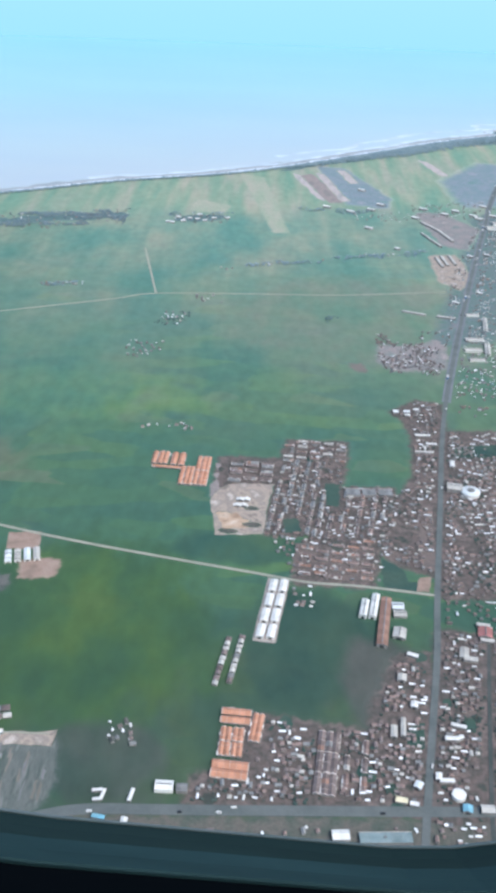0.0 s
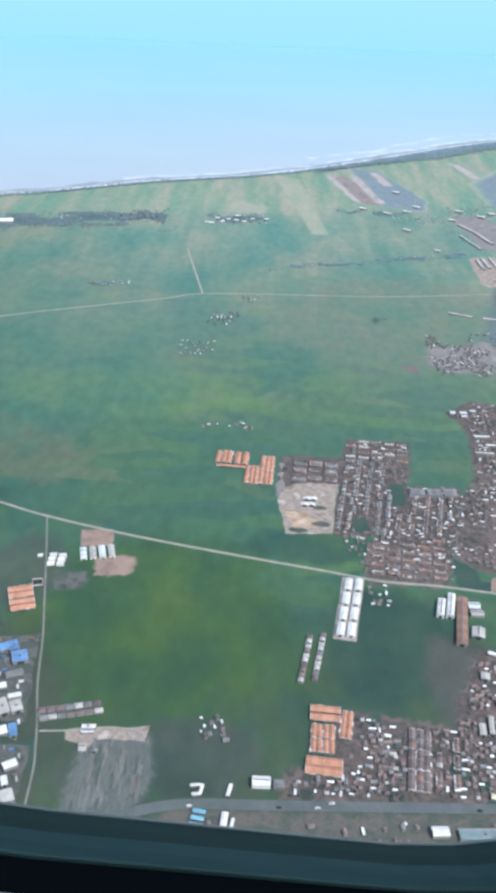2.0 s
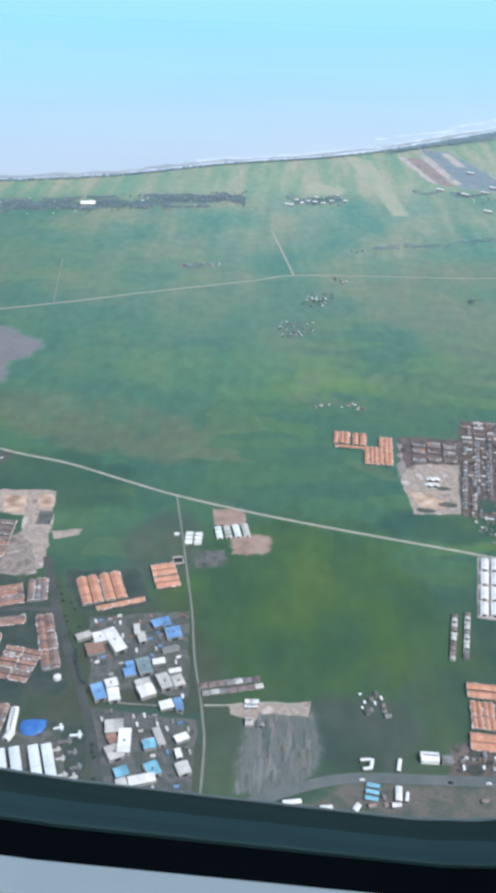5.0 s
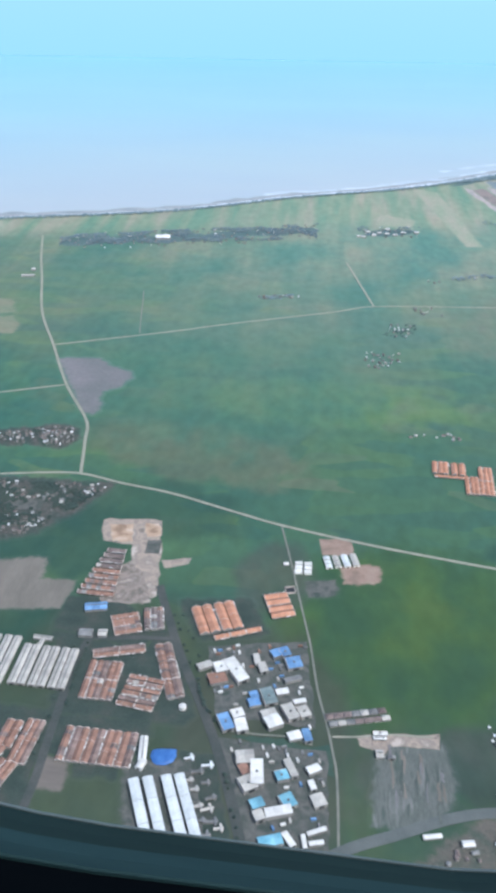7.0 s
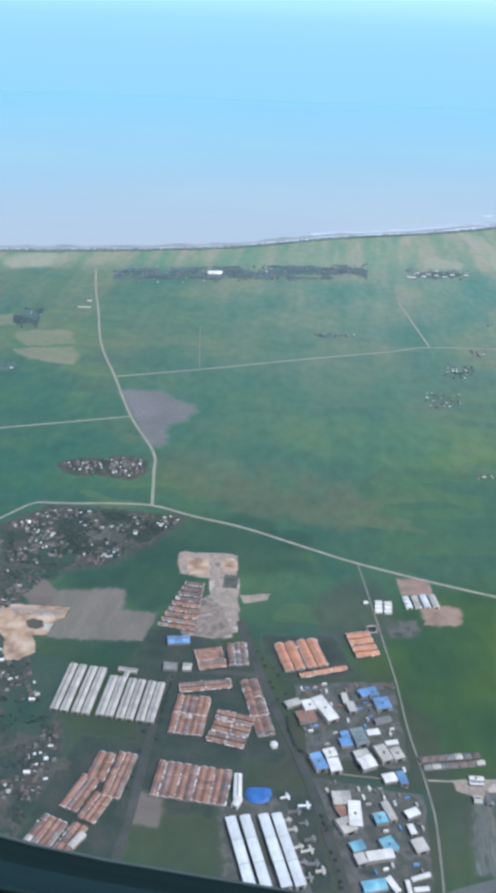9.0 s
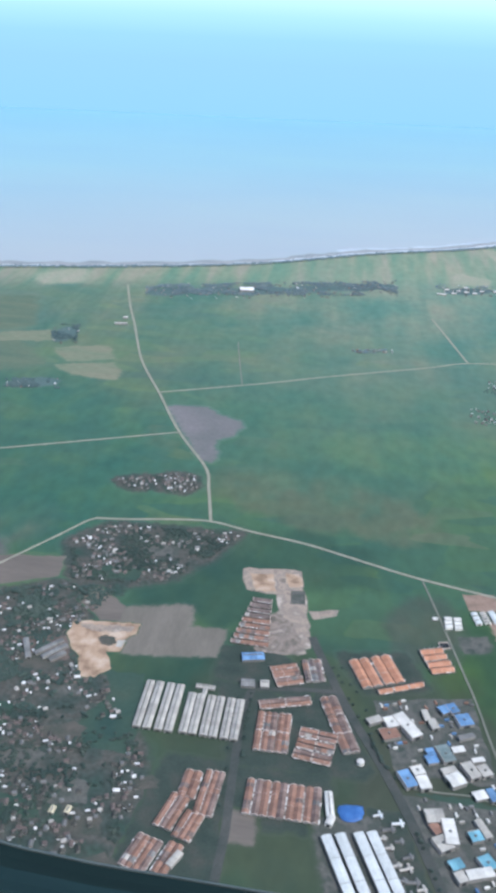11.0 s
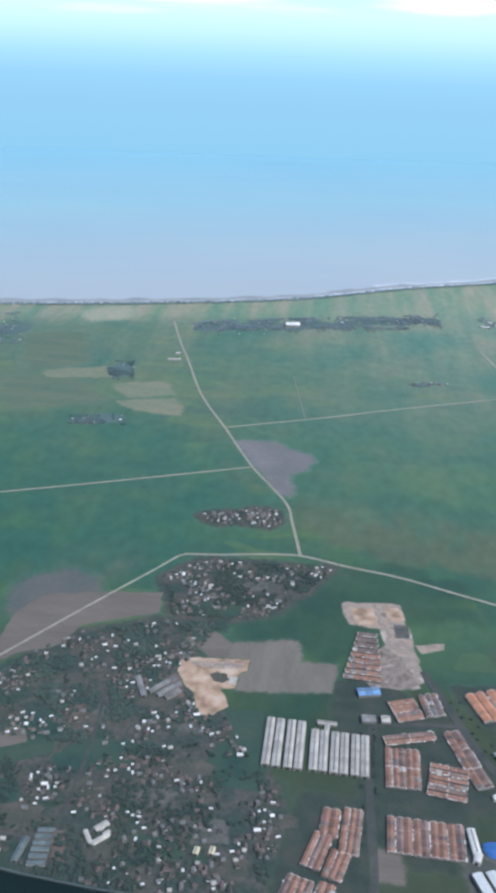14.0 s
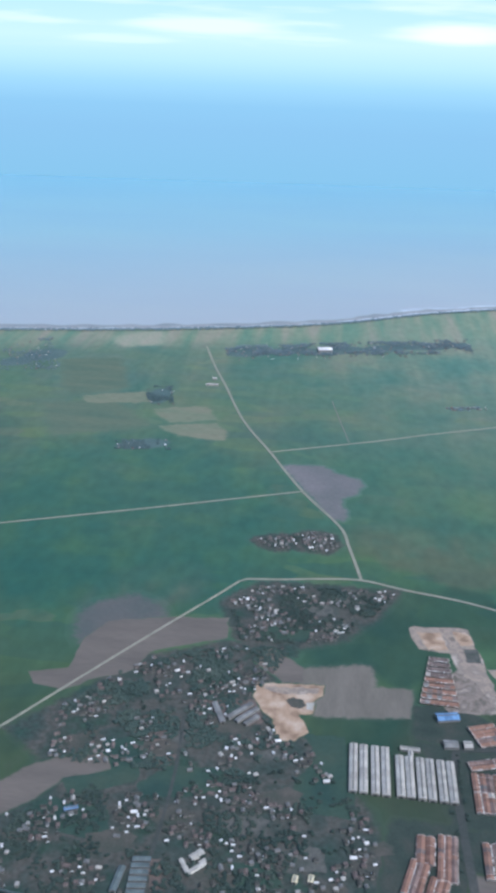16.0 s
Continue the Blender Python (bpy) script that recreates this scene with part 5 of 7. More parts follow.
terraces(-8, 893, 34, 52, 87, 4, ROOF_ORANGE, "orange rows near the highway", 0.8, 2)
terraces(-8, 846, 30, 49, -4, 2, ROOF_ORANGE, "orange rows near the highway", 0.96)
terraces(26, 920, 16, 51, 82, 2, ROOF_ORANGE, "orange rows near the highway", 0.9)
terraces(122, 866, 30, 108, 83, 3, ROOF_BROWN, "brown rows in the town", 0.85, 3)
for i in range(4):
    for k in (-1, 1):
        shed(46 + k * 8.5 + (i - 1.5) * 6.2, 1176 + (i - 1.5) * 38, 30, 12.5, 81, ROOF_WHITE, "white_house", "white flat-topped house on a pale paved pad", "house", "white houses on the pad", 4.5, bays=3, form="gable", wall=WALL_WHITE, vent=False)
rnd = random.Random(21)
for i in range(10):
    for k, x0 in ((0, -37), (1, -16)):
        house(x0 + i * 1.75, 1002 + i * 10.6 + 6 * k, 81, (7.6, 8.2, 3.4, 1.8, "hip") if i % 2 else (7.8, 7.4, 3.4, 1.6, "gable"), rnd.choice((ROOF_CREAM, ROOF_CREAM, ROOF_GREY, ROOF_BROWN)), "paired houses by the pasture", "in a long double row")
for i in range(7):
    for k in (-1, 1):
        house(-361 + (i - 3) * 12.3 - k * 2.6, 916 + (i - 3) * 3.2 + k * 6.6, 15, (11.0, 9.5, 3.4, 2.2, "hip") if k > 0 else (11.0, 8.5, 3.4, 2.0, "gable"), (ROOF_GREY, ROOF_BROWN, ROOF_CREAM, ROOF_BROWN)[(2 * i + (k > 0) + i // 3) % 4], "paired houses by the street", "in a neat double row")
for i in range(4):
    for k in ((-1, 0, 1) if i < 2 else (0,)):
        shed(-410 + i * 15.5 + k * 2.6, 1274 + i * 4.0 - k * 11.5, 9 if i < 2 else 34, 11, 104, ROOF_CREAM if i % 2 else ROOF_PALE, "new_house_block", "new pale block of small houses beside bare earth", "house block", "new pale blocks", 4, bays=1 if i < 2 else 4, wall=WALL_WHITE, vent=False)
for i in range(2):
    for k in (-1, 0, 1):
        shed(-452 + (i - 0.5) * 16, 1254 + k * 11.5, 13, 8.5, 12, ROOF_WHITE, "new_house_block", "new pale block of small houses beside bare earth", "house block", "new pale blocks", 4, bays=2, wall=WALL_WHITE, vent=False)
shed(-482, 1262, 9, 7, 12, ROOF_WHITE, "field_hut", "small white hut beside the lane", "hut", "", 3.5, bays=1, vent=False)
# long grey sheds
for i, off in enumerate((-68, -53, -36, -21, 0, 14, 30, 44, 60, 74)):
    n = 100 if i < 4 else 84
    shed(-864 + off, 970 - 0.05 * off + (4 if i < 4 else -2), n, 12.5, 89, ROOF_CREAM, "long_shed", "long low shed with a pale grey ribbed roof", "shed", "long grey sheds", 4.0, bays=8, form="barrel", rise=2.2)
shed(-846, 1028, 30, 8, -3, ROOF_CREAM, "cross_shed", "small pale cross-shaped shed behind long sheds", "shed", "", 4.0, bays=3)
shed(-846, 1016, 18, 7, 87, ROOF_CREAM, "cross_shed", "small pale shed joining long sheds", "shed", "", 3.6, bays=2)
# white warehouses
for off, y0 in ((-30, 0), (-12, 2), (12, 3), (29, 4)):
    shed(-604 + off * 0.98, 727 + off * 0.17 + y0, 110, 13.0, 111, ROOF_PALE, "warehouse", "long white warehouse with a pitched sheet roof", "warehouse", "white warehouses", 7.0, 1.0, 3, wall=WALL_GREY, seam=0.35, vent=False)
shed(-837, 711, 25, 10, 62, ROOF_CREAM, "white_shed", "pale rounded shed at the end of terraced rows", "shed", "", 5.0, bays=2, form="barrel", rise=2.0, vent=False)
shed(-650, 825, 42, 11, 96, ROOF_WHITE, "white_shed", "narrow white shed beside a blue tarpaulin roof", "shed", "", 5.0, bays=4, form="barrel", rise=2.0, wall=WALL_WHITE)


def tarpaulin(x, y, rx, ry, turn):
    """A great sheet draped over a low frame, with sagging folds and an uneven hem."""
    ob = new("tarpaulin_shelter", None)
    ob.matrix_basis = turned(x, y, turn)
    rnd, n = random.Random(17), 18
    v, f = [(0, 0, 4.6)], []
    for k, (q, z) in enumerate(((0.45, 4.1), (0.8, 3.0), (1.0, 1.2))):
        for i in range(n):
            a = 6.2832 * i / n
            sag = 1 + (0.10 * math.sin(3 * a) + rnd.uniform(-0.06, 0.06)) * q
            square = 1 / max(abs(math.cos(a)), abs(math.sin(a))) ** 0.5
            v.append((rx * q * sag * square * math.cos(a), ry * q * sag * square * math.sin(a), z + rnd.uniform(-0.25, 0.25)))
    f += [(0, 1 + i, 1 + (i + 1) % n) for i in range(n)]
    f += [(1 + k * n + i, 1 + k * n + n + i, 1 + k * n + n + (i + 1) % n, 1 + k * n + (i + 1) % n) for k in range(2) for i in range(n)]
    part("sheet", Geo().add(v, f).mesh("sheet", POND), ob, None, "bright blue tarpaulin sheet")
    for sx in (-0.6, 0.6):
        for sy in (-0.6, 0.6):
            part("post", Geo().box(-0.15, 0.15, -0.15, 0.15, 0, 2.6).mesh("post", WALL_GREY), ob, pose(rx * sx, ry * sy, 0))
    TAKEN.append((x, y, rx))
    return tagged(ob, "low shelter under a draped bright blue tarpaulin", "shelter", "")


tarpaulin(-621, 818, 17, 14, 6)
shed(-648, 799, 16, 10, 72, ROOF_WHITE, "white_shed", "short white wing of a bent shed", "shed", "", 5.0, bays=1, form="barrel", rise=2.0, wall=WALL_WHITE, vent=False)
shed(-782, 1110, 36, 18, 12, ROOF_BLUE, "blue_hall", "low hall with a pale blue sheet roof", "hall", "", 5.0, bays=3)
shed(-783, 1046, 22, 16, 4, ROOF_GREY, "grey_hall", "low hall with a grey sheet roof", "hall", "", 5.0, bays=2)
shed(-757, 1048, 14, 15, 4, ROOF_CREAM, "grey_hall", "low hall with a cream sheet roof", "hall", "", 5.0, bays=2)


def tank(x, y, r, h, label="round white water tank beside the estate street"):
    v, n = [], 20
    ob = new("water_tank", None)
    ob.matrix_basis = turned(x, y, 0)
    ring = [(math.cos(2 * math.pi * i / n), math.sin(2 * math.pi * i / n)) for i in range(n)]
    part("shell", Geo().add([(r * a, r * b, z) for z in (0, h) for a, b in ring], [(i, (i + 1) % n, n + (i + 1) % n, n + i) for i in range(n)] + [tuple(range(n - 1, -1, -1))]).mesh("shell", WALL_WHITE), ob)
    part("lid", Geo().add([(r * 1.04 * a, r * 1.04 * b, h) for a, b in ring] + [(0, 0, h + 1.2)], [(i, (i + 1) % n, n) for i in range(n)]).mesh("lid", ROOF_WHITE), ob)
    TAKEN.append((x, y, r))
    return tagged(ob, label, "tank", "")


tank(-609, 908, 5.2, 5)


def dome(x, y, r, h):
    """A round hall: a wall drum, a ring-shaped pale roof and a grey lantern dome in its middle."""
    n = 28
    ring = [(math.cos(2 * math.pi * i / n), math.sin(2 * math.pi * i / n)) for i in range(n)]

    def turned_form(profile, name, mat, label=""):
        m = len(profile)
        v = [(q * a, q * b, z) for q, z in profile for a, b in ring]
        f = [(k * n + i, k * n + (i + 1) % n, k * n + n + (i + 1) % n, k * n + n + i) for k in range(m - 1) for i in range(n)] + [tuple(range(n - 1, -1, -1)), tuple(range((m - 1) * n, m * n))]
        return part(name, Geo().add(v, f).mesh(name, mat), ob, None, label)

    ob = new("round_hall", None)
    ob.matrix_basis = turned(x, y, 0)
    turned_form([(r * 0.96, 0), (r * 0.96, h - 0.2)], "wall", WALL_WHITE)
    turned_form([(r, h - 0.2), (r * 0.8, h + 1.6), (r * 0.5, h + 2.4), (r * 0.46, h + 2.4)], "roof", ROOF_PALE)
    turned_form([(r * 0.45, h + 1.0), (r * 0.42, h + 3.0), (r * 0.3, h + 4.4), (r * 0.12, h + 5.2)], "lantern_dome", ROOF_GREY, "grey lantern dome")
    TAKEN.append((x, y, r))
    return tagged(ob, "round pale hall with a grey dome beside the highway", "hall", "")


# ---- industrial estate ----
EST = "factory halls of the estate"


KINDS = {"W": ROOF_WHITE, "P": ROOF_PALE, "C": ROOF_CREAM, "R": ROOF_RED, "B": ROOF_BLUE, "G": ROOF_GREY, "Y": ROOF_CYAN, "T": ROOF_TEAL}
hall_rnd = random.Random(31)


def halls(rows):
    """Kind of roof, place, the two sides, the way the first side runs, and the height."""
    for k, x, y, w, d, turn, h in rows:
        long, wide = max(w, d), min(w, d)
        form = "flat" if wide > 14 and hall_rnd.random() < 0.55 else "gable"
        shed(x, y, long, wide, turn if w >= d else turn + 90, KINDS[k], "factory_hall", "factory hall with a %s roof" % WORDS[KINDS[k]], "factory", EST, h + hall_rnd.uniform(-0.4, 0.4), wide * 0.06, max(2, round(long / 11)), form, WALL_GREY, 0.04, False)


halls((("W", -541, 988, 19, 52, 33, 8), ("W", -564, 992, 20, 22, 23, 7), ("C", -589, 994, 23, 13, 30, 6), ("R", -567, 970, 27, 22, 23, 5), ("C", -512, 1015, 9, 23, 14, 6), ("C", -502, 999, 12, 21, 21, 6),
       ("B", -484, 1032, 16, 16, 32, 6), ("B", -471, 1036, 15, 20, 26, 6), ("B", -456, 1014, 23, 24, 19, 6), ("G", -456, 980, 26, 9, 24, 5), ("W", -470, 953, 19, 11, 19, 5), ("B", -510, 941, 12, 14, 23, 6),
       ("B", -509, 928, 17, 16, 22, 5), ("T", -489, 941, 19, 32, 22, 6), ("B", -545, 885, 17, 31, 26, 6), ("W", -530, 902, 18, 16, 24, 7), ("W", -523, 881, 16, 24, 18, 7), ("C", -487, 909, 22, 11, 25, 6),
       ("W", -479, 892, 23, 22, 29, 8), ("C", -456, 913, 17, 30, 27, 7), ("W", -444, 935, 19, 8, 19, 6), ("C", -437, 916, 16, 21, 26, 6), ("W", -448, 871, 19, 15, 23, 5), ("B", -431, 873, 11, 23, 17, 6),
       ("C", -512, 825, 25, 22, 11, 7), ("W", -494, 801, 17, 41, 6, 8), ("C", -504, 783, 21, 24, 31, 7), ("R", -511, 806, 13, 18, 30, 5), ("C", -450, 814, 10, 31, 25, 6), ("Y", -461, 800, 17, 16, 22, 6),
       ("W", -420, 815, 19, 12, 31, 6), ("W", -421, 789, 8, 16, 21, 5), ("C", -412, 766, 17, 20, 25, 5), ("Y", -490, 753, 18, 15, 28, 6), ("Y", -451, 761, 18, 22, 31, 6), ("W", -462, 743, 35, 14, 18, 7),
       ("C", -486, 734, 13, 16, 26, 7), ("W", -447, 704, 8, 23, 35, 6), ("W", -413, 720, 26, 6, 26, 5), ("W", -428, 703, 5, 20, 11, 5), ("Y", -469, 700, 30, 15, 19, 5), ("W", -413, 703, 19, 6, 14, 5)))


def cross_house(x, y, turn, long, wide, arm, roof):
    """A small house of two crossing wings."""
    ob = new("cross_house", None)
    ob.matrix_basis = turned(x, y, turn)
    for size, a in ((long, 0), (arm, 90)):
        wing = part("wing", Geo().walls(-size / 2, size / 2, wide / 2 - 0.3, 3.0, wide * 0.2).mesh("wing", WALL_GREY), ob, pose(long * 0.28 if a else 0, 0, -0.04 if a else 0, 0, 0, a))
        part("roof", Geo().gable(-size / 2 - 0.3, size / 2 + 0.3, wide / 2 + 0.2, 3.2, wide * 0.3).mesh("roof", roof), wing)
    TAKEN.append((x, y, long * 0.5))
    return tagged(ob, "small pale house of two crossing wings by warehouses", "house", "crossing houses by the warehouses")


rnd = random.Random(77)
for x, y in ((-586, 818), (-572, 797), (-582, 781), (-560, 808), (-572, 768), (-559, 780), (-549, 757), (-565, 742), (-552, 739), (-559, 721), (-544, 721), (-534, 712), (-568, 702), (-551, 700)):
    cross_house(x, y, 17 + rnd.uniform(-8, 8), rnd.uniform(11, 18), rnd.uniform(2.6, 3.8), rnd.uniform(7, 13), rnd.choice((ROOF_PALE, ROOF_CREAM, ROOF_GREY)))
# yard buildings and halls near the highways
shed(-330, 888, 20, 7, 5, ROOF_WHITE, "site_office", "narrow white office beside the concrete yard", "office", "", 4, bays=3, form="flat")
shed(-331, 880, 18, 5, 5, ROOF_ZINC, "site_office", "narrow white office beside the concrete yard", "office", "", 4, bays=3)
shed(-332, 852, 11, 13, 5, ROOF_CREAM, "site_office", "low cream shed beside the concrete yard", "office", "", 4, bays=2)
shed(-316, 848, 6, 10, 95, ROOF_GREY, "site_office", "low grey shed beside the concrete yard", "office", "", 4, bays=2)
shed(-91, 812, 24, 15, 0, ROOF_WHITE, "warehouse", "white sheet-roofed warehouse beside the highway", "warehouse", "", 7, bays=3, wall=WALL_WHITE)
shed(-68, 811, 15, 12, 0, ROOF_GREY, "warehouse", "grey sheet-roofed warehouse beside the highway", "warehouse", "", 6, bays=2)
shed(226, 1156, 116, 17, 81, ROOF_RED, "long_hall", "very long hall with a reddish roof", "hall", "", 6, bays=10)
shed(196, 1185, 42, 13, 79, ROOF_WHITE, "white_hall", "white hall with a rounded sheet roof", "hall", "white halls", 6, bays=4, form="barrel", rise=3, wall=WALL_WHITE)
shed(213, 1192, 58, 13, 79, ROOF_WHITE, "white_hall", "white hall with a rounded sheet roof", "hall", "white halls", 6, bays=5, form="barrel", rise=3, wall=WALL_WHITE)
shed(252, 1196, 20, 16, 0, ROOF_PALE, "white_hall", "small low hall with a pale sheet roof", "hall", "white halls", 5, bays=2)
shed(254, 1177, 22, 14, 0, ROOF_CREAM, "white_hall", "small low hall with a pale sheet roof", "hall", "white halls", 5, bays=2)
shed(248, 1130, 24, 20, 78, ROOF_CREAM, "white_hall", "small low hall with a pale sheet roof", "hall", "white halls", 5, bays=3)
shed(404, 1565, 30, 22, -8, ROOF_CREAM, "dome_hall", "pale hall joined to a round domed hall", "hall", "", 8, bays=3, form="barrel", rise=3)
dome(434, 1553, 19, 7)
tank(292, 824, 9, 6, "round white domed tank in the crowded town")
shed(190, 753, 66, 15, 4, ROOF_TEAL, "depot", "long depot with a pale blue-grey roof", "depot", "", 5, bays=5, form="flat")
shed(-1016, 3085, 50, 36, 10, ROOF_ZINC, "school_hall", "large white roofed hall among coastal trees", "hall", "", 8, bays=3)
shed(-1360, 2640, 40, 10, 8, ROOF_WHITE, "farm_shed", "long white farm shed beside the lane", "shed", "", 5, bays=3)
shed(-1360, 2700, 14, 12, 8, ROOF_WHITE, "farm_shed", "small white farm shed beside the lane", "shed", "", 5, bays=2)
for i in range(6):
    shed(-1205 + 0.4 * i, 772 - i * 10.5, 24, 7.0, 6, ROOF_SLATE, "school_block", "long low shed with a blue-grey roof among village trees", "shed", "blue-grey village sheds", 4, bays=3, vent=False)
shed(-1229, 738, 40, 9, 84, ROOF_SLATE, "school_block", "long low shed with a blue-grey roof among village trees", "shed", "blue-grey village sheds", 4, bays=4, vent=False)
for x, y in ((-1007, 764), (-987, 767)):
    shed(x, y, 12, 7, 82, ROOF_BUFF, "village_hall", "small hall with a pale yellow roof among trees", "hall", "yellowish village halls", 4, bays=2)
shed(-1318, 846, 20, 6, 20, ROOF_BLUE, "village_hall", "small hall with a blue sheet roof among trees", "hall", "", 4, bays=2)
for x, y, n, a in ((-1143, 1074, 50, 113), (-1110, 1083, 54, 49), (-1098, 1074, 48, 49), (-1090, 1062, 30, 49)):
    shed(x, y, n, 9, a, ROOF_GREY, "brick_shed", "long weathered grey shed beside the clay pit", "shed", "grey sheds by the clay pit", 4, bays=4, vent=False)
# along and below the curving highway
shed(-271, 728, 24, 6, 12, ROOF_WHITE, "roadside_shed", "narrow white shed below the curving highway", "shed", "", 4, bays=3, vent=False)
for i in range(3):
    shed(-168 - 1.5 * i, 762 - i * 10, 17, 5.5, -8, ROOF_CYAN, "awning_hall", "small hall with a bright turquoise roof", "hall", "turquoise roadside roofs", 4, bays=2, vent=False)
for x, y, n, w, a in ((-136, 752, 22, 8, 86), (-126, 748, 14, 4, 80), (-140, 735, 12, 6, 8), (-228, 722, 16, 9, 10), (-190, 727, 12, 7, 60), (-176, 802, 14, 4, 10), (-168, 796, 16, 4, 80), (-174, 788, 12, 4, 10), (-132, 797, 20, 4.5, 80)):
    shed(x, y, n, w, a, ROOF_WHITE, "roadside_shed", "small white shed on a roadside yard", "shed", "white roadside sheds", 4, bays=2, vent=False)
shed(134, 753, 22, 14, 5, ROOF_WHITE, "depot", "white depot below the highway", "depot", "", 6, bays=2, vent=False)
# larger roofs standing out of the crowded town
for x, y, n, w, a, roof in ((241, 1032, 15, 13, 80, ROOF_CREAM), (253, 979, 13, 10, 80, ROOF_WHITE), (232, 935, 34, 7, 84, ROOF_CREAM), (218, 926, 22, 9, 84, ROOF_CREAM), (311, 943, 22, 6, -14, ROOF_WHITE), (297, 919, 18, 7, 0, ROOF_WHITE), (309, 921, 12, 6, 30, ROOF_WHITE),
                            (344, 1092, 24, 14, 80, ROOF_CREAM), (352, 1080, 22, 9, -8, ROOF_CREAM), (263, 1082, 18, 7, -20, ROOF_WHITE), (241, 836, 12, 10, 60, ROOF_PALE), (270, 852, 12, 8, 84, ROOF_WHITE), (280, 846, 20, 6, 0, ROOF_WHITE), (300, 803, 12, 12, 80, ROOF_CYAN),
                            (326, 804, 18, 12, 0, ROOF_CREAM), (216, 811, 16, 8, -10, ROOF_BUFF), (232, 806, 12, 6, -10, ROOF_WHITE), (368, 1772, 34, 6, 2, ROOF_WHITE), (382, 1736, 24, 6, -2, ROOF_WHITE), (362, 1701, 40, 6, 0, ROOF_CREAM), (414, 1657, 24, 10, 84, ROOF_WHITE),
                            (320, 1876, 12, 12, 0, ROOF_PALE), (345, 1878, 16, 10, 0, ROOF_PALE), (345, 1862, 14, 6, 0, ROOF_WHITE), (368, 1890, 14, 8, 0, ROOF_WHITE)):
    shed(x, y, n, w, a, roof, "town_hall_roof", "larger building with a %s roof beside the highway" % WORDS[roof], "building", "larger town buildings", 5, bays=2, vent=False)
for x, y in ((777, 3457), (790, 3425), (837, 3591), (851, 3470), (396, 3472), (438, 3545), (380, 3741), (231, 3483), (318, 3437), (552, 3397), (598, 3517), (671, 3460), (718, 3508), (369, 3244), (447, 3032), (683, 2990), (742, 3011), (653, 2655), (568, 2567), (920, 3560), (960, 3900)):
    shed(x, y, 30 if y > 3100 else 20, 14 if y > 3100 else 10, -30, ROOF_WHITE, "far_hall", "large white-roofed hall of the far town", "hall", "white halls of the far town", 6, bays=3, vent=False)
for x, y in ((-337, 3206), (-322, 3204), (-306, 3265), (-265, 3258), (-234, 3305), (-238, 3250), (-180, 3272), (-210, 3240), (-132, 3280), (-285, 3225)):
    shed(x, y, 17, 12, 10, ROOF_WHITE, "farmhouse", "white-roofed farmhouse of the coastal hamlet", "house", "white farmhouses near the coast", 4, bays=2, vent=False)

# ---- town terraces in brown and grey ----
def block_rows(poly, turn, roofs, along, across, group, seed, skip=0.12):
    rnd = random.Random(seed)
    xs, ys = [p[0] for p in poly], [p[1] for p in poly]
    cx, cy = sum(xs) / len(xs), sum(ys) / len(ys)
    ca, sa = math.cos(radians(turn)), math.sin(radians(turn))
    for i in range(-12, 13):
        for j in range(-22, 23):
            u, v = i * (along + 7), j * across + (4 if j % 2 else 0)
            x, y = cx + u * ca - v * sa, cy + u * sa + v * ca
            if rnd.random() < skip or not inside((x, y), poly) or not clear_of_roads((x, y), 8) or not free(x, y, 5):
                continue
            terrace(x, y, along, across * 0.62, turn + (180 if j % 2 else 0), rnd.choice(roofs), 3, group, rnd.random() < 0.6)


for i, poly in enumerate(([(147, 1566), (176, 1562), (170, 1484), (146, 1488)], [(237, 1328), (273, 1299), (277, 1254), (234, 1256)], [(64, 1432), (93, 1439), (97, 1396), (68, 1388)])):
    plot("field", poly, TURF, 0.1 + 0.004 * i, "dark empty ground between terraced rows", "ground", 7, 4, 560 + i, 0)
plot("field", [(297, 1278), (320, 1284), (311, 1242), (290, 1240)], EARTH, 0.1, "pinkish bare pad beside the highway", "ground", 7, 2, 564, 0)
TAKEN.extend((161, y, 15) for y in range(1490, 1570, 14))
TAKEN.extend(((250, 1310, 14), (254, 1285, 20), (256, 1264, 16), (79, 1412, 20), (305, 1262, 18)))
block_rows([(79, 1722), (195, 1722), (184, 1640), (66, 1640)], -5, [ROOF_BROWN, ROOF_CREAM, ROOF_DUSK, ROOF_DUSK, ROOF_GREY], 20, 11, "rows of the northern quarter", 4, 0.2)
block_rows([(66, 1636), (140, 1636), (146, 1480), (122, 1396), (30, 1387), (55, 1552)], 82, [ROOF_BROWN, ROOF_GREY, ROOF_BROWN, ROOF_GREY], 22, 12, "rows of the northern quarter", 44, 0.2)
block_rows([(179, 1539), (280, 1549), (233, 1387), (113, 1380)], 80, [ROOF_BROWN, ROOF_DUSK, ROOF_BROWN, ROOF_GREY], 22, 12.5, "rows of the middle quarter", 5)
block_rows([(113, 1368), (225, 1380), (212, 1262), (85, 1259)], -6, [ROOF_DUSK, ROOF_RED, ROOF_DUSK], 20, 11.5, "reddish rows by the lane", 6, 0.3)
block_rows([(-58, 1545), (48, 1556), (70, 1640), (-58, 1635)], -4, [ROOF_GREY, ROOF_BROWN], 24, 15, "rows above the building plot", 7, 0.3)
block_rows([(150, 920), (190, 920), (180, 810), (140, 810)], 83, [ROOF_DUSK, ROOF_BROWN], 24, 12, "brown rows in the town", 8)

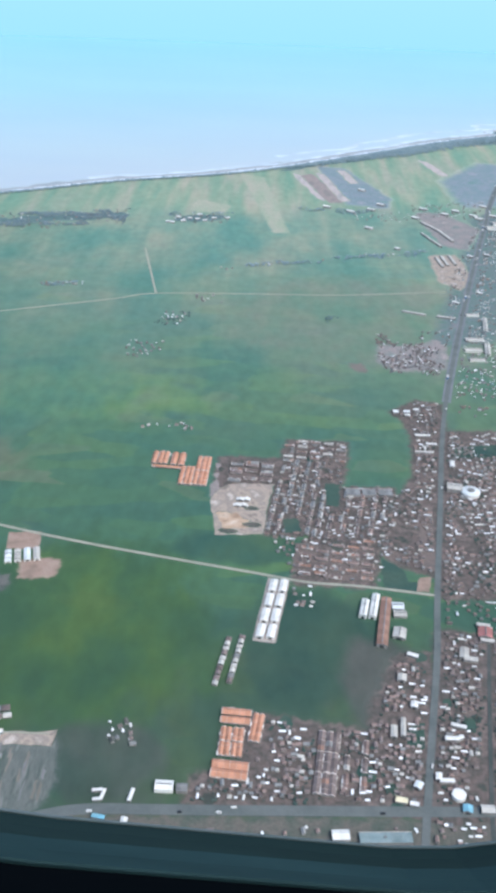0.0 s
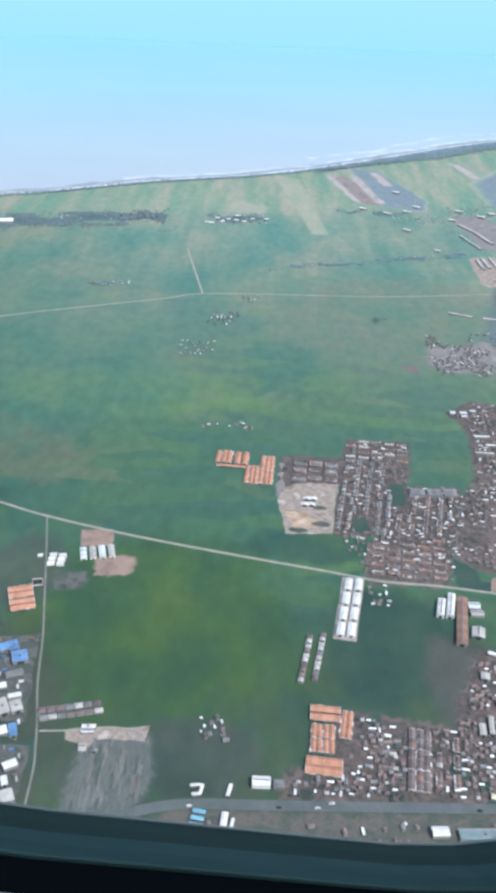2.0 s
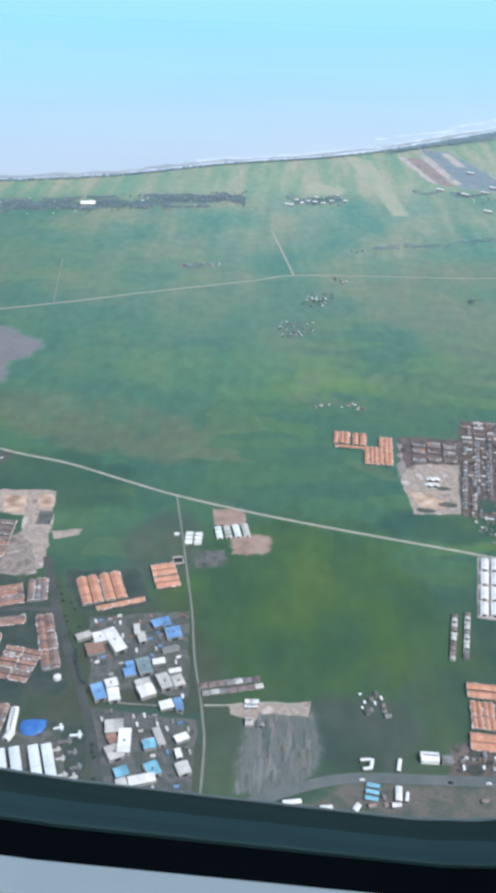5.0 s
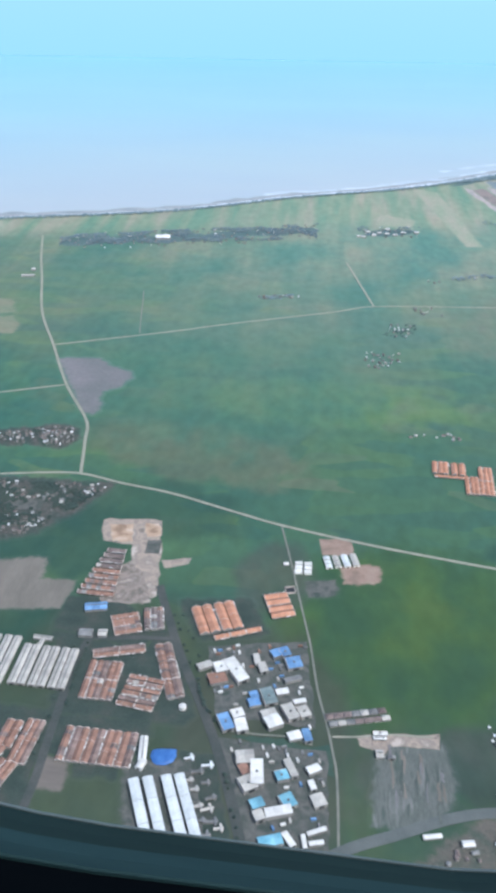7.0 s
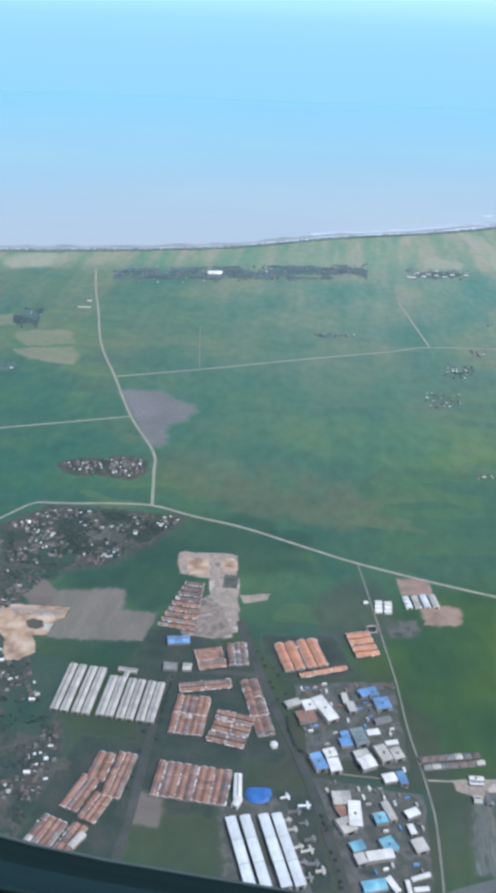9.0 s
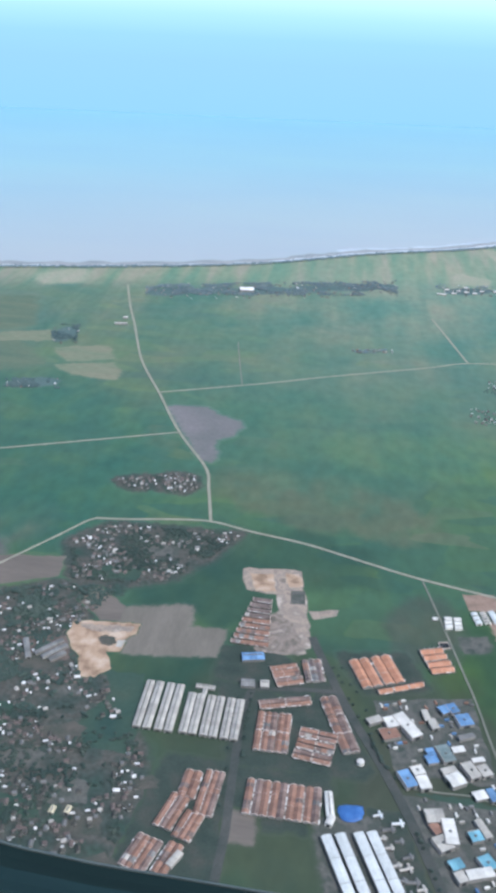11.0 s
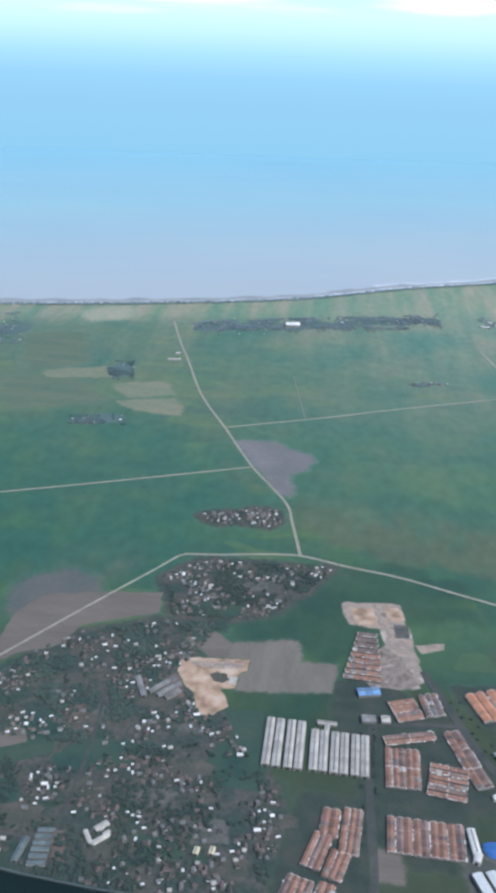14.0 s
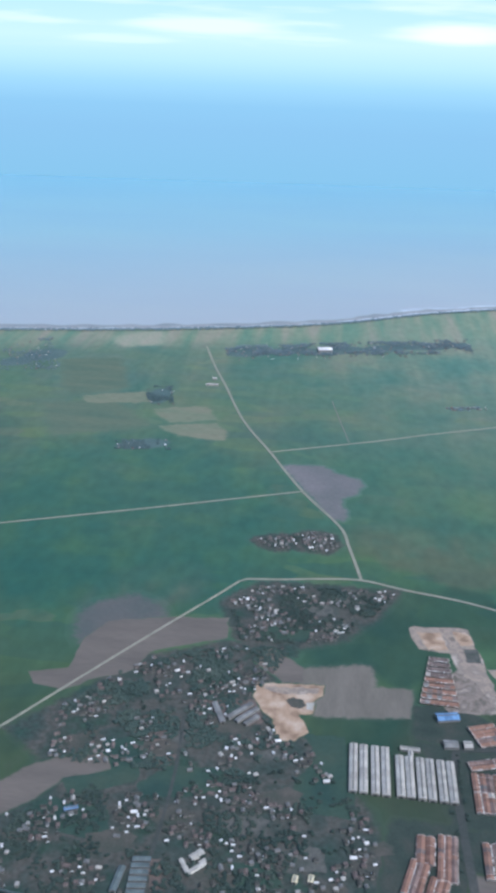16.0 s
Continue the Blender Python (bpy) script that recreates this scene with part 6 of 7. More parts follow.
# ---- villages and town houses ----
settle([(-1102, 1475), (-844, 1480), (-897, 1380), (-956, 1306), (-1026, 1278), (-1128, 1280), (-1160, 1400)], (8.6, 8.2), 10, MIX_VILLAGE, "houses of the crossroads village", "among village trees", 11, 0.2, 0.5, limit=420, things=20, patchy=0.47)
settle([(-1293, 1195), (-1155, 1258), (-1035, 1267), (-1090, 1130), (-1044, 1025), (-1000, 1024), (-960, 944), (-1133, 938), (-1302, 938), (-1380, 943), (-1395, 1056)], (8.4, 8), 22, MIX_VILLAGE, "houses of the western village", "among village trees", 12, 0.2, 0.5, limit=700, things=60, patchy=0.5)
settle([(-1500, 800), (-1410, 825), (-1272, 918), (-1139, 935), (-916, 889), (-900, 824), (-919, 730), (-1000, 640), (-1450, 640)], (8.4, 8), 12, MIX_VILLAGE, "houses of the southern village", "among village trees", 13, 0.2, 0.5, limit=900, things=90, patchy=0.5)
settle([(-1140, 1650), (-1105, 1676), (-1060, 1682), (-1025, 1704), (-972, 1702), (-960, 1650), (-985, 1622), (-1050, 1632), (-1090, 1618)], (10, 9), 5, MIX_VILLAGE, "houses of the field hamlet", "in a hamlet between fields", 14, 0.3, 0.5, patchy=0.15)
settle(WEST_TOWN, (10, 7.6), 80, MIX_TOWN, "houses west of the highway", "beside the highway", 15, 0.2, 0.45, limit=900, patchy=0.32, things=0)
settle([(78, 1238), (114, 1240), (116, 1182), (80, 1179)], (9, 8), 80, MIX_TOWN, "houses below the lane", "beside the narrow lane", 151, 0.45, 0.45)
settle([(335, 1228), (440, 1236), (420, 1135), (322, 1146)], (13, 11), 80, MIX_TOWN, "houses east of the crossing", "beside the highway", 152, 0.35, 0.45, patchy=0.3)
settle(FAR_QUARTER, (11, 9), 5, MIX_TOWN, "houses of the far quarter", "in a far quarter of the town", 16, 0.1, 0.5, limit=420, patchy=0.3)
settle([(485, 2010), (560, 2030), (520, 1830), (448, 1830)], (18, 15), 76, MIX_TOWN, "houses along the far highway", "beside the highway", 161, 0.3, 0.5, patchy=0.25)
settle([(570, 2722), (783, 3395), (880, 3480), (730, 2722), (590, 1974), (450, 1963), (508, 2293)], (16, 14), 76, MIX_FAR, "houses along the far highway", "beside the highway", 17, 0.1, 0.45, limit=420, patchy=0.26)
for x, y, w, d in ((560, 2240, 46, 18), (575, 2310, 50, 16), (600, 2250, 14, 70), (625, 2420, 12, 90), (560, 2180, 40, 14), (600, 2480, 36, 14), (860, 3380, 60, 34), (820, 3320, 44, 30)):
    shed(x, y, max(w, d), min(w, d), 6 if w > d else 82, ROOF_CREAM, "roadside_hall", "long pale-roofed hall beside the highway", "hall", "pale halls by the far highway", 5, bays=4, wall=WALL_WHITE)
for x, y, n, a in ((435, 2476, 68, -19), (523, 2455, 53, -11)):
    shed(x, y, n, 9, a, ROOF_CREAM, "farm_shed", "very long narrow pale shed in the fields", "shed", "long pale field sheds", 4, bays=6, vent=False)
for x, y, n, w, a in ((591, 3303, 100, 12, -62), (633, 3199, 120, 11, -73), (576, 3147, 150, 8, -71)):
    shed(x, y, n, w, a, ROOF_CREAM, "long_far_hall", "long narrow pale hall of the far town", "hall", "long halls of the far town", 5, bays=6, vent=False)
for x, y in ((571, 2921), (590, 2936), (617, 2948)):
    shed(x, y, 92, 9, -84, ROOF_CREAM, "site_shed", "long pale shed on a sandy plot by the highway", "shed", "long sheds on the sandy plot", 4, bays=5, vent=False)
settle([(430, 1795), (560, 1807), (440, 1242), (320, 1235)], (9.6, 7.4), 80, MIX_TOWN, "houses east of the highway", "beside the highway", 18, 0.12, 0.45, limit=900, patchy=0.22, things=10)
settle([(316, 1142), (420, 1122), (350, 700), (220, 700)], (9.0, 6.9), 80, MIX_TOWN, "houses of the southern town", "in a crowded town quarter", 19, 0.12, 0.42, limit=900, patchy=0.2, things=35)
settle([(40, 935), (89, 930), (184, 921), (240, 1071), (286, 1087), (243, 794), (-60, 795), (-50, 825), (20, 830)], (9.0, 6.9), 83, MIX_TOWN, "houses by the highway junction", "in a crowded town quarter", 20, 0.12, 0.42, limit=900, patchy=0.2, things=35)
settle([(179, 1560), (300, 1549), (262, 1387), (230, 1262), (85, 1259), (30, 1387), (79, 1722), (195, 1722)], (10, 8.5), 80, MIX_TOWN, "houses between the rows", "between terraced rows", 21, 0.4, 0.45)
settle([(-330, 640), (-200, 745), (110, 765), (400, 780), (400, 600), (-330, 600)], (13, 11), 8, MIX_TOWN, "houses below the highway", "beside the curving highway", 22, 0.5, patchy=0.3)
settle([(-1371, 3069), (-486, 3340), (-485, 3124), (-1347, 2905)], (30, 24), 14, MIX_VILLAGE, "houses of the coastal village", "among trees near the coast", 23, 0.45, limit=120)
settle([(-349, 3334), (-114, 3354), (-128, 3226), (-326, 3182)], (30, 26), 8, MIX_VILLAGE, "houses of the coastal hamlet", "among trees near the coast", 24, 0.3)
settle([(300, 3420), (560, 3470), (520, 3330), (320, 3330)], (30, 24), 8, MIX_FAR, "houses by the clay ponds", "beside clay ponds", 25, 0.3)
settle([(540, 3560), (960, 3700), (900, 3380), (560, 3440)], (22, 19), 12, MIX_FAR, "houses of the far town", "in the far town", 26, 0.25, 0.5, patchy=0.2)
settle([(-2121, 2865), (-2002, 3068), (-1854, 2696), (-2049, 2657)], (34, 30), 12, MIX_FAR, "houses of the shore hamlet", "in a hamlet near the coast", 27, 0.6)
settle([(-1560, 2590), (-1482, 2600), (-1447, 2440), (-1520, 2425)], (30, 26), 12, MIX_FAR, "farmhouses in the field clumps", "among trees between fields", 28, 0.5)
settle([(-1565, 2145), (-1409, 2175), (-1396, 2110), (-1550, 2089)], (28, 22), 12, MIX_FAR, "farmhouses in the field clumps", "among trees between fields", 29, 0.5)
for y in (1160, 1124):
    shed(386, y, 22, 7, -6, ROOF_CREAM, "side_hall", "narrow pale hall beside a red-roofed hall", "hall", "pale halls beside the red roof", 5, bays=2, vent=False)
shed(386, 1142, 24, 22, 80, ROOF_BRICK, "red_hall", "low hall with a red tiled roof near the highway", "hall", "", 5, bays=3)
for k, poly in enumerate(([(-305, 2390), (-190, 2400), (-185, 2316), (-275, 2300)], [(-349, 2195), (-240, 2200), (-243, 2140), (-333, 2069)], [(-195, 2550), (-90, 2535), (-95, 2480), (-180, 2490)],
                          [(-263, 1775), (-120, 1776), (-122, 1748), (-260, 1745)], [(-180, 920), (-145, 925), (-140, 880), (-175, 880)], [(-640, 2565), (-490, 2605), (-495, 2575), (-632, 2535)],
                          [(-209, 2752), (106, 2868), (526, 3044), (530, 3014), (106, 2830), (-209, 2720)])):
    settle(poly, (8, 7.5) if k == 4 else (16, 13) if k != 6 else (40, 18), 12, MIX_FAR if k != 4 else MIX_VILLAGE, "scattered farmhouses", "in a small hamlet between fields", 30 + k, 0.5 if k == 4 else 0.3, 0.6, patchy=0.0 if k == 4 else 0.22)

for x, y in ((-18, 1488), (-7, 1489), (-23, 1468), (-11, 1469)):
    shed(x, y, 9, 15, 84, ROOF_WHITE, "site_hut", "white site hut on a sandy building plot", "hut", "white site huts", 3, bays=2, vent=False)
for i, (x, y, r) in enumerate(((-36, 1386, 10), (-20, 1420, 14), (4, 1462, 8), (-48, 1440, 9), (6, 1410, 10))):
    plot("field", [(x + r * 1.6 * math.cos(j * 0.785), y + r * 0.5 * math.sin(j * 0.785)) for j in range(8)], (BROWN_YARD, CLAY)[i % 2], 0.1 + 0.004 * i, "heap of darker earth on the building plot", "ground", 6, 2, 540 + i, 3)

# ---- trees ----
def clump(rnd, c, r):
    """A small lumpy tuft of leaves: a jittered icosahedron."""
    t = (1 + 5 ** 0.5) / 2
    pts = [(-1, t, 0), (1, t, 0), (-1, -t, 0), (1, -t, 0), (0, -1, t), (0, 1, t), (0, -1, -t), (0, 1, -t), (t, 0, -1), (t, 0, 1), (-t, 0, -1), (-t, 0, 1)]
    v = []
    for p in pts:
        k = r * rnd.uniform(0.7, 1.25) / 1.9
        v.append((c[0] + p[0] * k, c[1] + p[1] * k, c[2] + p[2] * k * 0.55))
    return v, [(0, 11, 5), (0, 5, 1), (0, 1, 7), (0, 7, 10), (0, 10, 11), (1, 5, 9), (5, 11, 4), (11, 10, 2), (10, 7, 6), (7, 1, 8), (3, 9, 4), (3, 4, 2), (3, 2, 6), (3, 6, 8), (3, 8, 9), (4, 9, 5), (2, 4, 11), (6, 2, 10), (8, 6, 7), (9, 8, 1)]


def tree_kind(seed, height, spread):
    rnd = random.Random(seed)
    crown, trunk = Geo(), Geo()
    n = 7
    tops = []
    for i in range(26):
        a, q = rnd.uniform(0, 6.28), spread * rnd.uniform(0.1, 1) ** 0.6
        z = height * (0.52 + 0.44 * (1 - (q / spread) ** 2) * rnd.uniform(0.5, 1.0)) + rnd.uniform(-0.5, 0.5)
        crown.add(*clump(rnd, (q * math.cos(a), q * math.sin(a), z), spread * rnd.uniform(0.24, 0.42)))
        if i % 5 == 0:
            tops.append((q * math.cos(a) * 0.8, q * math.sin(a) * 0.8, z))
    rings = [(0.35, 0), (0.26, height * 0.3), (0.18, height * 0.6)]
    trunk.add([(r * math.cos(6.283 * i / n), r * math.sin(6.283 * i / n), z) for r, z in rings for i in range(n)],
              [(k * n + i, k * n + (i + 1) % n, k * n + n + (i + 1) % n, k * n + n + i) for k in range(2) for i in range(n)])
    for x, y, z in tops:
        trunk.add([(-0.1, 0, height * 0.35), (0.1, 0, height * 0.35), (0, 0.15, height * 0.35), (x, y, z)], [(0, 1, 3), (1, 2, 3), (2, 0, 3)])
    return trunk.mesh("trunk", BARK), crown.mesh("crown", LEAF)


TREES = [tree_kind(1, 4.2, 2.8), tree_kind(2, 4.8, 3.4), tree_kind(3, 3.6, 2.3), tree_kind(4, 4.6, 3.0), tree_kind(5, 4.4, 3.8)]


def tree(x, y, kind, turn, s, group):
    ob = new("tree", None)
    ob.matrix_basis = turned(x, y, turn)
    trunk, crown = TREES[kind]
    part("trunk", trunk, ob)
    part("crown", crown, ob)
    return tagged(ob, "broad dark green tree with a lumpy crown", "tree", group)


def wood(name, poly, spacing, seed, label, chance=1.0, tall=(1.3, 2.4), leaf=LEAF, broad=(1.3, 3.4)):
    """Many small trees that nobody would count, as one mass."""
    rnd = random.Random(seed)
    geo = Geo()
    xs, ys = [p[0] for p in poly], [p[1] for p in poly]
    y = min(ys)
    while y < max(ys):
        x = min(xs)
        while x < max(xs):
            px, py = x + rnd.uniform(-0.5, 0.5) * spacing, y + rnd.uniform(-0.5, 0.5) * spacing
            dens = max(0.0, min(1.0, noise.noise(Vector((px * 0.015, py * 0.015, seed))) * 4.5 + 0.3))
            if rnd.random() < chance * (0.02 + 1.0 * dens) and inside((px, py), poly) and clear_of_roads((px, py), 3) and free(px, py, 2.2):
                h, r = rnd.uniform(*tall), rnd.uniform(*broad)
                for _ in range(5):
                    geo.add(*clump(rnd, (px + rnd.uniform(-1, 1) * r * 0.7, py + rnd.uniform(-1, 1) * r * 0.7, h * rnd.uniform(0.45, 0.9)), r * rnd.uniform(0.45, 0.8)))
                geo.add([(px - 0.2, py, 0), (px + 0.2, py, 0), (px, py + 0.3, 0), (px, py, h * 0.6)], [(0, 1, 3), (1, 2, 3), (2, 0, 3)])
            x += spacing
        y += spacing
    return tagged(new(name, geo.mesh(name, leaf)), label, "trees", kind="stuff")


def avenue(poly, count, seed, group):
    rnd = random.Random(seed)
    xs, ys = [p[0] for p in poly], [p[1] for p in poly]
    done = 0
    for _ in range(count * 12):
        x, y = rnd.uniform(min(xs), max(xs)), rnd.uniform(min(ys), max(ys))
        if done < count and inside((x, y), poly) and clear_of_roads((x, y), 4) and free(x, y, 3):
            tree(x, y, rnd.randrange(5), rnd.uniform(0, 360), 1, group)
            TAKEN.append((x, y, 2.0))
            done += 1


W_VILLAGE = [(-1293, 1195), (-1155, 1258), (-1035, 1267), (-1090, 1130), (-1044, 1025), (-1000, 1024), (-960, 944), (-1133, 938), (-1302, 938), (-1380, 943), (-1395, 1056)]
S_VILLAGE = [(-1500, 800), (-1410, 815), (-1272, 915), (-1139, 938), (-960, 944), (-916, 889), (-900, 824), (-919, 700), (-1000, 640), (-1480, 640)]
X_VILLAGE = [(-1102, 1475), (-844, 1480), (-897, 1380), (-956, 1306), (-1026, 1278), (-1128, 1280), (-1160, 1400)]
avenue(W_VILLAGE, 40, 41, "trees of the western village")
avenue(S_VILLAGE, 30, 42, "trees of the southern village")
avenue(X_VILLAGE, 20, 43, "trees of the crossroads village")
for k, (a, b) in enumerate((((-655, 1110), (-560, 880)), ((-640, 1110), (-545, 880)), ((-776, 1030), (-776, 890)), ((-794, 1030), (-793, 800)), ((-536, 800), (-505, 690)), ((-596, 960), (-575, 905)))):
    rnd = random.Random(90 + k)
    for i in range(14):
        q = Vector(a).lerp(Vector(b), (i + rnd.uniform(0.1, 0.9)) / 14)
        if rnd.random() < 0.75:
            tree(q.x + rnd.uniform(-2, 2), q.y, rnd.choice((0, 2, 2, 3)), rnd.uniform(0, 360), 1, "trees along the estate streets")
wood("village_trees", W_VILLAGE, 5.0, 51, "dark mass of village trees between houses", 0.8, (1.6, 3.0), LEAF, (2.0, 4.8))
wood("village_trees", S_VILLAGE, 5.2, 52, "dark mass of village trees between houses", 0.6, (1.6, 3.0), LEAF, (2.0, 4.8))
wood("village_trees", X_VILLAGE, 5.0, 53, "dark mass of village trees between houses", 0.7, (1.6, 3.0), LEAF, (2.0, 4.8))
wood("village_trees", [(-1140, 1650), (-1105, 1676), (-1060, 1682), (-1025, 1704), (-972, 1702), (-960, 1650), (-985, 1622), (-1050, 1632), (-1090, 1618)], 6, 54, "dark trees of a field hamlet", 0.22, (1.6, 3.0), LEAF, (2.0, 4.8))
wood("town_trees", [(316, 1142), (420, 1122), (350, 700), (220, 700)], 6.5, 55, "scattered dark trees between town houses", 0.6)
wood("town_trees", [(430, 1795), (560, 1807), (440, 1242), (320, 1235)], 7, 56, "scattered dark trees between town houses", 0.55)
wood("town_trees", [(40, 935), (184, 921), (240, 1071), (286, 1087), (243, 794), (-60, 795)], 6.5, 57, "scattered dark trees between town houses", 0.6)
wood("town_trees", WEST_TOWN, 9, 58, "scattered dark trees between town houses", 0.5)
wood("town_trees", [(557, 2722), (783, 3395), (880, 3480), (590, 1974), (450, 1963), (508, 2293)], 14, 59, "scattered dark trees along the far highway", 0.25, leaf=HAZED_LEAF)
wood("coast_trees", [(-1371, 3069), (-486, 3340), (-485, 3154), (-1347, 2945)], 7, 60, "long belt of dark trees near the coast", 1.0, (2.5, 5), HAZED_LEAF, (2.0, 4.6))
wood("coast_trees", [(-349, 3334), (-114, 3354), (-128, 3256), (-326, 3212)], 11, 61, "clump of dark trees near the coast", 0.75, (2.5, 5), HAZED_LEAF, (2.0, 4.6))
wood("coast_trees", [(-2121, 2865), (-2002, 3068), (-1854, 2696), (-2049, 2657)], 11, 62, "clump of dark trees near the coast", 0.75, (2.5, 5), HAZED_LEAF, (2.0, 4.6))
wood("field_trees", [(-1560, 2593), (-1482, 2608), (-1447, 2435), (-1520, 2420)], 6, 63, "clump of dark trees between fields", 0.95, (2.5, 5), FAINT_HAZE_LEAF, (2.0, 4.6))
wood("field_trees", [(-1565, 2145), (-1409, 2175), (-1396, 2110), (-1550, 2089)], 6, 64, "clump of dark trees between fields", 0.95, (2.5, 5), FAINT_HAZE_LEAF, (2.0, 4.6))
wood("field_trees", [(-640, 2565), (-490, 2605), (-495, 2575), (-632, 2535)], 9, 65, "clump of dark trees between fields", 0.8, (2.5, 5), HAZED_LEAF, (2.0, 4.6))
wood("field_trees", [(-60, 2810), (103, 2885), (269, 2935), (473, 3010), (555, 3050), (545, 3005), (473, 2950), (269, 2880), (103, 2838), (-60, 2775)], 8, 66, "straggling hedge of dark trees", 0.75, (2.5, 5), HAZED_LEAF, (2.0, 4.6))
wood("coast_trees", [(120, 3470), (200, 3500), (340, 3455), (460, 3560), (470, 3500), (330, 3395), (250, 3410), (130, 3425)], 9, 70, "belt of dark trees behind the clay ponds", 0.8, (2.5, 5), HAZED_LEAF, (2.0, 4.6))
wood("field_trees", [(-305, 2390), (-190, 2400), (-185, 2316), (-275, 2300)], 11, 67, "clump of dark trees between fields", 0.5, (2.5, 5), FAINT_HAZE_LEAF, (2.0, 4.6))


plot("field", [(60, 3990), (213, 4110), (400, 4240), (620, 4420), (900, 4640), (1300, 4850), (1320, 4930), (1143, 4850), (792, 4610), (466, 4340), (123, 4060)], SHADE, 0.03, "dark shaded ground behind the shore", "ground", 24, 6, 571, 20)
wood("field_trees", [(180, 2420), (220, 2425), (225, 2380), (185, 2375)], 8, 68, "dark bushes alone in the fields", 0.8, (3, 5), FAINT_HAZE_LEAF, (2.0, 4.6))
wood("field_trees", [(100, 2140), (125, 2145), (130, 2120), (105, 2115)], 8, 69, "dark bushes alone in the fields", 0.6, (3, 5), FAINT_HAZE_LEAF, (2.0, 4.6))


def mangroves():
    """The dark fringe of low trees along the shore."""
    rnd = random.Random(9)
    geo = Geo()
    for a, b in zip(shore[:-1], shore[1:]):
        if not -2600 < a.x < 1700:
            continue
        n = int((b - a).length / 6)
        deep = 22 + 120 * max(0.0, min(1.0, a.x / 600))
        for k in range(n):
            p = a.lerp(b, k / max(n, 1))
            for _ in range(int(deep / 7)):
                if rnd.random() < 0.85:
                    back = rnd.uniform(2, deep) * rnd.uniform(0.5, 1.0)
                    geo.add(*clump(rnd, (p.x + rnd.uniform(-4, 4) + 0.35 * back, p.y - back, rnd.uniform(1.5, 6)), rnd.uniform(3, 6)))
    return tagged(new("mangrove_fringe", geo.mesh("mangrove_fringe", HAZED_LEAF)), "dark fringe of low trees along the shore", "trees", kind="stuff")


mangroves()


# ---- the cabin's one window sill, copied at each camera step to fit its view ----
# seconds into the flight, and how far that copy is raised to fit the camera's view
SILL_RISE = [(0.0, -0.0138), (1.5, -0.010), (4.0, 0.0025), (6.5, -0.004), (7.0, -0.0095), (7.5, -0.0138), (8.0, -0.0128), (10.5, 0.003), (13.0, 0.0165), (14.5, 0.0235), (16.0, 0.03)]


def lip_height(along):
    """Height of the sloping lip below the eye, shaped to fit its outline in the camera's view, curving up towards the
    window's two rounded corners.
    """
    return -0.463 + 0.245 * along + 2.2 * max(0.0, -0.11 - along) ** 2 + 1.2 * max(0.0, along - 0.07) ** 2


def sill_copies():
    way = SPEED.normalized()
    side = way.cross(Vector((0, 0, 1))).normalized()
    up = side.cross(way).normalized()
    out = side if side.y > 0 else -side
    pitch = SPEED.length / FPS                             # one copy for each camera step
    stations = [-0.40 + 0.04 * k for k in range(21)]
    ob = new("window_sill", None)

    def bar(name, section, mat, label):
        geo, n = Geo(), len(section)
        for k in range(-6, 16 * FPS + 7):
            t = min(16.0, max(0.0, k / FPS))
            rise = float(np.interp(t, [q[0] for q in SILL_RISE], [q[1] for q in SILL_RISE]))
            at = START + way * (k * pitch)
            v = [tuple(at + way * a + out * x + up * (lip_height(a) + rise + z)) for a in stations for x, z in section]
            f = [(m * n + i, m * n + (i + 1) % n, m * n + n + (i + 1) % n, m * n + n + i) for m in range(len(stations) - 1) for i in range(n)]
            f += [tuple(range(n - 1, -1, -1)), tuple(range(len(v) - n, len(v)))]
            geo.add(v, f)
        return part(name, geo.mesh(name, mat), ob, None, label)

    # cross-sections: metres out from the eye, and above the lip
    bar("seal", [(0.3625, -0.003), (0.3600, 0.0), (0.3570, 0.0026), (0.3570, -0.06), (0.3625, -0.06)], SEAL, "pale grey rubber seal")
    bar("reveal", [(0.3568, 0.0018), (0.346, 0.0072), (0.332, 0.0175), (0.332, -0.06), (0.3568, -0.06)], SILL, "moulded reveal darkened as in cabin shade")
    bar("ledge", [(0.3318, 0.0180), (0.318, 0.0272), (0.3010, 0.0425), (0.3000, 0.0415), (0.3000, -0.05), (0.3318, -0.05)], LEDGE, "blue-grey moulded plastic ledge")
    # Solid bar coloured black for the shadow gap under the ledge.
    bar("shadow_gap", [(0.2996, 0.0395), (0.2530, 0.0790), (0.2530, -0.04), (0.2996, -0.04)], SHADOW_GAP, "black shadow gap below the sill")
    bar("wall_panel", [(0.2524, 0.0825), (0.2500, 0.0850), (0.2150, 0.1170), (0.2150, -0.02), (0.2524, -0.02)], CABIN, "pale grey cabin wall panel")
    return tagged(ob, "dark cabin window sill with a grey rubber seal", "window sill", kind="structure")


sill_copies()


# ---- smaller things ----
def walled_plot(x, y, size, turn):
    """A small square yard inside a pale wall."""
    ob = new("walled_yard", None)
    ob.matrix_basis = turned(x, y, turn)
    h = size / 2
    for k in range(4):
        part("wall", Geo().box(-h, h, h - 0.8, h, 0, 2.6).mesh("wall", PALE), ob, pose(0, 0, 0, 0, 0, 90 * k))
    part("paving", Geo().box(-h + 0.8, h - 0.8, -h + 0.8, h - 0.8, 0.0, 0.12).mesh("paving", DARK), ob)
    return tagged(ob, "small square yard inside a pale wall", "yard", "")


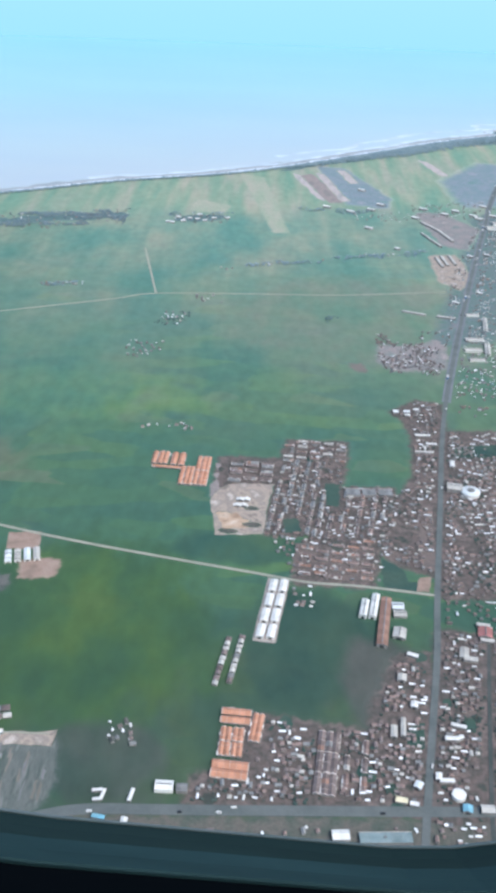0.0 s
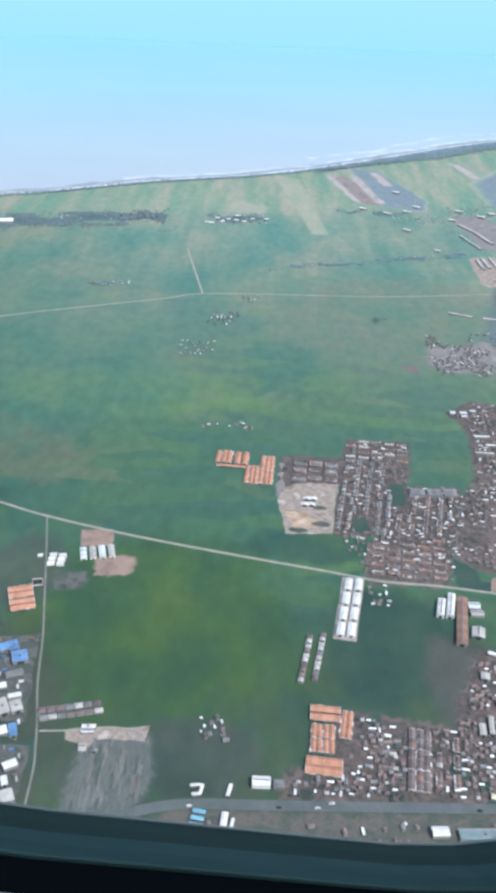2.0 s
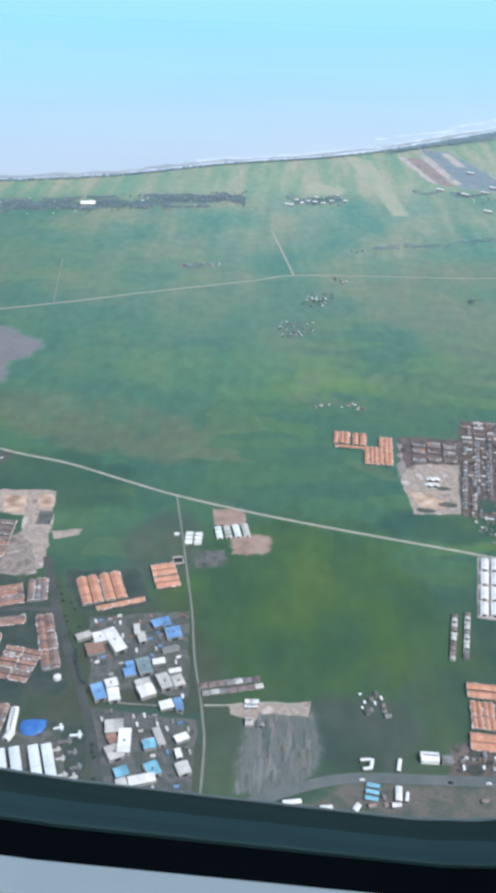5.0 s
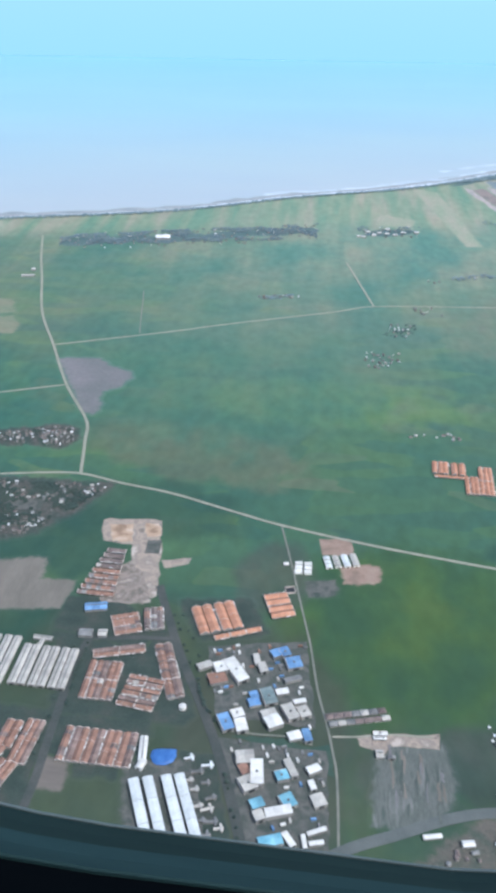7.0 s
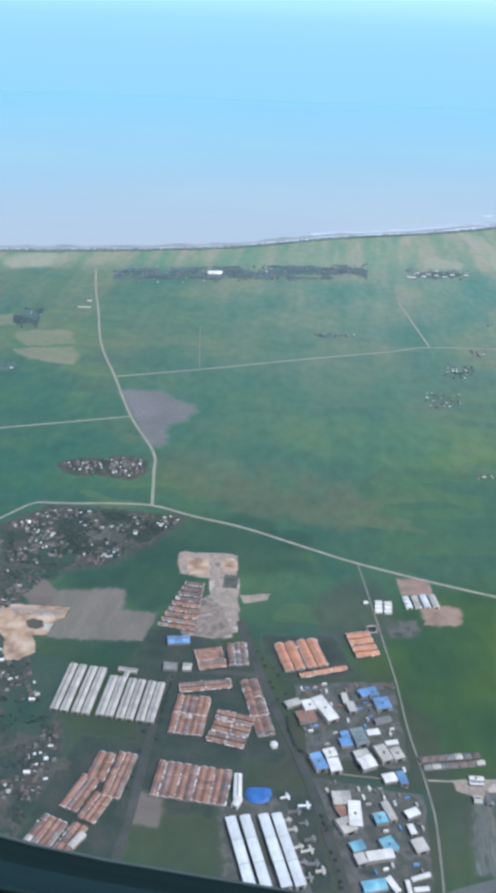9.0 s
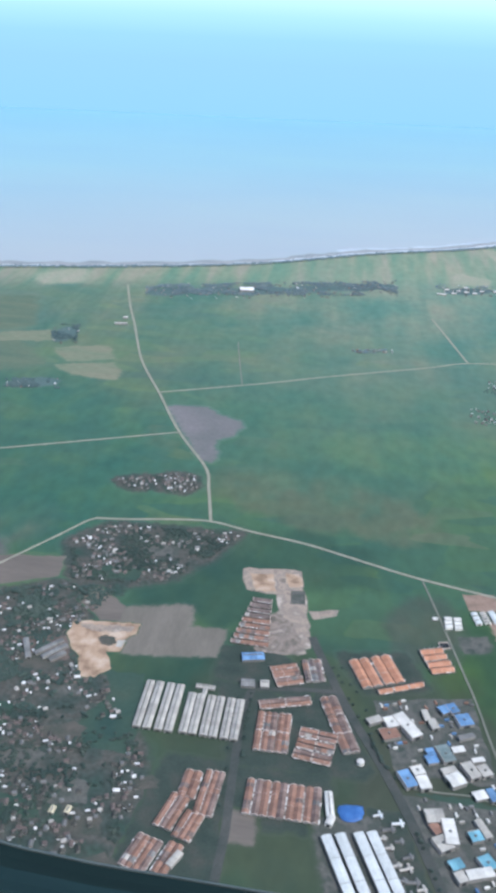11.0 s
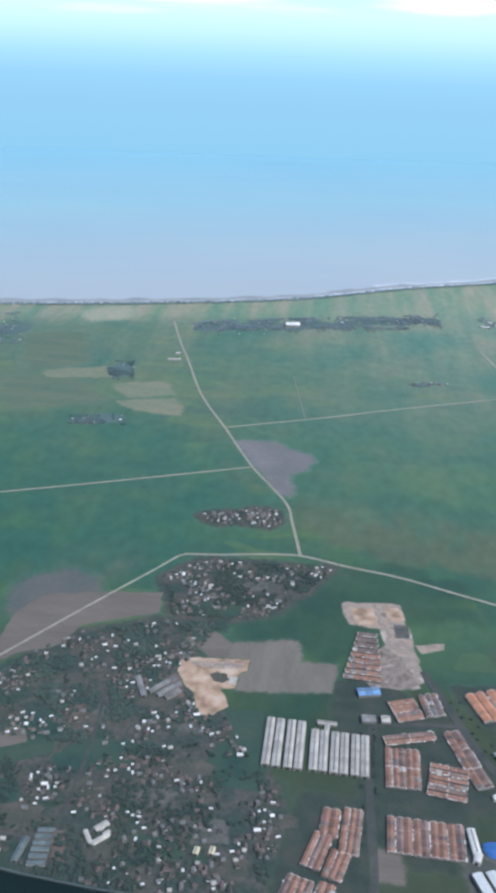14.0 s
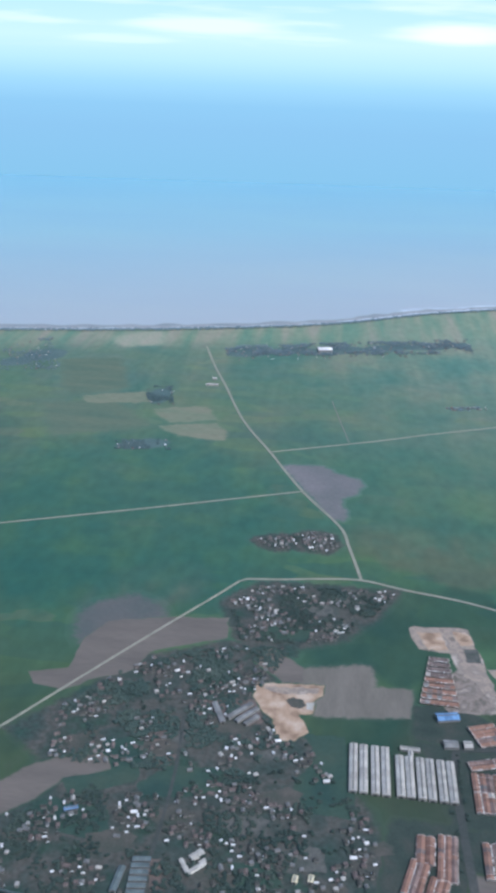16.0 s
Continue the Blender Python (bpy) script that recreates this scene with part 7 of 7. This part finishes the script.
walled_plot(-471, 1192, 17, 14)
for i in range(3):
    shed(200 + i * 32, 1531 + i * 2, 27, 22, 4, ROOF_GREY, "market_hall", "grey market hall with a broad flat roof", "market hall", "grey market halls", 5, bays=3, form="flat")
for x, y, n, w, a in ((-1149, 768, 24, 5.5, -58), (-1133, 767, 28, 5.5, 44), (-1136, 788, 20, 9, 44), (-1127, 778, 10, 5, 44)):
    shed(x, y, n, w, a, ROOF_CREAM, "school_wing", "pale school wing round a green court", "school", "white school wings", 4, bays=2, wall=WALL_WHITE, vent=False)
rnd = random.Random(5)
for i in range(24):
    x, y = -332 + rnd.uniform(0, 84), 745 + rnd.uniform(0, 110)
    plot("slab", [(x, y), (x + rnd.uniform(2, 5), y), (x + rnd.uniform(2, 5), y + rnd.uniform(12, 38)), (x, y + rnd.uniform(12, 38))], rnd.choice((GREYSOIL, SLAB, GREYSOIL, TRODDEN, LILAC)), 0.12 + 0.01 * i, "long cracked concrete slab in the yard", "slab", 6, 1.2, i, 0)


def container(x, y, turn, mat, word, group):
    """A ribbed steel container with end doors."""
    ob = new("container", None)
    ob.matrix_basis = turned(x, y, turn)
    edge = [(-3.4 + 0.4 * i, -1.5 if i % 4 in (1, 2) else -1.4) for i in range(18)]
    ring = edge + [(x, -y) for x, y in reversed(edge)]
    n = len(ring)
    part("body", Geo().add([(x, y, z) for z in (-0.05, 3.0) for x, y in ring], [(i, (i + 1) % n, n + (i + 1) % n, n + i) for i in range(n)] + [tuple(range(n - 1, -1, -1)), tuple(range(n, 2 * n))]).mesh("body", mat), ob)
    part("door", Geo().box(3.4, 3.5, -1.3, 1.3, 0.25, 2.9).mesh("door", ROOF_GREY), ob)
    return tagged(ob, "small %s steel container standing in a factory yard" % word, "container", group)


rnd = random.Random(8)
made = 0
for _ in range(900):
    x, y = rnd.uniform(-585, -405), rnd.uniform(690, 1060)
    if made < 55 and clear_of_roads((x, y), 5) and free(x, y, 4.2) and (inside((x, y), [(-590, 1040), (-440, 1070), (-418, 890), (-560, 900)]) or inside((x, y), [(-556, 860), (-402, 850), (-396, 680), (-500, 680)])):
        m, w = rnd.choice(((ROOF_WHITE, "white"), (ROOF_WHITE, "white"), (ROOF_BLUE, "blue"), (ROOF_CREAM, "cream"), (ROOF_RED, "rusty"), (ROOF_GREY, "grey")))
        container(x, y, 16 + rnd.choice((0, 90)) + rnd.uniform(-8, 8), m, w, "containers in the yards")
        TAKEN.append((x, y, 2.5))
        made += 1


def vehicle_kind(length, width, height, mat, truck):
    body, cab, glass = Geo(), Geo(), Geo()
    body.box(-length / 2, length / 2, -width / 2, width / 2, 0.45, height * (0.55 if not truck else 0.5))
    if truck:
        cab.box(length / 2 - 2.0, length / 2, -width / 2, width / 2, height * 0.5, height * 0.95)
        glass.box(-length / 2, length / 2 - 2.3, -width / 2, width / 2, height * 0.5, height * 1.15)
    else:
        cab.add([(-length * 0.36, -width * 0.45, height * 0.55), (length * 0.28, -width * 0.45, height * 0.55), (length * 0.28, width * 0.45, height * 0.55), (-length * 0.36, width * 0.45, height * 0.55),
                 (-length * 0.28, -width * 0.4, height), (length * 0.14, -width * 0.4, height), (length * 0.14, width * 0.4, height), (-length * 0.28, width * 0.4, height)],
                [(4, 5, 6, 7), (0, 1, 5, 4), (1, 2, 6, 5), (2, 3, 7, 6), (3, 0, 4, 7)])
        glass.box(length * 0.17, length * 0.24, -width * 0.38, width * 0.38, height * 0.6, height * 0.85)
    wheel, n = Geo(), 10
    wheel.add([(0.42 * math.cos(6.283 * i / n), y, 0.42 + 0.42 * math.sin(6.283 * i / n)) for y in (-0.14, 0.14) for i in range(n)],
              [(i, (i + 1) % n, n + (i + 1) % n, n + i) for i in range(n)] + [tuple(range(n)), tuple(range(2 * n - 1, n - 1, -1))])
    return body.mesh("body", mat), cab.mesh("cabin", mat), glass.mesh("box" if truck else "windscreen", ROOF_WHITE if truck else DARK), wheel.mesh("wheel", DARK), length, width


VEHICLES = [vehicle_kind(6.8, 2.9, 2.5, ROOF_WHITE, False), vehicle_kind(6.8, 2.9, 2.4, DARK, False), vehicle_kind(12.0, 3.9, 4.6, ROOF_BLUE, True), vehicle_kind(11.0, 3.8, 4.4, ROOF_WHITE, True)]
VWORDS = ["small white car on the grey highway", "small dark car on the grey highway", "lorry with a white box on the highway", "white lorry with a box on the highway"]


def traffic(line, width, start, gap, seed, z):
    rnd = random.Random(seed)
    run = start
    for a, b in zip(line[:-1], line[1:]):
        d = b - a
        if rnd.random() < d.length / gap:
            k = rnd.choice((0, 0, 0, 1, 2, 3))
            body, cab, glass, wheel, long, wide = VEHICLES[k]
            side = rnd.choice((-1, 1))
            s = Vector((-d.y, d.x)).normalized() * side * width * 0.24
            p = a.lerp(b, rnd.random()) + s
            ob = new("lorry" if k > 1 else "car", None)
            ob.matrix_basis = turned(p.x, p.y, math.degrees(math.atan2(d.y, d.x)) + (180 if side > 0 else 0), z)
            part("body", body, ob)
            cabin = part("cabin", cab, ob)
            part("cargo_box" if k > 1 else "windscreen", glass, ob if k > 1 else cabin)
            for wx in (-0.32, 0.32):
                for wy in (-0.46, 0.46):
                    part("wheel", wheel, ob, pose(wx * long, wy * wide, 0))
            tagged(ob, VWORDS[k], "lorry" if k > 1 else "car", "vehicles on the highways")


for line, width in ROAD_LINES:
    if line[0].x in (1000, -520):
        traffic(line, width, 0, 260, int(width), 0.71 if width < 13 else 0.68)

# ---- from plan units to metres ----
for ob in list(scene.objects):
    if ob.parent is None and ob.type in ("MESH", "EMPTY") and ob.name != "window_sill":
        ob.matrix_basis = Matrix.Scale(UNIT, 4) @ ob.matrix_basis
